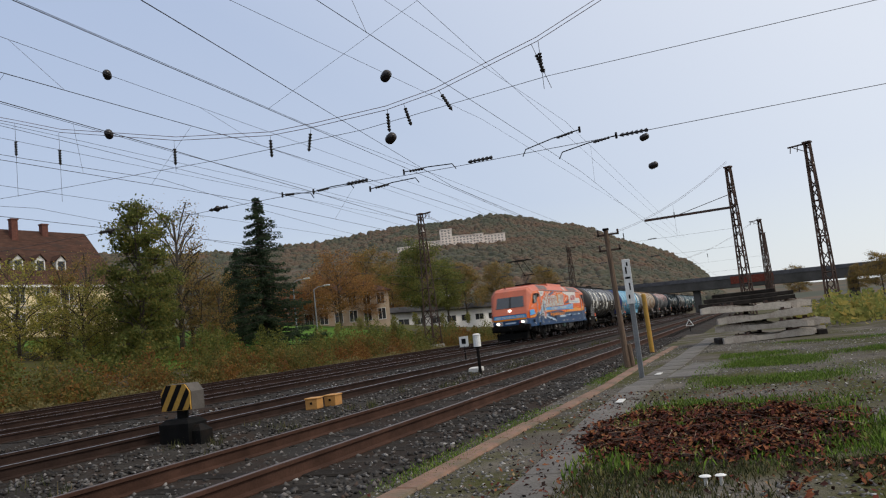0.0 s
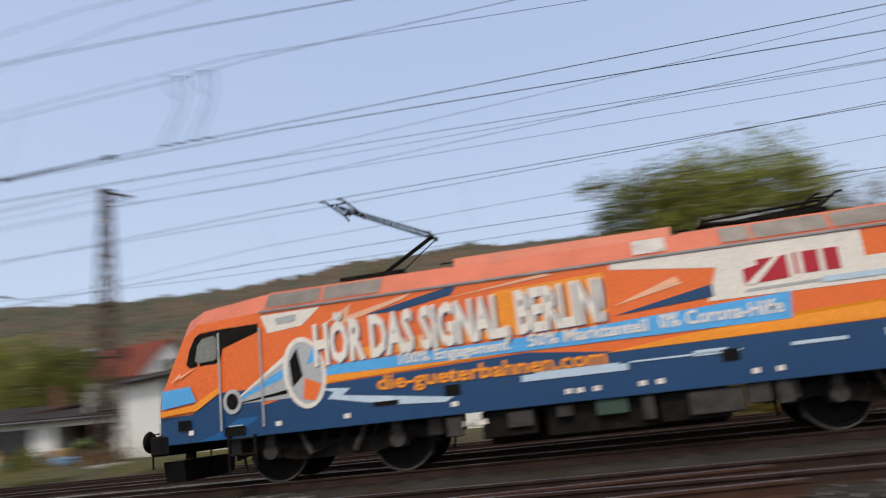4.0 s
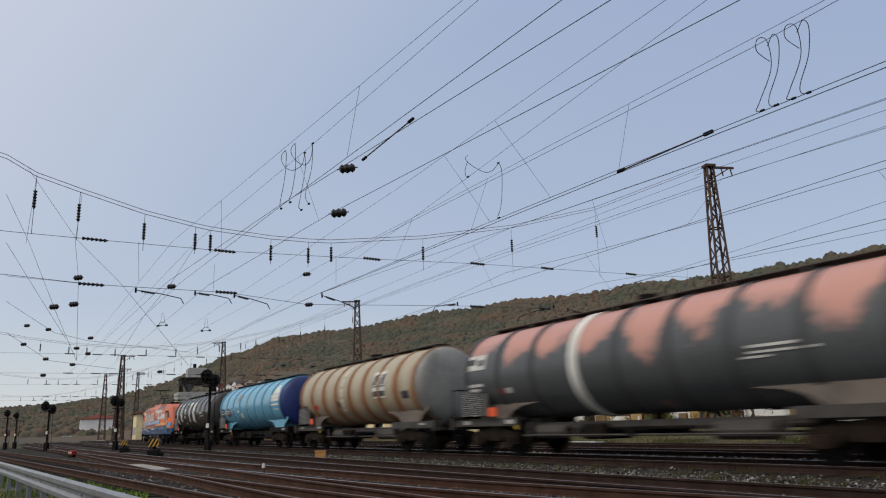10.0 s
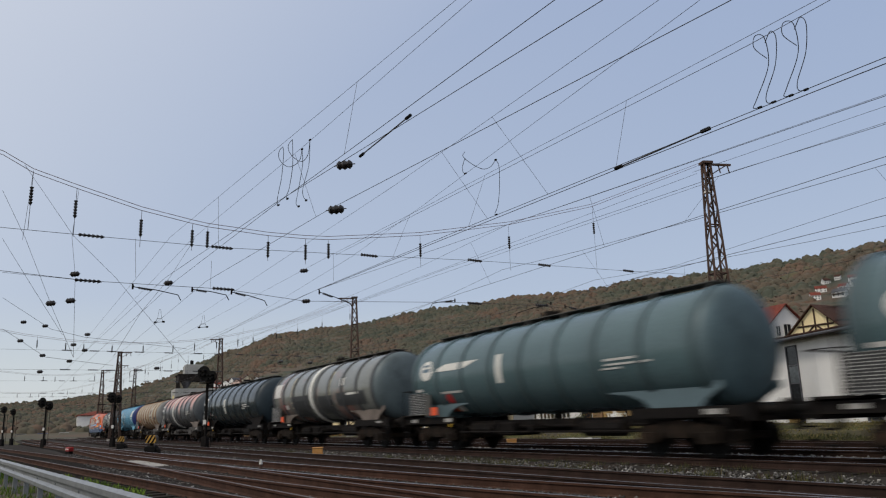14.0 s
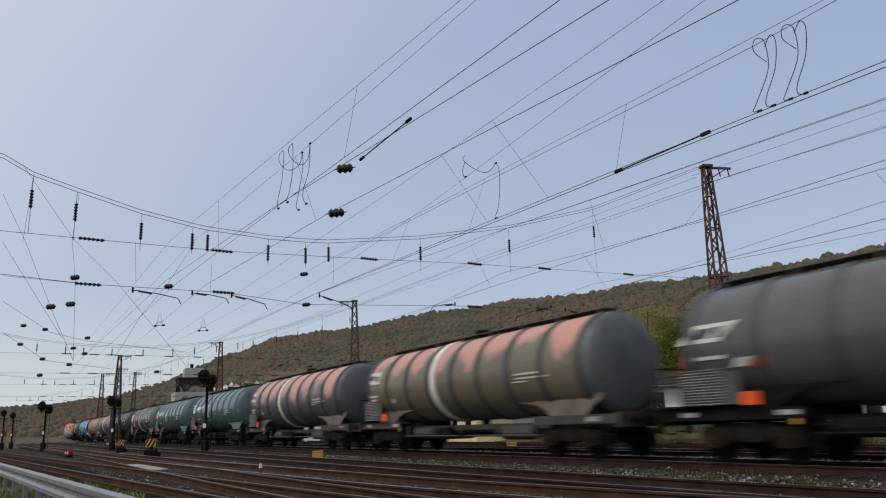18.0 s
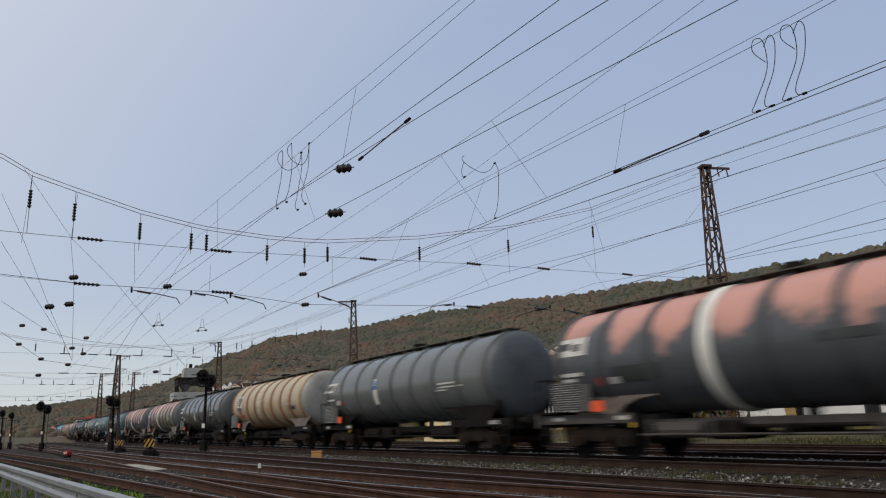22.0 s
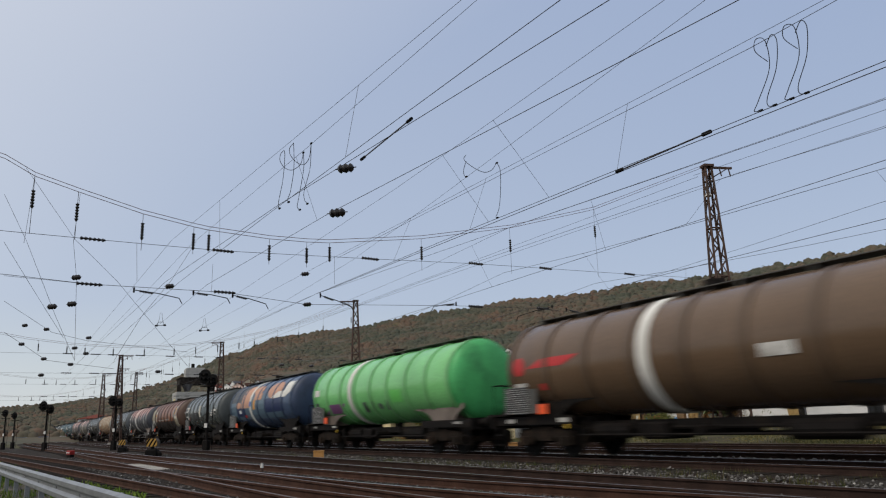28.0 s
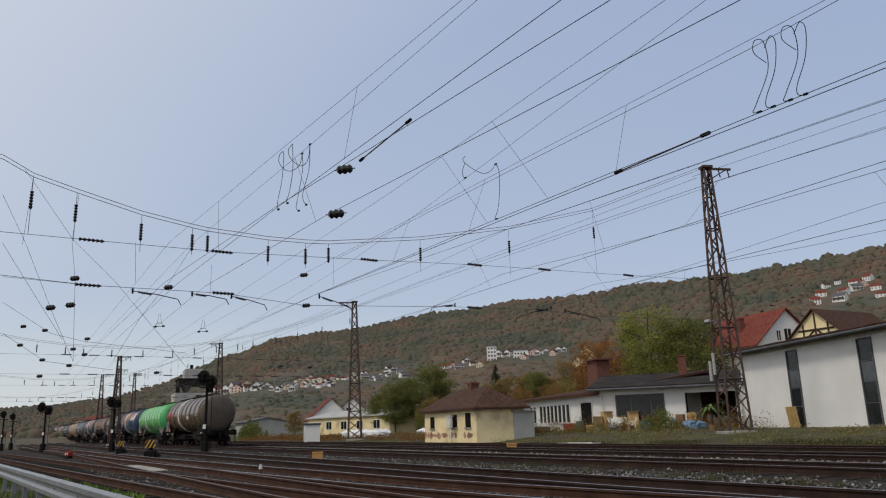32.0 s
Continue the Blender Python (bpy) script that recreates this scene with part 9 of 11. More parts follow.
# the lot: a sheet of trodden gravel and moss
LOT = mat("gravel_lot", (0.118, 0.105, 0.09), 0.95, 0, 0.35, 1.0, 45, 1.0, stain=(0.062, 0.062, 0.024), amount=0.6, spec=0.03)
s = Shape()
nx, ny = 36, 18
s.v = [(-34 + 2 * i, -16 + 19.3 * j / ny, -0.214 + 0.012 * noise.noise((i * 0.7, j * 0.6, 2))) for i in range(nx) for j in range(ny + 1)]
s.f = [(i * (ny + 1) + j, (i + 1) * (ny + 1) + j, (i + 1) * (ny + 1) + j + 1, i * (ny + 1) + j + 1) for i in range(nx - 1) for j in range(ny)]
s.k = [0] * len(s.f)
tagged(part("gravel_lot", s, LOT), "trodden gravel lot with patches of moss and grass", "ground", kind="structure")
pts = []
while len(pts) < 26000:
    x, y = 4 + 22 * rng.random() ** 1.5, rng.uniform(-9, 3.6)
    if noise.noise((x * 0.35, y * 0.35, 5)) < 0.2 and not (y < 1.6 and in_heap(x, y) < 1.1):
        pts.append((x, y, -0.215))
while len(pts) < 33000:
    x, y = rng.uniform(-6, 5), rng.uniform(-6, 3)
    if noise.noise((x * 0.35, y * 0.35, 5)) < 0.2:
        pts.append((x, y, -0.215))
stones("lot_gravel", pts, 0.022, GRAVEL, "pale loose gravel strewn over the lot")


def blades(name, n, spots, label, tall=0.07, m=None, bare=-0.1):
    s = Shape()
    k = 0
    while k < n:
        x, y = spots()
        g = noise.noise((x * 0.45, y * 0.45, 1.5))
        if g < rng.uniform(bare, bare + 0.4):
            continue
        k += 1
        a = rng.uniform(0, 6.283)
        h = tall * rng.uniform(0.5, 1.5)
        w = 0.0035 + h * 0.035
        u = Vector((math.cos(a), math.sin(a), 0))
        lean = Vector((rng.uniform(-0.5, 0.5), rng.uniform(-0.5, 0.5), 1)) * h
        b = Vector((x, y, (-0.212 if x > -20 and y < 3.3 else ground_z(x, y)) + 0.004))
        s.add([b - u * w, b + u * w, b + lean * 0.6 + u * w * 0.7, b + lean + u.cross(Vector((0, 0, 1))) * h * 0.25], [(0, 1, 2), (0, 2, 3)])
    tagged(part(name, s, m or GRASS), label, "grass", kind="stuff")


blades("grass", 30000, lambda: (4.2 + 13 * rng.random() ** 1.6, rng.uniform(-4.5, 1.2)), "short green grass growing through the gravel lot", 0.034)
blades("grass", 9000, lambda: (4.4 + 20 * rng.random() ** 1.3, rng.uniform(2.75, 3.6)), "low grass and moss along the foot of the ballast", 0.026)
blades("grass", 7000, lambda: (rng.uniform(-6, 5), rng.uniform(-6, 3)), "short green grass growing through the gravel lot", 0.034)
blades("grass", 30000, lambda: (9.6 + 13 * rng.random() ** 1.2, rng.uniform(-5.5, 0.9)), "patches of fresh green grass on the lot", 0.04, bare=0.06)
blades("grass", 5000, lambda: (4.6 + 5.6 * rng.random(), rng.uniform(-1.6, 1.6)), "green blades growing up through the dead leaves", 0.07, bare=-0.3)
blades("grass", 9000, lambda: (4.3 + 1.9 * rng.random(), rng.uniform(-2.0, 1.5)), "dull weeds and blades before the leaf heap", 0.04, WEED, bare=-0.6)
blades("grass", 12000, lambda: (-4 - 40 * rng.random() ** 1.3, rng.uniform(1.0, 3.8)), "green grass behind the guard rail", 0.12)
blades("grass", 9000, lambda: (-8 - 32 * rng.random(), rng.uniform(6.9, 8.1)), "tufts of grass between two tracks", 0.1, WEED)
blades("grass", 12000, lambda: (-10 - 40 * rng.random(), line_y(-30) + rng.uniform(10.6, 13.5)), "dull grass strip beside the far track", 0.12, WEED)

blades("grass", 10000, lambda: (4.3 + 3.5 * rng.random(), rng.uniform(-2.6, 0.2)), "taller grass at the edge of the leaf heap", 0.034, bare=-0.5)


def tufts(n, x0, x1, y0, y1, label, tall):
    """Tufts of grass standing in the ballast."""
    spots = [(rng.uniform(x0, x1), rng.uniform(y0, y1)) for _ in range(n)]
    s = Shape()
    for x, y in spots:
        for _ in range(26):
            a = rng.uniform(0, 6.283)
            h = tall * rng.uniform(0.5, 1.3)
            u = Vector((math.cos(a), math.sin(a), 0))
            b = Vector((x + rng.gauss(0, 0.12), y + rng.gauss(0, 0.08), -0.24))
            s.add([b - u * 0.008, b + u * 0.008, b + Vector((rng.uniform(-0.4, 0.4), rng.uniform(-0.4, 0.4), 1)) * h], [(0, 1, 2)])
    tagged(part("weed_tufts", s, WEED), label, "weeds", kind="stuff")


tufts(60, -48, -6, 22.0, 25.0, "green weed tufts between the far tracks", 0.17)
tufts(200, -44, -6, 12.8, 15.2, "thin weeds beside the train's track", 0.15)
tufts(70, 4, 40, 6.2, 8.2, "thin weeds between two tracks", 0.16)

# slabs over the cable duct, and the worn kerb by the near track
t = thing("cable_duct_path", pose(0, 0, 0), "path of grey concrete slabs over a cable duct", "path", kind="structure")
SLAB = mat("worn_grey_slab", (0.118, 0.108, 0.098), 0.95, 0, 0.25, 2, 30, 0.4, stain=(0.075, 0.068, 0.052), amount=0.5, rand=0.12)
slab = Shape().box(0.008, -0.24, -0.06, 0.992, 0.24, 0.022, bevel=0.012).data("slab", SLAB)


def path_y(x):
    return float(np.interp(x, [4, 6.2, 9, 12.5, 16.8, 30], [1.62, 1.70, 1.86, 1.97, 1.83, 1.62]))


for i in range(26):
    x = 4.0 + i
    turn = math.degrees(math.atan(path_y(x + 1) - path_y(x)))
    part("slab", slab, SLAB, t, at=pose(x, path_y(x), -0.214, rng.uniform(-1, 1), rng.uniform(-0.5, 0.5), turn + rng.uniform(-0.6, 0.6)))
wide = Shape().box(0, -0.42, -0.05, 1.5, 0.42, 0.018, bevel=0.015).data("slab", SLAB)
part("slab", wide, SLAB, t, at=pose(14.2, 1.25, -0.214, 0, 0, -3))
part("slab", wide, SLAB, t, at=pose(15.75, 1.15, -0.214, 0, 0, -5))
part("slot_cover", Shape().box(0, -0.05, 0, 0.4, 0.05, 0.012), DIRTYWHITE, t, at=pose(10.6, path_y(10.8), -0.19, 0, 0, 2))
part("slot_cover", Shape().box(0, -0.05, 0, 0.4, 0.05, 0.012), DIRTYWHITE, t, at=pose(14.8, path_y(15.0), -0.19, 0, 0, -2))
KERB = mat("worn_red_brown_kerb", (0.2, 0.118, 0.082), 0.95, 0, 0.2, 2.5, 25, 0.5, stain=(0.11, 0.09, 0.06), amount=0.35, rand=0.1)
t = thing("kerb", pose(0, 0, 0), "low kerb of worn red-brown blocks beside the near track", "kerb", kind="structure")
kb = Shape().box(0.004, -0.11, -0.1, 1.19, 0.11, 0.03, bevel=0.02).data("kerb_block", KERB)
for i in range(19):
    x = 3.2 + 1.2 * i
    y = float(np.interp(x, [4, 7.6, 9, 11.2, 13.5, 17, 26], [2.81, 2.81, 2.77, 2.66, 2.63, 2.66, 2.6]))
    part("kerb_block", kb, KERB, t, at=pose(x, y, max(-0.215, ground_z(x, y) - 0.01), rng.uniform(-2, 2), 0, (-0.4 if x < 9 else -1.5 if x < 13 else 0.3) + rng.uniform(-0.5, 0.5)))

# the heap of raked leaves, stalks and sticks
def heap_spot():
    """A place in the heap: thickest in the middle, with a ragged edge."""
    while True:
        x, y = rng.uniform(4.4, 10.8), rng.uniform(-2.0, 2.0)
        q = in_heap(x, y) * 0.9 + 0.8 * noise.noise((x * 0.9, y * 0.9, 3.0)) + 0.7 * noise.noise((x * 2.6, y * 2.6, 1.0))
        if rng.random() < max(0.0, 1.15 - q) ** 1.6:
            return x, y, 0.075 * max(0.0, 1 - q) * (1 + noise.noise((x * 2.5, y * 2.5, 8.0)))


def flat_leaf(s, p, r):
    """A dry leaf lying nearly flat, curled along its middle."""
    a = rng.uniform(0, 6.283)
    u = Vector((math.cos(a), math.sin(a), rng.uniform(-0.8, 0.8))) * r
    v = Vector((-math.sin(a), math.cos(a), rng.uniform(-0.8, 0.8))) * r * rng.uniform(0.4, 0.7)
    k = Vector((0, 0, r * rng.uniform(-0.25, 0.3)))
    s.add([p - u, p - v + k, p + u, p + v + k], [(0, 1, 2), (0, 2, 3)])


s, tw = Shape(), Shape()
for _ in range(26000):
    x, y, hz = heap_spot()
    flat_leaf(s, Vector((x, y, -0.2 + hz + rng.uniform(-0.015, 0.02))), rng.uniform(0.009, 0.036))
for _ in range(60):
    x, y, hz = heap_spot()
    b = rng.uniform(0, 6.283)
    l = rng.uniform(0.08, 0.6)
    p = Vector((x, y, -0.19 + hz + rng.uniform(0, 0.04)))
    d = Vector((math.cos(b), math.sin(b), rng.uniform(-0.1, 0.2))) * l
    tw.tube([p - d / 2, p + Vector((rng.uniform(-0.03, 0.03), rng.uniform(-0.03, 0.03), 0.02)), p + d / 2], rng.uniform(0.0015, 0.0045), 4)
heap = thing("leaf_heap", pose(0, 0, 0), "raked heap of dark red-brown dead leaves and dry sticks", "leaf heap")
tagged(part("dead_leaves", s, DEADLEAF, heap), kind="stuff")
tagged(part("stick_litter", tw, TWIG, heap), kind="stuff")
s = Shape()
for _ in range(2200):
    x, y = rng.uniform(4.4, 12), rng.gauss(0.2, 1.3)
    flat_leaf(s, Vector((x, y, -0.2)), rng.uniform(0.01, 0.03))
for _ in range(900):
    x = rng.uniform(4.2, 12)
    flat_leaf(s, Vector((x, path_y(x) + rng.gauss(0, 0.3), -0.188)), rng.uniform(0.01, 0.028))
tagged(part("fallen_leaves", s, DEADLEAF), "scattered dry brown leaves on the lot", "leaves", kind="stuff")
for x, y, r in ((5.5, 0.48, 0.042), (5.52, 0.38, 0.04)):
    t = thing("mushroom", pose(x, y, -0.155), "flat white mushroom cap beside the leaf heap", "mushroom", "mushrooms")
    part("cap", Shape().turned([(0, 0.012), (0.004, r * 0.9), (0.009, r), (0.014, r * 0.8), (0.018, r * 0.3)], 14, Matrix.Rotation(radians(-90), 4, "Y")), WHITE, t, smooth=True)
    part("stem", Shape().cyl((0, 0, -0.08), (0, 0, 0.015), 0.013, 8), DIRTYWHITE, t)

# ---- stacked concrete sleepers ----
SLC = mat("old_concrete_sleeper", (0.46, 0.41, 0.35), 0.9, 0, 0.2, 3, 30, 0.4, stain=(0.15, 0.12, 0.1), amount=0.45, rand=0.2)
prof = [(-1.3, 0), (1.3, 0), (1.3, 0.17), (0.98, 0.22), (0.5, 0.2), (0.3, 0.15), (-0.3, 0.15), (-0.5, 0.2), (-0.98, 0.22), (-1.3, 0.17)]
one = thing("concrete_sleeper", pose(0, 0, -0.1), "old weathered concrete sleeper in a skewed stack", "sleeper", "stacked concrete sleepers")
part("beam", Shape().extrude(prof, -0.14, 0.14, lambda u, v, w: (w, u, v)), SLC, one)
for u in (-0.9, -0.6, 0.6, 0.9):
    part("bolt", Shape().cyl((0.02, u, 0.19), (0.02, u, 0.27), 0.022, 8).cyl((0.02, u, 0.2), (0.02, u, 0.225), 0.05, 6), RUST, one)
    if abs(u) < 0.7:
        part("rail_plate", Shape().box(-0.12, u - 0.02 if u > 0 else u - 0.3, 0.2, 0.12, u + 0.3 if u > 0 else u + 0.02, 0.235).box(-0.13, u - 0.06, 0.2, 0.13, u + 0.02, 0.29), RUST, one)
first = True
for k, (z, sh) in enumerate(((-0.2, -0.3), (0.11, -0.1), (0.41, -0.02), (0.7, 0.25))):
    for j in range(4):
        m = pose(24.9 + 0.36 * j + rng.uniform(-0.04, 0.04), -0.15 + sh + rng.uniform(-0.25, 0.25) - 0.1 * j, z + rng.uniform(0, 0.015), 3.0 * (k % 2) - rng.uniform(0, 2), 0, 8 + rng.uniform(-5, 5))
        if first:
            one.matrix_basis = m
            first = False
        else:
            copy_thing(one, m)
t = thing("stack_bearer", pose(24.6, 0, 0, 0, 0, 8), "dark timber bearer under the sleeper stack", "timber", "bearers of the stack")
part("timber", Shape().box(0.3, 0.9, -0.26, 1.8, 1.15, -0.06, bevel=0.02), SLEEPER, t)
t = thing("stack_bearer", pose(24.6, 0, 0, 0, 0, 8), "dark timber bearer under the sleeper stack", "timber", "bearers of the stack")
part("timber", Shape().box(0.3, -1.95, -0.26, 1.8, -1.7, -0.06, bevel=0.02), SLEEPER, t)
for j, (y, z, q, l) in enumerate(((0.35, 0.93, 4, 2.6), (0.1, 0.94, 12, 2.6), (0.4, 1.07, 7, 2.2), (0.1, 1.08, 15, 2.6), (0.3, 1.2, 8, 1.9))):
    t = thing("timber_sleeper", pose(25.3 + 0.22 * j, y, z, 0, 0, q), "dark tarred timber sleeper lying on top of the stack", "sleeper", "timbers on the stack")
    part("timber", Shape().box(-0.13, -l / 2, 0, 0.13, l / 2, 0.13, bevel=0.015), SLEEPER, t)
# ---- posts and signs beside the near track ----
POSTWOOD = mat("grey_brown_old_post", (0.14, 0.095, 0.065), 0.9, 0, 0.3, 5, 40, 0.4, stretch=(4, 4, 0.6))
YELLOW = mat("faded_yellow_paint", (0.42, 0.24, 0.04), 0.65, 0, 0.12, 4, 30, 0.1, stain=(0.22, 0.13, 0.04), amount=0.3)
ORANGE = mat("faded_orange_paint", (0.5, 0.25, 0.07), 0.6, 0, 0.15, 4, 30, 0.1, stain=(0.25, 0.13, 0.06), amount=0.3)
t = thing("old_wooden_post", pose(17.75, 2.88, -0.22), "tall old wooden post with small iron brackets", "post")
part("pole", Shape().cyl((0, 0, -0.4), (-0.02, 0.09, 3.25), 0.075, 10, 0.055), POSTWOOD, t)
part("foot_stake", Shape().cyl((0.06, -0.12, -0.3), (0.02, -0.08, 0.55), 0.06, 8, 0.05), POSTWOOD, t)
for z in (2.75, 3.12):
    part("bracket", Shape().box(-0.03, -0.2, z, 0.03, 0.3, z + 0.04).box(-0.03, 0.26, z, 0.03, 0.3, z + 0.16).box(-0.03, -0.2, z, 0.03, -0.16, z + 0.12), RUST, t)
part("cap", Shape().cyl((-0.02, 0.09, 3.24), (-0.02, 0.09, 3.29), 0.075, 10), DARKMETAL, t)
t = thing("marker_post", pose(14.67, 2.15, -0.22, 0, 0, 0), "slender white and grey steel marker post with a narrow white board", "sign post")
part("post", Shape().box(-0.02, -0.045, -0.3, 0.02, 0.045, 1.5).box(-0.05, -0.045, -0.3, -0.02, -0.035, 1.5).box(-0.05, 0.035, -0.3, -0.02, 0.045, 1.5), STEEL, t)
b = part("board", Shape().box(-0.07, -0.075, 1.42, -0.05, 0.075, 2.28, bevel=0.008), WHITE, t)
for z0, z1, y0, y1 in ((2.15, 2.22, -0.03, 0.0), (2.0, 2.13, 0.0, 0.03), (1.9, 1.94, -0.05, 0.05), (1.68, 1.82, -0.03, -0.005), (1.52, 1.6, 0.0, 0.03)):
    part("marking_bar", Shape().box(-0.076, y0, z0, -0.071, y1, z1), BLACK, b)
t = thing("yellow_pipe_post", pose(23.45, 3.03, -0.22), "stout yellow painted steel pipe post", "post")
part("pipe", Shape().cyl((0, 0, -0.4), (0, 0.03, 1.75), 0.07, 12), YELLOW, t, smooth=True)
part("cap", Shape().turned([(1.75, 0.072), (1.79, 0.06), (1.81, 0.02)], 12, Matrix.Translation((0, 0.03, 0)) @ Matrix.Rotation(radians(-90), 4, "Y")), YELLOW, t)
part("flange", Shape().cyl((0, 0, -0.02), (0, 0, 0.03), 0.12, 12), RUST, t)
t = thing("shunting_post", pose(20.6, 7.55, -0.25), "short dark post with a white cylindrical head", "post")
part("post", Shape().cyl((0, 0, -0.3), (0, 0, 0.85), 0.05, 8), DARKMETAL, t)
part("head", Shape().cyl((0, 0, 0.82), (0, 0, 1.16), 0.11, 12), WHITE, t)
part("lid", Shape().cyl((0, 0, 1.16), (0, 0, 1.2), 0.13, 12, 0.06), DIRTYWHITE, t)
t = thing("point_box", pose(21.5, 8.0, -0.25, 0, 0, 5) @ Matrix.Scale(0.7, 4), "low pale point machine box on timbers", "point machine")
part("box", Shape().box(-0.35, -0.25, 0, 0.35, 0.25, 0.28, bevel=0.04), DIRTYWHITE, t)
part("timber", Shape().box(-0.5, -0.9, -0.1, -0.25, 0.4, 0.04), SLEEPER, t)
t = thing("triangle_sign", pose(40.5, 3.2, -0.2) @ Matrix.Scale(0.62, 4), "small white triangular sign on a short stand", "sign")
part("frame", Shape().cyl((0, -0.3, 0.5), (0, 0.3, 0.5), 0.035, 6).cyl((0, -0.3, 0.5), (0, 0, 1.0), 0.035, 6).cyl((0, 0.3, 0.5), (0, 0, 1.0), 0.035, 6), WHITE, t)
part("stand", Shape().cyl((0, 0, -0.3), (0, 0, 0.5), 0.03, 6), DARKMETAL, t)
t = thing("low_signal_board", pose(31.6, 12.2, -0.25) @ Matrix.Scale(0.85, 4), "small square white board on a low post", "sign")
part("board", Shape().box(-0.03, -0.25, 0.75, 0, 0.25, 1.3, bevel=0.01), WHITE, t)
part("mark", Shape().box(-0.036, -0.12, 0.9, -0.031, 0.12, 1.18), BLACK, t)
part("post", Shape().cyl((0, 0, -0.3), (0, 0, 0.8), 0.035, 6), DARKMETAL, t)


DIRTY_GREY = mat("dirty_grey_casing", (0.09, 0.08, 0.07), 0.8, 0, 0.2, 4, 30, 0.2, stain=(0.06, 0.05, 0.04), amount=0.4)


def striped_lantern(x, y, s, turn, label):
    """A point lantern: a yellow box with black slanting stripes on a dark foot."""
    RAISED = Matrix.Translation((0, 0, 0.2))
    t = thing("point_lantern", pose(x, y, -0.2, 0, 0, turn) @ Matrix.Scale(s, 4), label, "point lantern", "point lanterns")
    out = [(-0.33, 0.4), (0.33, 0.4), (0.33, 0.72), (0.22, 0.86), (-0.22, 0.86), (-0.33, 0.72)]
    part("housing", Shape().extrude(out, 0.02, 0.34, lambda u, v, w: (w, -u, v)), DIRTY_GREY, t, at=RAISED)
    f = part("front", Shape().extrude([(u * 0.97, 0.63 + (v - 0.63) * 0.97) for u, v in out], -0.01, 0.018, lambda u, v, w: (w, -u, v)), YELLOW, t, "yellow front with black slanting stripes", at=RAISED)
    for k in range(4):
        u0 = -0.46 + 0.24 * k
        q = [(u0, 0.41), (u0 + 0.11, 0.41), (u0 + 0.38, 0.85), (u0 + 0.27, 0.85)]
        # keep the stripe on the front
        poly = []
        for i in range(9):
            v = 0.41 + 0.44 * i / 8
            lim = 0.32 if v < 0.72 else 0.32 - (v - 0.72) * 0.8
            poly.append((max(-lim, min(lim, u0 + 0.27 * i / 8)), v, max(-lim, min(lim, u0 + 0.12 + 0.27 * i / 8))))
        sh = Shape()
        n = len(poly)
        sh.add([(-0.014, -a, v) for a, v, b in poly] + [(-0.014, -b, v) for a, v, b in poly], [(i, i + 1, n + i + 1, n + i) for i in range(n - 1) if poly[i][2] - poly[i][0] > 0.01 or poly[i + 1][2] - poly[i + 1][0] > 0.01])
        if sh.f:
            part("stripe", sh, BLACK, f)
    part("foot", Shape().box(-0.1, -0.32, -0.1, 0.38, 0.32, 0.46, bevel=0.08).cyl((0.15, 0, 0.4), (0.15, 0, 0.62), 0.1, 10), BLACK, t)
    part("lever_box", Shape().box(-0.02, -0.5, -0.1, 0.3, -0.1, 0.34, bevel=0.1), BLACK, t)
    return t


striped_lantern(9.0, 8.2, 0.86, 0, "yellow and black striped point lantern on a dark foot")


def orange_box(x, y, turn, label="small faded orange trackside box", s=1.0):
    t = thing("track_box", pose(x, y, -0.2, 0, 0, turn) @ Matrix.Scale(s, 4), label, "trackside box", "orange trackside boxes")
    part("body", Shape().box(-0.2, -0.16, 0.03, 0.2, 0.16, 0.3, bevel=0.02), ORANGE, t)
    part("lid", Shape().box(-0.22, -0.18, 0.3, 0.22, 0.18, 0.34, bevel=0.012), ORANGE, t)
    part("foot", Shape().box(-0.15, -0.1, -0.12, 0.15, 0.1, 0.03), DARKMETAL, t)
    part("latch", Shape().box(-0.215, -0.03, 0.17, -0.2, 0.03, 0.23), DARKMETAL, t)


orange_box(13.05, 8.38, 8, s=0.76)
orange_box(13.55, 8.24, 4, s=0.76)
t = thing("yellow_stop_block", pose(6.1, 9.7, -0.12, 0, 0, 4), "low yellow metal plate on the sleepers between the rails", "plate")
part("plate", Shape().box(-0.18, -0.12, 0, 0.18, 0.12, 0.09, bevel=0.03), YELLOW, t)
part("block", Shape().box(-0.22, -0.14, -0.1, 0.22, 0.14, 0.0), DARKMETAL, t)
for x, y, a, w in ((5.1, 8.0, 20, 0.5), (4.7, 7.75, -15, 0.3), (5.3, 7.5, 80, 0.25)):
    t = thing("stone_slab", pose(x, y, -0.27, rng.uniform(-8, 8), rng.uniform(-8, 8), a), "broken grey concrete slab lying in the ballast", "slab", "broken slabs")
    part("piece", Shape().box(-w / 2, -w / 3, 0, w / 2, w / 3, 0.12, bevel=0.03), CONCRETE, t)
t = thing("yellow_kerb_stone", pose(4.7, 3.5, -0.24, 0, 0, 3), "pale yellow painted stone beside the near rail", "stone")
part("piece", Shape().box(-0.2, -0.08, 0, 0.2, 0.08, 0.09, bevel=0.02), YELLOW, t)

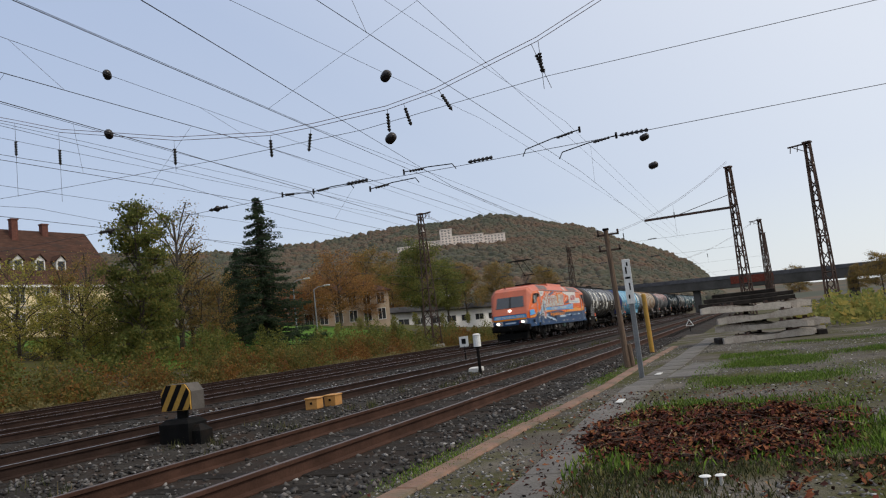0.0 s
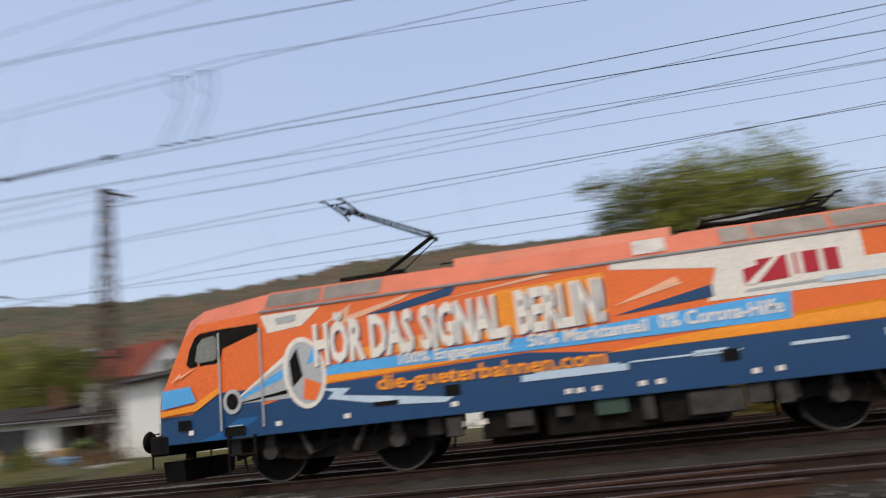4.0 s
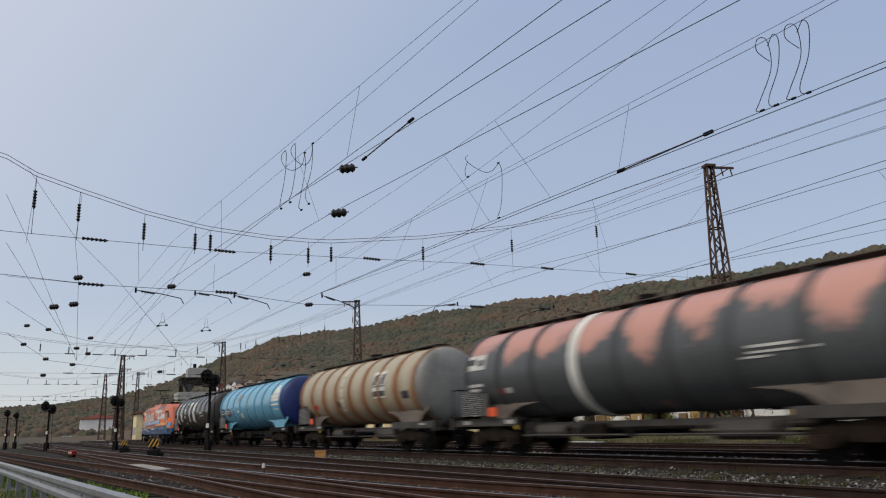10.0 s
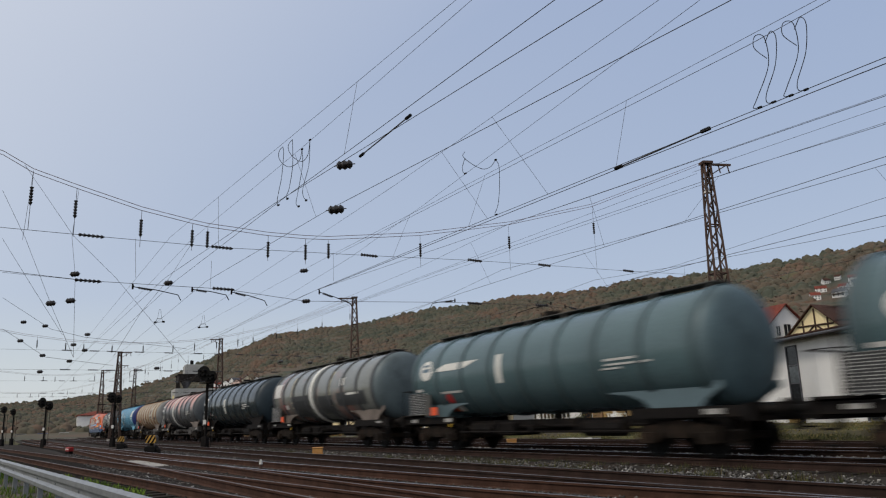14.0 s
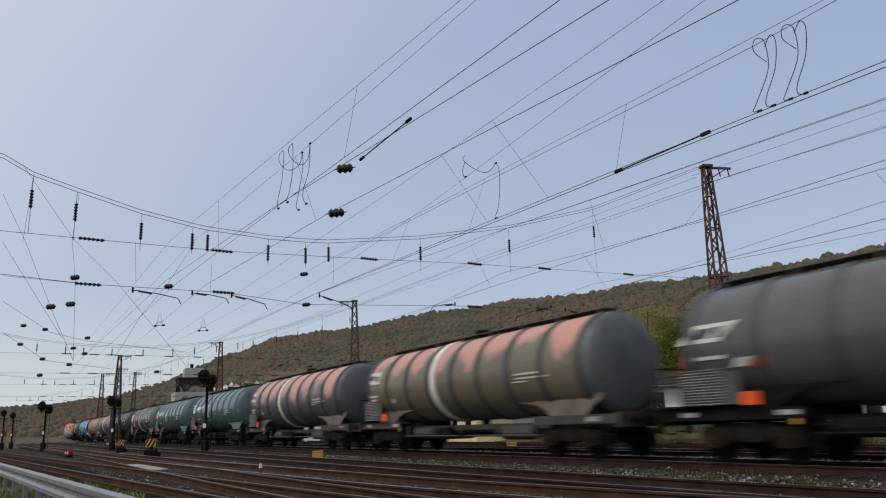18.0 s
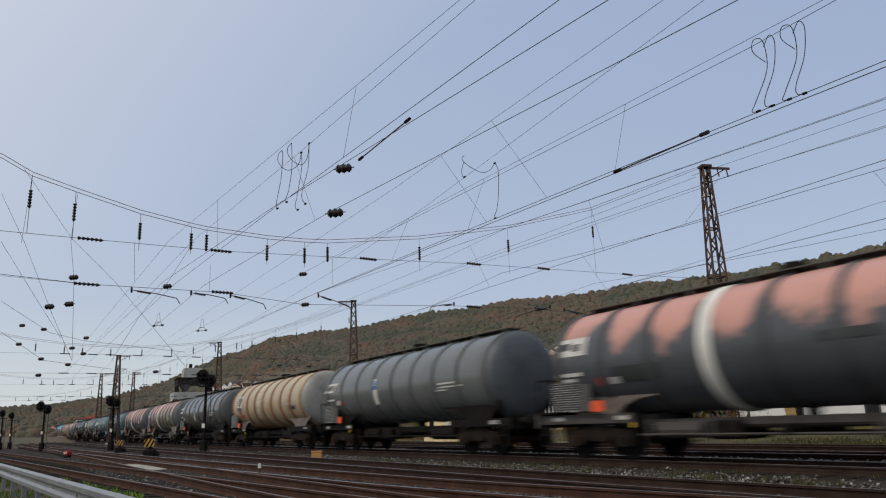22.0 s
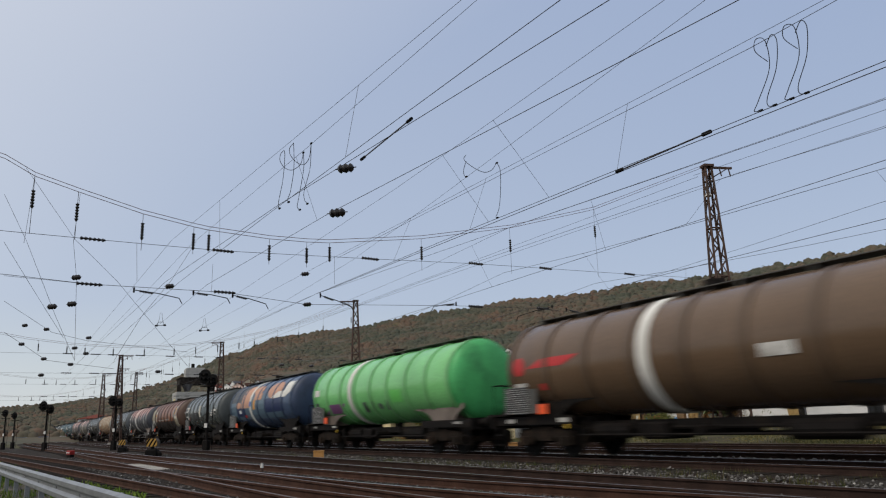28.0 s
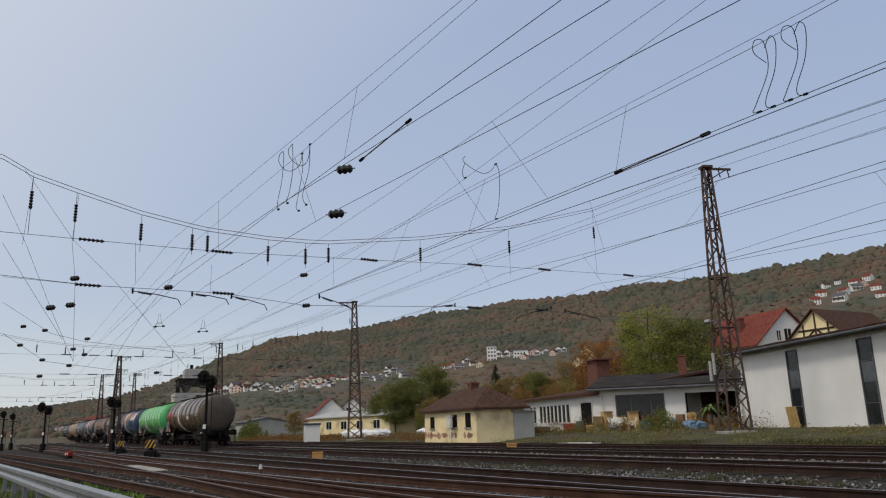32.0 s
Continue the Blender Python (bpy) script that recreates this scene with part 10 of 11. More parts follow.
# ---- the wooden transformer stand beyond the tracks ----
OLDPOLE = mat("weathered_yellowish_pole", (0.23, 0.18, 0.1), 0.9, 0, 0.25, 3, 40, 0.3, stretch=(4, 4, 0.5))
t = thing("transformer_stand", pose(7.12, 33.2, 0.3, 0, 0, -12) @ Matrix.Diagonal((0.8, 0.9, 1.17, 1)), "tapering stand of four wooden poles with crossarms and insulators", "pole stand")
for u in (-1, 1):
    for v in (-1, 1):
        part("pole", Shape().cyl((u * 1.15, v * 0.9, -0.6), (u * 0.28, v * 0.25, 6.2), 0.13, 10, 0.09), OLDPOLE, t)
for z, w in ((2.2, 1.9), (1.9, 2.0)):
    part("cross_brace", Shape().box(-w / 2, -0.72, z, w / 2, -0.64, z + 0.12).box(-w / 2, 0.64, z, w / 2, 0.72, z + 0.12), STEEL, t)
for z, w in ((6.35, 2.9), (5.9, 2.4), (5.2, 1.9)):
    arm = part("crossarm", Shape().box(-w / 2, -0.06, z, w / 2, 0.06, z + 0.11), STEEL, t)
    for u in (-w / 2 + 0.1, -w / 4, w / 4, w / 2 - 0.1):
        sh = Shape()
        insulator(sh, (u, 0, z + 0.11), (u, 0, z + 0.36), 0.07, 3)
        part("insulator", sh, DIRTYWHITE, arm)
part("switch_box", Shape().box(-0.6, -0.4, 4.7, 0.6, 0.4, 5.3, bevel=0.04), DARKMETAL, t)
part("post_top", Shape().cyl((0, 0, 5.0), (0, 0, 6.6), 0.1, 8), OLDPOLE, t)
t = thing("rubbish_heap", pose(17.4, 25.2, 0.0), "small heap of white plastic sheets and rubble in the scrub", "heap")
for _ in range(24):
    s = Shape()
    clump(s, rng.uniform(-0.9, 0.9), rng.uniform(-0.4, 0.4), rng.uniform(0, 0.4), rng.uniform(0.1, 0.28), 0.6, 0.4)
    part("sheet", s, DIRTYWHITE, t)
for a, d, z0, h in ((33.5, 75, 2.5, 5.2), (32.0, 78, 2.5, 4.6)):
    t = thing("street_lamp", pose(d * math.cos(radians(a)), d * math.sin(radians(a)), z0), "slim grey street lamp with a bent arm", "street lamp", "street lamps")
    part("pole", Shape().cyl((0, 0, -2), (0, 0, h), 0.09, 8, 0.06), STEEL, t)
    part("arm", Shape().tube([(0, 0, h), (0.25, -0.4, h + 0.25), (0.5, -1.0, h + 0.3)], 0.045, 6), STEEL, t)
    part("lantern", Shape().box(0.4, -1.6, h + 0.24, 0.65, -0.95, h + 0.38, bevel=0.05), DIRTYWHITE, t)

# ---- the yard on the other side: guard rail, points, signals ----
t = thing("guard_rail", pose(0, 0, 0), "galvanised steel guard rail on short posts beside the yard", "guard rail")


def rail_y(x):
    return 1.77 - 0.0107 * x


W_PROF = [(0.0, 0.12), (0.045, 0.15), (0.045, 0.21), (0.0, 0.25), (0.0, 0.29), (0.045, 0.33), (0.045, 0.39), (0.0, 0.42)]
for i in range(10):
    x0, x1 = -4.5 - 4 * i, -8.52 - 4 * i
    s = Shape()
    for k in (0.0, 0.006):
        for x in (x0, x1):
            s.v += [(x, rail_y(x) - u + k, z) for u, z in W_PROF]
    n = len(W_PROF)
    for k in (0, 2 * n):
        s.f += [(k + j, k + n + j, k + n + j + 1, k + j + 1) for j in range(n - 1)]
    s.f += [(n - 1, 2 * n - 1, 4 * n - 1, 3 * n - 1), (0, 2 * n, 3 * n, n)]
    s.k = [0] * len(s.f)
    part("beam", s, STEEL, t)
    for q in (0.3, 2.3):
        x = x0 - q
        part("post", Shape().box(x - 0.05, rail_y(x) + 0.01, -0.6, x + 0.05, rail_y(x) + 0.09, 0.4).box(x - 0.06, rail_y(x) + 0.01, 0.18, x + 0.06, rail_y(x) + 0.03, 0.36), STEEL, t)
        part("bolt", Shape().cyl((x, rail_y(x) - 0.012, 0.27), (x, rail_y(x) + 0.02, 0.27), 0.018, 8), STEEL, t)

# points: a crossover from one track to the next
t = thing("crossover", pose(0, 0, 0), "crossover rails joining two tracks of the yard", "railway points", "tracks of the yard", "structure")


# a straight siding that leaves the near track, and a turnout between the two nearest tracks
SIDING = [(-5, 5.0), (-12, 4.98), (-30, 5.05), (-60, 5.25), (-140, 5.9)]
TURNOUT = [(2, 9.05), (-5, 8.2), (-12, 7.82), (-22, 8.05), (-33, 8.5), (-55, 9.7), (-77, 10.85), (-110, 13.0)]
for line, head in ((SIDING, RAIL_DULL), (TURNOUT, RAIL_TOP)):
    lx, ly = zip(*sorted(line))
    xs_ = [lx[0] + (lx[-1] - lx[0]) * i / 60 for i in range(61)]
    for side in (-0.7525, 0.7525):
        r = rail(lambda x, u, z: Vector((x, float(np.interp(x, lx, ly)) + side + u, z - 0.004)), xs_, head, side_mat=RAIL_BROWN)
        r.parent = t
    s = Shape()
    for i in range(int((lx[-1] - lx[0]) / 0.63)):
        x = lx[0] + 0.63 * i
        s.box(-0.13, -1.25, -0.3, 0.13, 1.25, -0.17, pose(x, float(np.interp(x, lx, ly)), 0))
    tagged(part("sleeper_run", s, SLEEPER, t), kind="stuff")
bed = Shape()
for i in range(38):
    x = 4 - 4 * i
    bed.v += [(x, y, z) for y, z in ((2.75, -0.24), (3.5, -0.195), (6.6, -0.195), (11.0, -0.2))]
bed.f = [(i * 4 + j, i * 4 + j + 1, i * 4 + j + 5, i * 4 + j + 4) for i in range(37) for j in range(3)]
bed.k = [0] * len(bed.f)
tagged(part("ballast_bed", bed, BALLAST), "bed of dark brown ballast under the points", "ballast", kind="structure")
t = thing("concrete_plate", pose(-29.4, 7.2, -0.2, 0, 0, -5), "flat pale concrete crossing plate between two tracks", "plate")
part("plate", Shape().box(-2.9, -0.36, -0.1, 2.9, 0.36, 0.06, bevel=0.02), CONCRETE, t)
part("joint", Shape().box(-0.02, -0.36, 0.058, 0.02, 0.36, 0.064), DARKMETAL, t)


def signal(x, y, h, r, heads, label):
    t = thing("light_signal", pose(x, y, -0.25, 0, 0, 35), label, "railway signal", "light signals of the yard")
    part("post", Shape().cyl((0, 0, -0.3), (0, 0, h - r), 0.09, 10, 0.07), DARKMETAL, t)
    part("base_box", Shape().box(-0.16, -0.16, -0.2, 0.16, 0.16, 0.8, bevel=0.03), DARKMETAL, t)
    part("platform", Shape().box(-0.35, -0.3, h - 2.4 * r, 0.35, 0.3, h - 2.4 * r + 0.05), DARKMETAL, t)
    part("ladder", Shape().cyl((-0.15, 0.3, 0.2), (-0.15, 0.3, h - 2.4 * r), 0.02, 5).cyl((0.15, 0.3, 0.2), (0.15, 0.3, h - 2.4 * r), 0.02, 5), DARKMETAL, t)
    for u, z, k in heads:
        hd = part("head_board", Shape().cyl((u, -0.06, z), (u, -0.12, z), k, 18), BLACK, t)
        for a, b in ((-0.32, 0.3), (0.32, -0.3), (0.3, 0.3), (-0.3, -0.3)):
            part("lens_hood", Shape().cyl((u + a * k, -0.11, z + b * k), (u + a * k, -0.4, z + b * k), k * 0.2, 10), BLACK, hd)
            part("lens", Shape().cyl((u + a * k, -0.12, z + b * k), (u + a * k, -0.14, z + b * k), k * 0.15, 10), GLASS_DARK, hd)
    part("number_plate", Shape().box(-0.1, -0.12, 1.5, 0.1, -0.09, 1.75), DIRTYWHITE, t)


signal(-44.54, 14.27, 4.85, 0.42, ((-0.2, 4.45, 0.42), (0.35, 4.2, 0.36)), "dark light signal with round black heads on a post")
signal(-65, 13.5, 4.3, 0.42, ((-0.25, 3.9, 0.42), (0.4, 3.75, 0.34)), "dark light signal with two round heads on a post")
signal(-74.7, 9.9, 4.4, 0.42, ((-0.4, 3.9, 0.44), (0.45, 3.6, 0.4)), "dark light signal with two round heads on a post")
signal(-96, 8.7, 4.3, 0.4, ((0, 3.9, 0.4),), "dark light signal far down the yard")
signal(-102, 10.2, 4.2, 0.4, ((0, 3.8, 0.4),), "dark light signal far down the yard")
signal(-84, 6.6, 3.2, 0.4, ((0, 2.8, 0.4),), "dark light signal far down the yard")
t = thing("red_marker_box", pose(-48.8, 7.85, -0.2, 0, 0, 20) @ Matrix.Scale(0.65, 4), "red and white marker box on a dark foot", "marker")
part("foot", Shape().box(-0.25, -0.2, -0.1, 0.25, 0.2, 0.25, bevel=0.04), BLACK, t)
part("lamp_box", Shape().box(-0.28, -0.22, 0.25, 0.28, 0.22, 0.62, bevel=0.04), mat("red_lamp_paint", (0.3, 0.015, 0.012), 0.5, 0, 0.15, 4, 30, 0.05), t)
for u in (-0.16, 0.16):
    part("lens", Shape().cyl((u, -0.22, 0.44), (u, -0.26, 0.44), 0.07, 10), WHITE, t)
striped_lantern(-42.4, 10.7, 0.9, 140, "yellow and black striped point lantern far down the yard")
striped_lantern(-58.0, 10.0 + 2.6, 0.8, 140, "yellow and black striped point lantern far down the yard")
orange_box(-28.5, 13.7, 60)
orange_box(-27.0, 22.6, 60)
t = thing("marker_peg", pose(-19.9, 7.9, -0.25), "short red and white marker peg", "marker")
part("peg", Shape().cyl((0, 0, -0.1), (0, 0, 0.28), 0.05, 8), RUST, t)
part("top", Shape().cyl((0, 0, 0.28), (0, 0, 0.4), 0.055, 8, 0.03), DIRTYWHITE, t)
for i in range(7):
    t = thing("plank", pose(-30.5 + 0.35 * i, 29.3 + rng.uniform(-0.3, 0.3), -0.12, rng.uniform(-5, 5), 0, rng.uniform(0, 180)), "bleached scrap plank lying in the grass", "plank", "scrap planks")
    part("board", Shape().box(-0.4, -0.07, 0, 0.4, 0.07, 0.05), DIRTYWHITE, t)
mast(-170.0, 32.5, 0, 13.5, 65, arm=1)
mast(-150.0, 31.6, 0, 13.0, 65, arm=1)
mast(-104.0, 35.0 - 13.2, 0, 11.0, 65, arm=1)
# cars and low sheds far down the yard
CARC = [paint("car_" + n, c) for n, c in (("white", (0.6, 0.6, 0.6)), ("red", (0.3, 0.02, 0.02)), ("grey", (0.2, 0.21, 0.23)), ("blue", (0.05, 0.1, 0.25)))]
for i in range(9):
    a = 171.2 + 0.42 * i
    d = 205 + 9 * (i % 3)
    t = thing("parked_car", pose(d * math.cos(radians(a)), d * math.sin(radians(a)), -0.3, 0, 0, 80 + 10 * (i % 3)), "small parked car far beyond the yard", "car", "parked cars")
    part("body", Shape().extrude([(-2.1, 0.3), (2.1, 0.3), (2.15, 0.75), (1.3, 0.9), (0.7, 1.4), (-1.2, 1.42), (-1.9, 0.95), (-2.15, 0.85)], -0.85, 0.85, lambda u, v, w: (u, w, v)), CARC[i % 4], t)
    part("glass", Shape().extrude([(-1.3, 0.95), (1.1, 0.95), (0.6, 1.32), (-1.1, 1.34)], -0.86, 0.86, lambda u, v, w: (u, w, v)), GLASS_DARK, t)
    for u in (-1.3, 1.3):
        for w in (-0.8, 0.8):
            part("wheel", Shape().cyl((u, w - 0.1, 0.32), (u, w + 0.1, 0.32), 0.32, 12), BLACK, t)

# ---- fittings of the overhead line ----
def bead(p, r, group="strain insulators"):
    """A brown ribbed strain insulator on a rope."""
    t = thing("strain_insulator", pose(*p), "ribbed dark porcelain strain insulator on a rope", "insulator", group)
    part("egg", Shape().turned([(-1.7 * r, 0.15 * r), (-1.5 * r, 0.6 * r), (-1.05 * r, 0.95 * r), (-0.6 * r, 0.65 * r), (0, r), (0.6 * r, 0.65 * r), (1.05 * r, 0.95 * r), (1.5 * r, 0.6 * r), (1.7 * r, 0.15 * r)], 10, Matrix.Rotation(radians(40), 4, "Z")), INSUL, t, smooth=True)
    part("clamp", Shape().cyl((-1.7 * r, -1.43 * r, 0), (1.7 * r, 1.43 * r, 0), 0.12 * r, 5), WIRE, t)


for y, z in ((19.74, 11.36), (19.83, 9.22), (9.0, 8.74), (9.05, 6.86), (1.96, 5.43), (1.84, 4.67), (15.44, 5.83), (20.05, 5.81)):
    bead((19.4, y, z), 0.15 if z > 5.9 else 0.09)
for y, z in ((6.33, 5.52), (10.95, 6.33), (11.05, 5.25), (3.63, 5.57), (3.57, 4.77), (3.06, 4.66)):
    bead((-24, y, z), 0.085)
for y, z in ((4.95, 6.0), (4.03, 6.14), (6.83, 5.67), (3.97, 5.26), (6.24, 5.15), (6.76, 4.9), (4.95, 4.6), (6.12, 4.36), (4.9, 3.84), (10.2, 4.08), (16.9, 4.55), (18.7, 4.52)):
    bead((-40, y, z), 0.085)


bead((-15.08, 7.89, 7.0), 0.12)
bead((-14.43, 7.34, 5.66), 0.11)


def registration_arm(a, b, label="steady arm of grey tube with insulators holding a contact wire"):
    t = thing("steady_arm", pose(0, 0, 0), label, "overhead line", "steady arms")
    a, b = Vector(a), Vector(b)
    part("tube", Shape().tube([a, a.lerp(b, 0.5) + Vector((0, 0, 0.03)), b, b + (b - a).normalized() * 0.1 + Vector((0, 0, -0.16))], 0.015, 6), DARKMETAL, t)
    part("clip", Shape().cyl(a + Vector((0, 0, 0.08)), a - Vector((0, 0, 0.08)), 0.03, 6), DARKMETAL, t)
    s = Shape()
    insulator(s, a.lerp(b, 0.12), a.lerp(b, 0.42), 0.045, 5)
    part("insulator", s, INSUL, t)


for y0, z0, y1, z1 in ((5.27, 5.32, 6.64, 5.16), (7.08, 5.37, 8.19, 5.27), (8.37, 5.38, 9.52, 5.17), (11.55, 5.61, 12.79, 5.28), (17.5, 5.7, 16.4, 5.51), (22.72, 5.92, 20.73, 5.38), (23.57, 5.85, 25.7, 5.59)):
    registration_arm((-24, y0, z0), (-24, y1, z1))
for y0, z0, y1, z1 in ((12.94, 5.85, 11.92, 5.73), (11.82, 5.75, 10.53, 5.78), (9.89, 5.49, 8.41, 5.56), (8.75, 5.79, 7.24, 5.75), (3.57, 5.97, 5.08, 5.73), (2.65, 5.62, 4.1, 5.46)):
    registration_arm((19.4, y0, z0), (19.4, y1, z1))


def jumper(pts, r=0.0068):
    t = thing("jumper_cable", pose(0, 0, 0), "black jumper cable looping between two overhead wires", "cable", "jumper cables")
    q = [Vector(p) for p in pts]
    out = []
    for i in range(len(q) - 1):
        p0, p1, p2, p3 = q[max(0, i - 1)], q[i], q[i + 1], q[min(len(q) - 1, i + 2)]
        for k in range(6):
            u = k / 6
            out.append(0.5 * (2 * p1 + (p2 - p0) * u + (2 * p0 - 5 * p1 + 4 * p2 - p3) * u * u + (3 * p1 - p0 - 3 * p2 + p3) * u ** 3))
    part("cable", Shape().tube(out + [q[-1]], r, 6), BLACK, t)
    part("clamp", Shape().box(q[-1].x - 0.035, q[-1].y - 0.015, q[-1].z - 0.015, q[-1].x + 0.035, q[-1].y + 0.015, q[-1].z + 0.015), BLACK, t)


for dx in (0.0, 0.52):
    x, y = -6.35 + dx, 11.1
    jumper([(x + 0.16, y, 6.72), (x - 0.04, y, 7.0), (x, y, 7.2), (x + 0.16, y, 7.1), (x + 0.17, y, 6.6), (x + 0.1, y - 0.35, 5.95), (x + 0.16, y - 0.6, 5.7), (x + 0.28, y - 0.62, 5.66)])
    jumper([(x + 0.16, y, 7.0), (x + 0.28, y, 7.16), (x + 0.36, y, 7.0), (x + 0.34, y - 0.1, 6.5), (x + 0.3, y - 0.4, 5.95), (x + 0.4, y - 0.6, 5.7), (x + 0.52, y - 0.62, 5.66)])
# the loops between the two middle tracks, and the pairs over the nearest one
jumper([(-12.91, 9.84, 7.0), (-13.21, 10.0, 7.04), (-13.31, 10.16, 7.0), (-13.22, 10.32, 6.86), (-13.06, 10.47, 6.74), (-12.98, 10.63, 6.8), (-12.97, 10.79, 7.0)])
jumper([(-12.97, 10.79, 7.0), (-12.86, 10.79, 6.79), (-12.87, 10.78, 6.28), (-12.95, 10.78, 5.89), (-13.07, 10.77, 5.69), (-13.02, 10.77, 5.66)])
jumper([(-13.14, 10.01, 6.95), (-13.3, 10.05, 6.8), (-13.28, 10.05, 6.65), (-13.2, 10.05, 6.6)])
jumper([(-14.7, 6.17, 7.0), (-14.63, 6.16, 6.82), (-14.66, 6.14, 6.31), (-14.83, 6.13, 5.9), (-14.81, 6.11, 5.72), (-14.72, 6.1, 5.66)])
jumper([(-14.7, 6.17, 7.0), (-15.06, 6.24, 7.04), (-15.25, 6.31, 6.95), (-15.15, 6.38, 6.77), (-14.9, 6.45, 6.65), (-14.6, 6.52, 6.71), (-14.62, 6.59, 7.0)])
jumper([(-14.62, 6.59, 7.0), (-14.54, 6.57, 6.6), (-14.75, 6.56, 6.01), (-14.79, 6.54, 5.78), (-14.6, 6.52, 5.66)])
jumper([(-14.19, 6.17, 7.0), (-14.11, 6.15, 6.4), (-14.22, 6.13, 5.92), (-14.3, 6.1, 5.75), (-14.19, 6.08, 5.66)])
jumper([(-14.19, 6.17, 7.0), (-14.52, 6.22, 6.99), (-14.58, 6.28, 6.85), (-14.34, 6.34, 6.62), (-14.11, 6.39, 6.53), (-13.97, 6.44, 6.66), (-14.02, 6.5, 7.0)])
jumper([(-14.02, 6.5, 7.0), (-14.04, 6.49, 6.44), (-14.3, 6.48, 6.0), (-14.28, 6.48, 5.8), (-14.11, 6.47, 5.66)])


def splice(a, b):
    t = thing("wire_splice", pose(0, 0, 0), "thick dark splice sleeve on an overhead wire", "overhead line", "wire splices")
    a, b = Vector(a), Vector(b)
    part("sleeve", Shape().cyl(a, b, 0.015, 6), WIRE, t)
    part("end_clamp", Shape().cyl(a, a.lerp(b, 0.08), 0.035, 6), BLACK, t)
    part("end_clamp", Shape().cyl(a.lerp(b, 0.92), b, 0.035, 6), BLACK, t)


def wire_crossing(p, turn):
    """A small hanging frame that ties two crossing wires together."""
    t = thing("crossing_clamp", pose(*p, 0, 0, turn) @ Matrix.Scale(0.75, 4), "small dark wire frame clamped where two overhead wires cross", "overhead line", "crossing clamps")
    part("frame", Shape().tube([(-0.28, 0, 0), (-0.16, 0, 0.2), (0.16, 0, 0.2), (0.28, 0, 0), (-0.28, 0, 0)], 0.018, 5), WIRE, t)
    part("hanger", Shape().tube([(-0.14, 0, 0.2), (-0.05, 0, 0.75), (0.05, 0, 0.75), (0.14, 0, 0.2)], 0.01, 4), WIRE, t)
    for u in (-0.28, 0.28):
        part("clamp", Shape().box(u - 0.07, -0.04, -0.05, u + 0.07, 0.04, 0.05, bevel=0.01), BLACK, t)


wire_crossing((-34.21, 8.72, 5.66), 40)
wire_crossing((-35.24, 10.98, 5.66), 40)
splice((-11.77, 7.64, 7.0), (-14.38, 7.92, 7.0))
splice((-9.37, 10.8, 5.69), (-7.07, 10.6, 5.69))
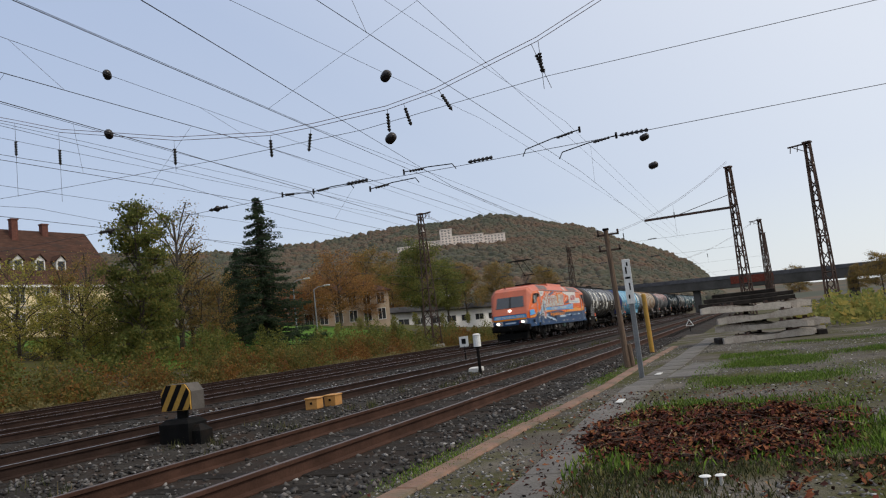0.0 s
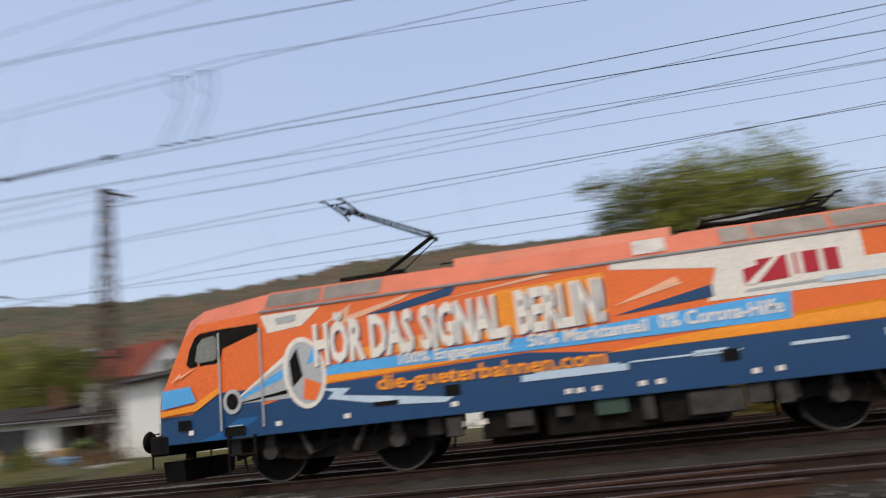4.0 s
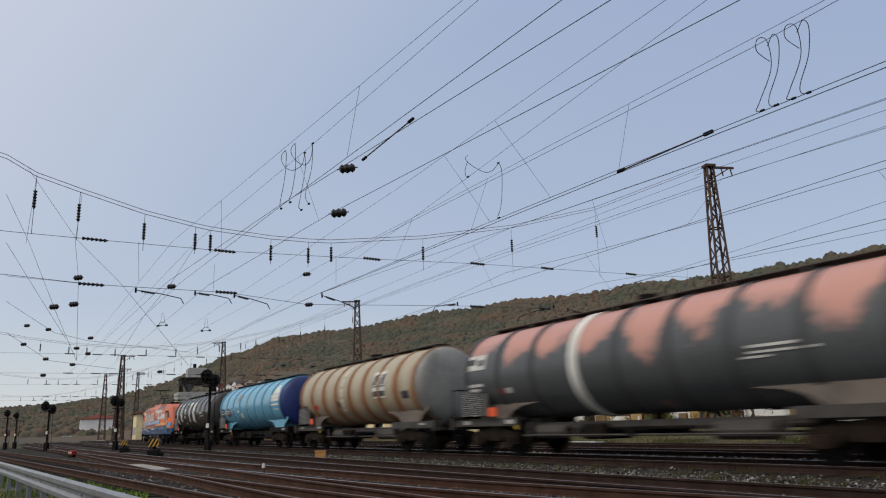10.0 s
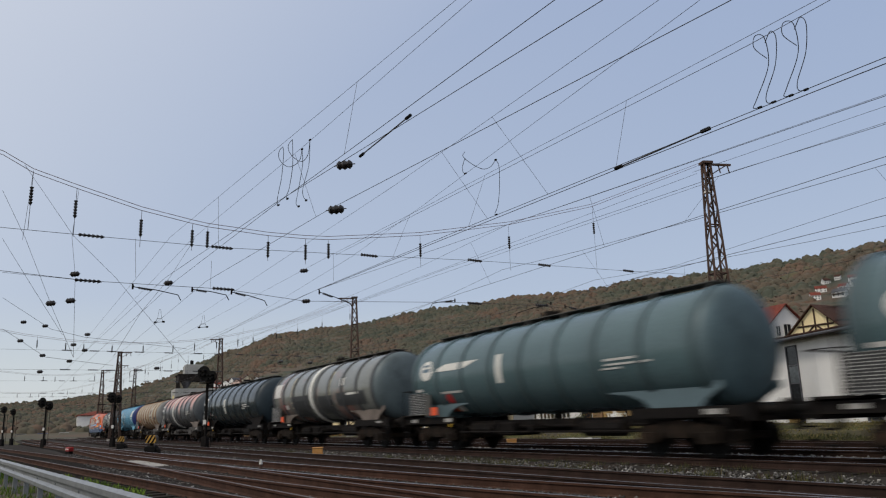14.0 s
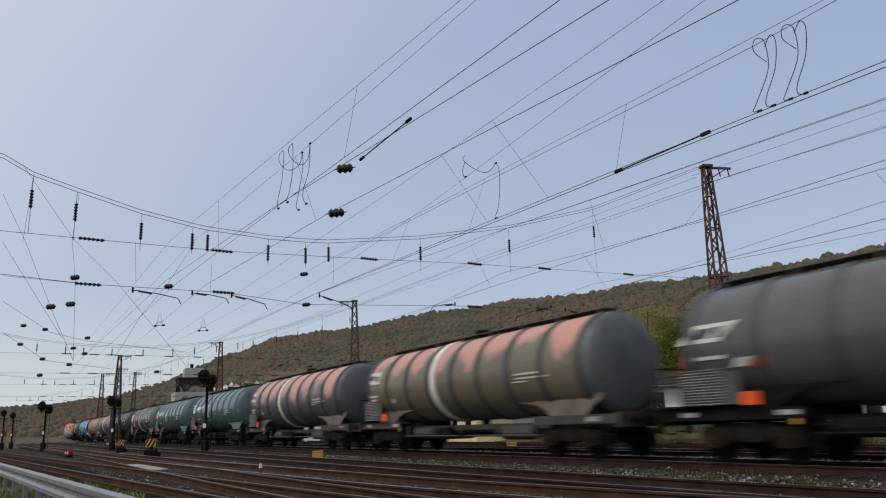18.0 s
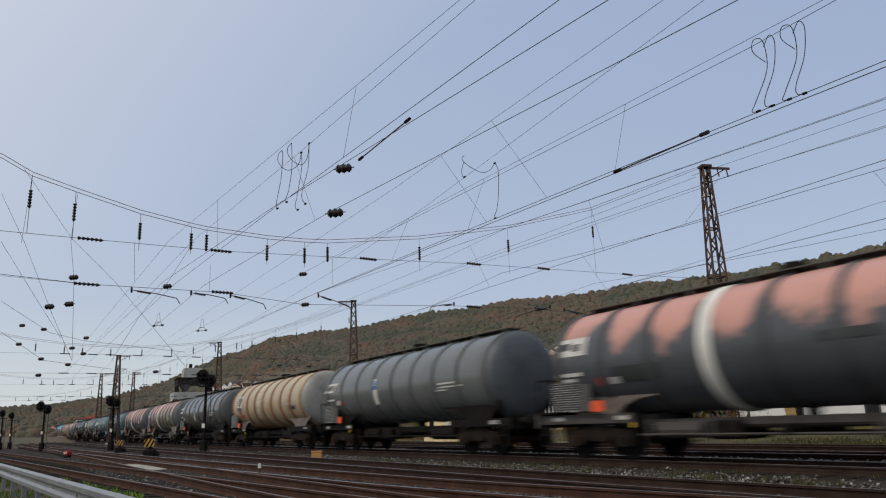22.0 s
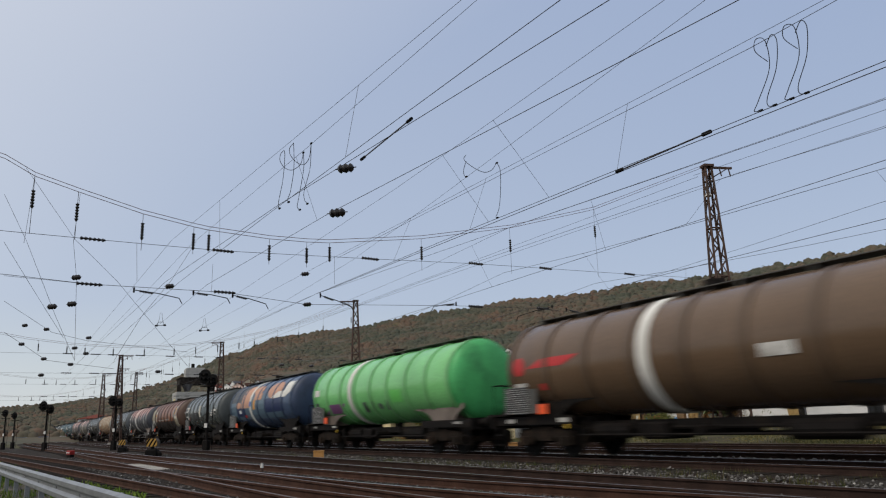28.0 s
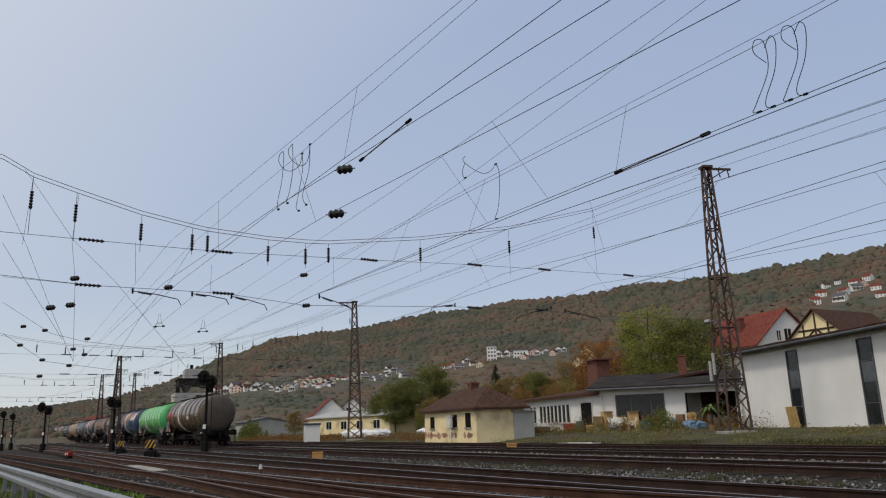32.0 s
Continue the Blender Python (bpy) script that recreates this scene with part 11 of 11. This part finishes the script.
# thin stay ropes and droppers of the yard's far cross-spans
for pts in (
        [(-24.0, 1.57, 7.84), (-24.0, 2.26, 6.5), (-24.0, 3.16, 4.42), (-24.0, 3.77, 3.13)],
        [(-24.0, 2.06, 8.7), (-24.0, 3.5, 6.73), (-24.0, 4.77, 5.55), (-24.0, 7.01, 3.03)],
        [(-24.0, 1.69, 6.43), (-24.0, 2.6, 5.03), (-24.0, 3.43, 3.77)],
        [(-24.0, 2.3, 8.56), (-24.0, 2.19, 6.45)],
        [(-24.0, 3.55, 8.15), (-24.0, 3.47, 6.67)],
        [(-24.0, 1.78, 5.46), (-24.0, 3.3, 5.42), (-24.0, 4.38, 5.38)],
        [(-24.0, 1.85, 4.74), (-24.0, 3.12, 3.92), (-24.0, 4.03, 3.72), (-24.0, 6.99, 3.47)],
        [(-24.0, 4.84, 3.16), (-24.0, 5.56, 4.55), (-24.0, 6.35, 5.68), (-24.0, 7.09, 7.06)],
        [(-24.0, 1.93, 3.87), (-24.0, 3.04, 3.12), (-24.0, 4.86, 2.91)],
        [(-24.0, 3.77, 3.13), (-24.0, 3.64, 5.54), (-24.0, 3.47, 6.67)],
        [(-24.0, 5.26, 6.84), (-24.0, 5.34, 5.6)],
        [(-24.0, 7.67, 6.36), (-24.0, 7.66, 5.42)],
        [(-24.0, 12.1, 7.11), (-24.0, 12.1, 6.06)],
        ):
    lone_wire(pts, 0.005, label="thin dark stay rope of the overhead line")


# ---- the train's run ----
def run_at(t):
    """How far the train has come after t seconds."""
    return 14.05 * t + float(np.interp(t, [0, 1, 2, 3, 3.7, 4, 5.5, 7, 9], [1.3, 1.8, 2.1, 2.05, 1.3, 1.34, 0.8, 0.25, 0]))


def vehicle_pose(q, L):
    """A vehicle whose front end is at q along the line: set on the track by its two ends."""
    a, b = track_pt(0, arc_x(q)), track_pt(0, arc_x(q + L))
    d = b - a
    return Matrix.Translation(a) @ Matrix.Rotation(math.atan2(d.y, d.x), 4, "Z")


def motions():
    q0 = 48.4
    times = [0.0, 0.5, 1.0, 2.0, 3.0, 3.35, 3.7] + [float(i) for i in range(4, 33)]
    for ob, L in [(LOCO, LOCO_L)] + list(zip(WAGONS, LENS)):
        walk(ob, [(t, vehicle_pose(q0 - run_at(t), L)) for t in times])
        q0 += L
    # the wheels of each wagon turn while it passes
    q0 = 48.4 + LOCO_L
    for ob, L in zip(WAGONS, LENS):
        ta, tb = (q0 - 32) / 14.05, (q0 + 62) / 14.05
        ts = [ta + i / 20 for i in range(int((tb - ta) * 20)) if 0 < ta + i / 20 < 32]
        for w, k in WAGON_WHEELS[ob.name]:
            at = [(t, Matrix.Translation((k, 0, 0.46)) @ Matrix.Rotation(-run_at(t) / 0.46, 4, "Y")) for t in ts]
            walk(w, [(0.0, at[0][1])] + at + ([(32.0, at[-1][1])] if ts[-1] < 31.9 else []))
        q0 += L
    # the driven wheels turn while the engine passes
    turns = [i / 22 for i in range(int(9 * 22))]
    for w, k in LOCO_WHEELS:
        walk(w, [(t, Matrix.Translation((k, 0, 0.62)) @ Matrix.Rotation(-run_at(t) / 0.62, 4, "Y")) for t in turns] + [(32.0, Matrix.Translation((k, 0, 0.62)) @ Matrix.Rotation(-run_at(turns[-1]) / 0.62, 4, "Y"))])


motions()
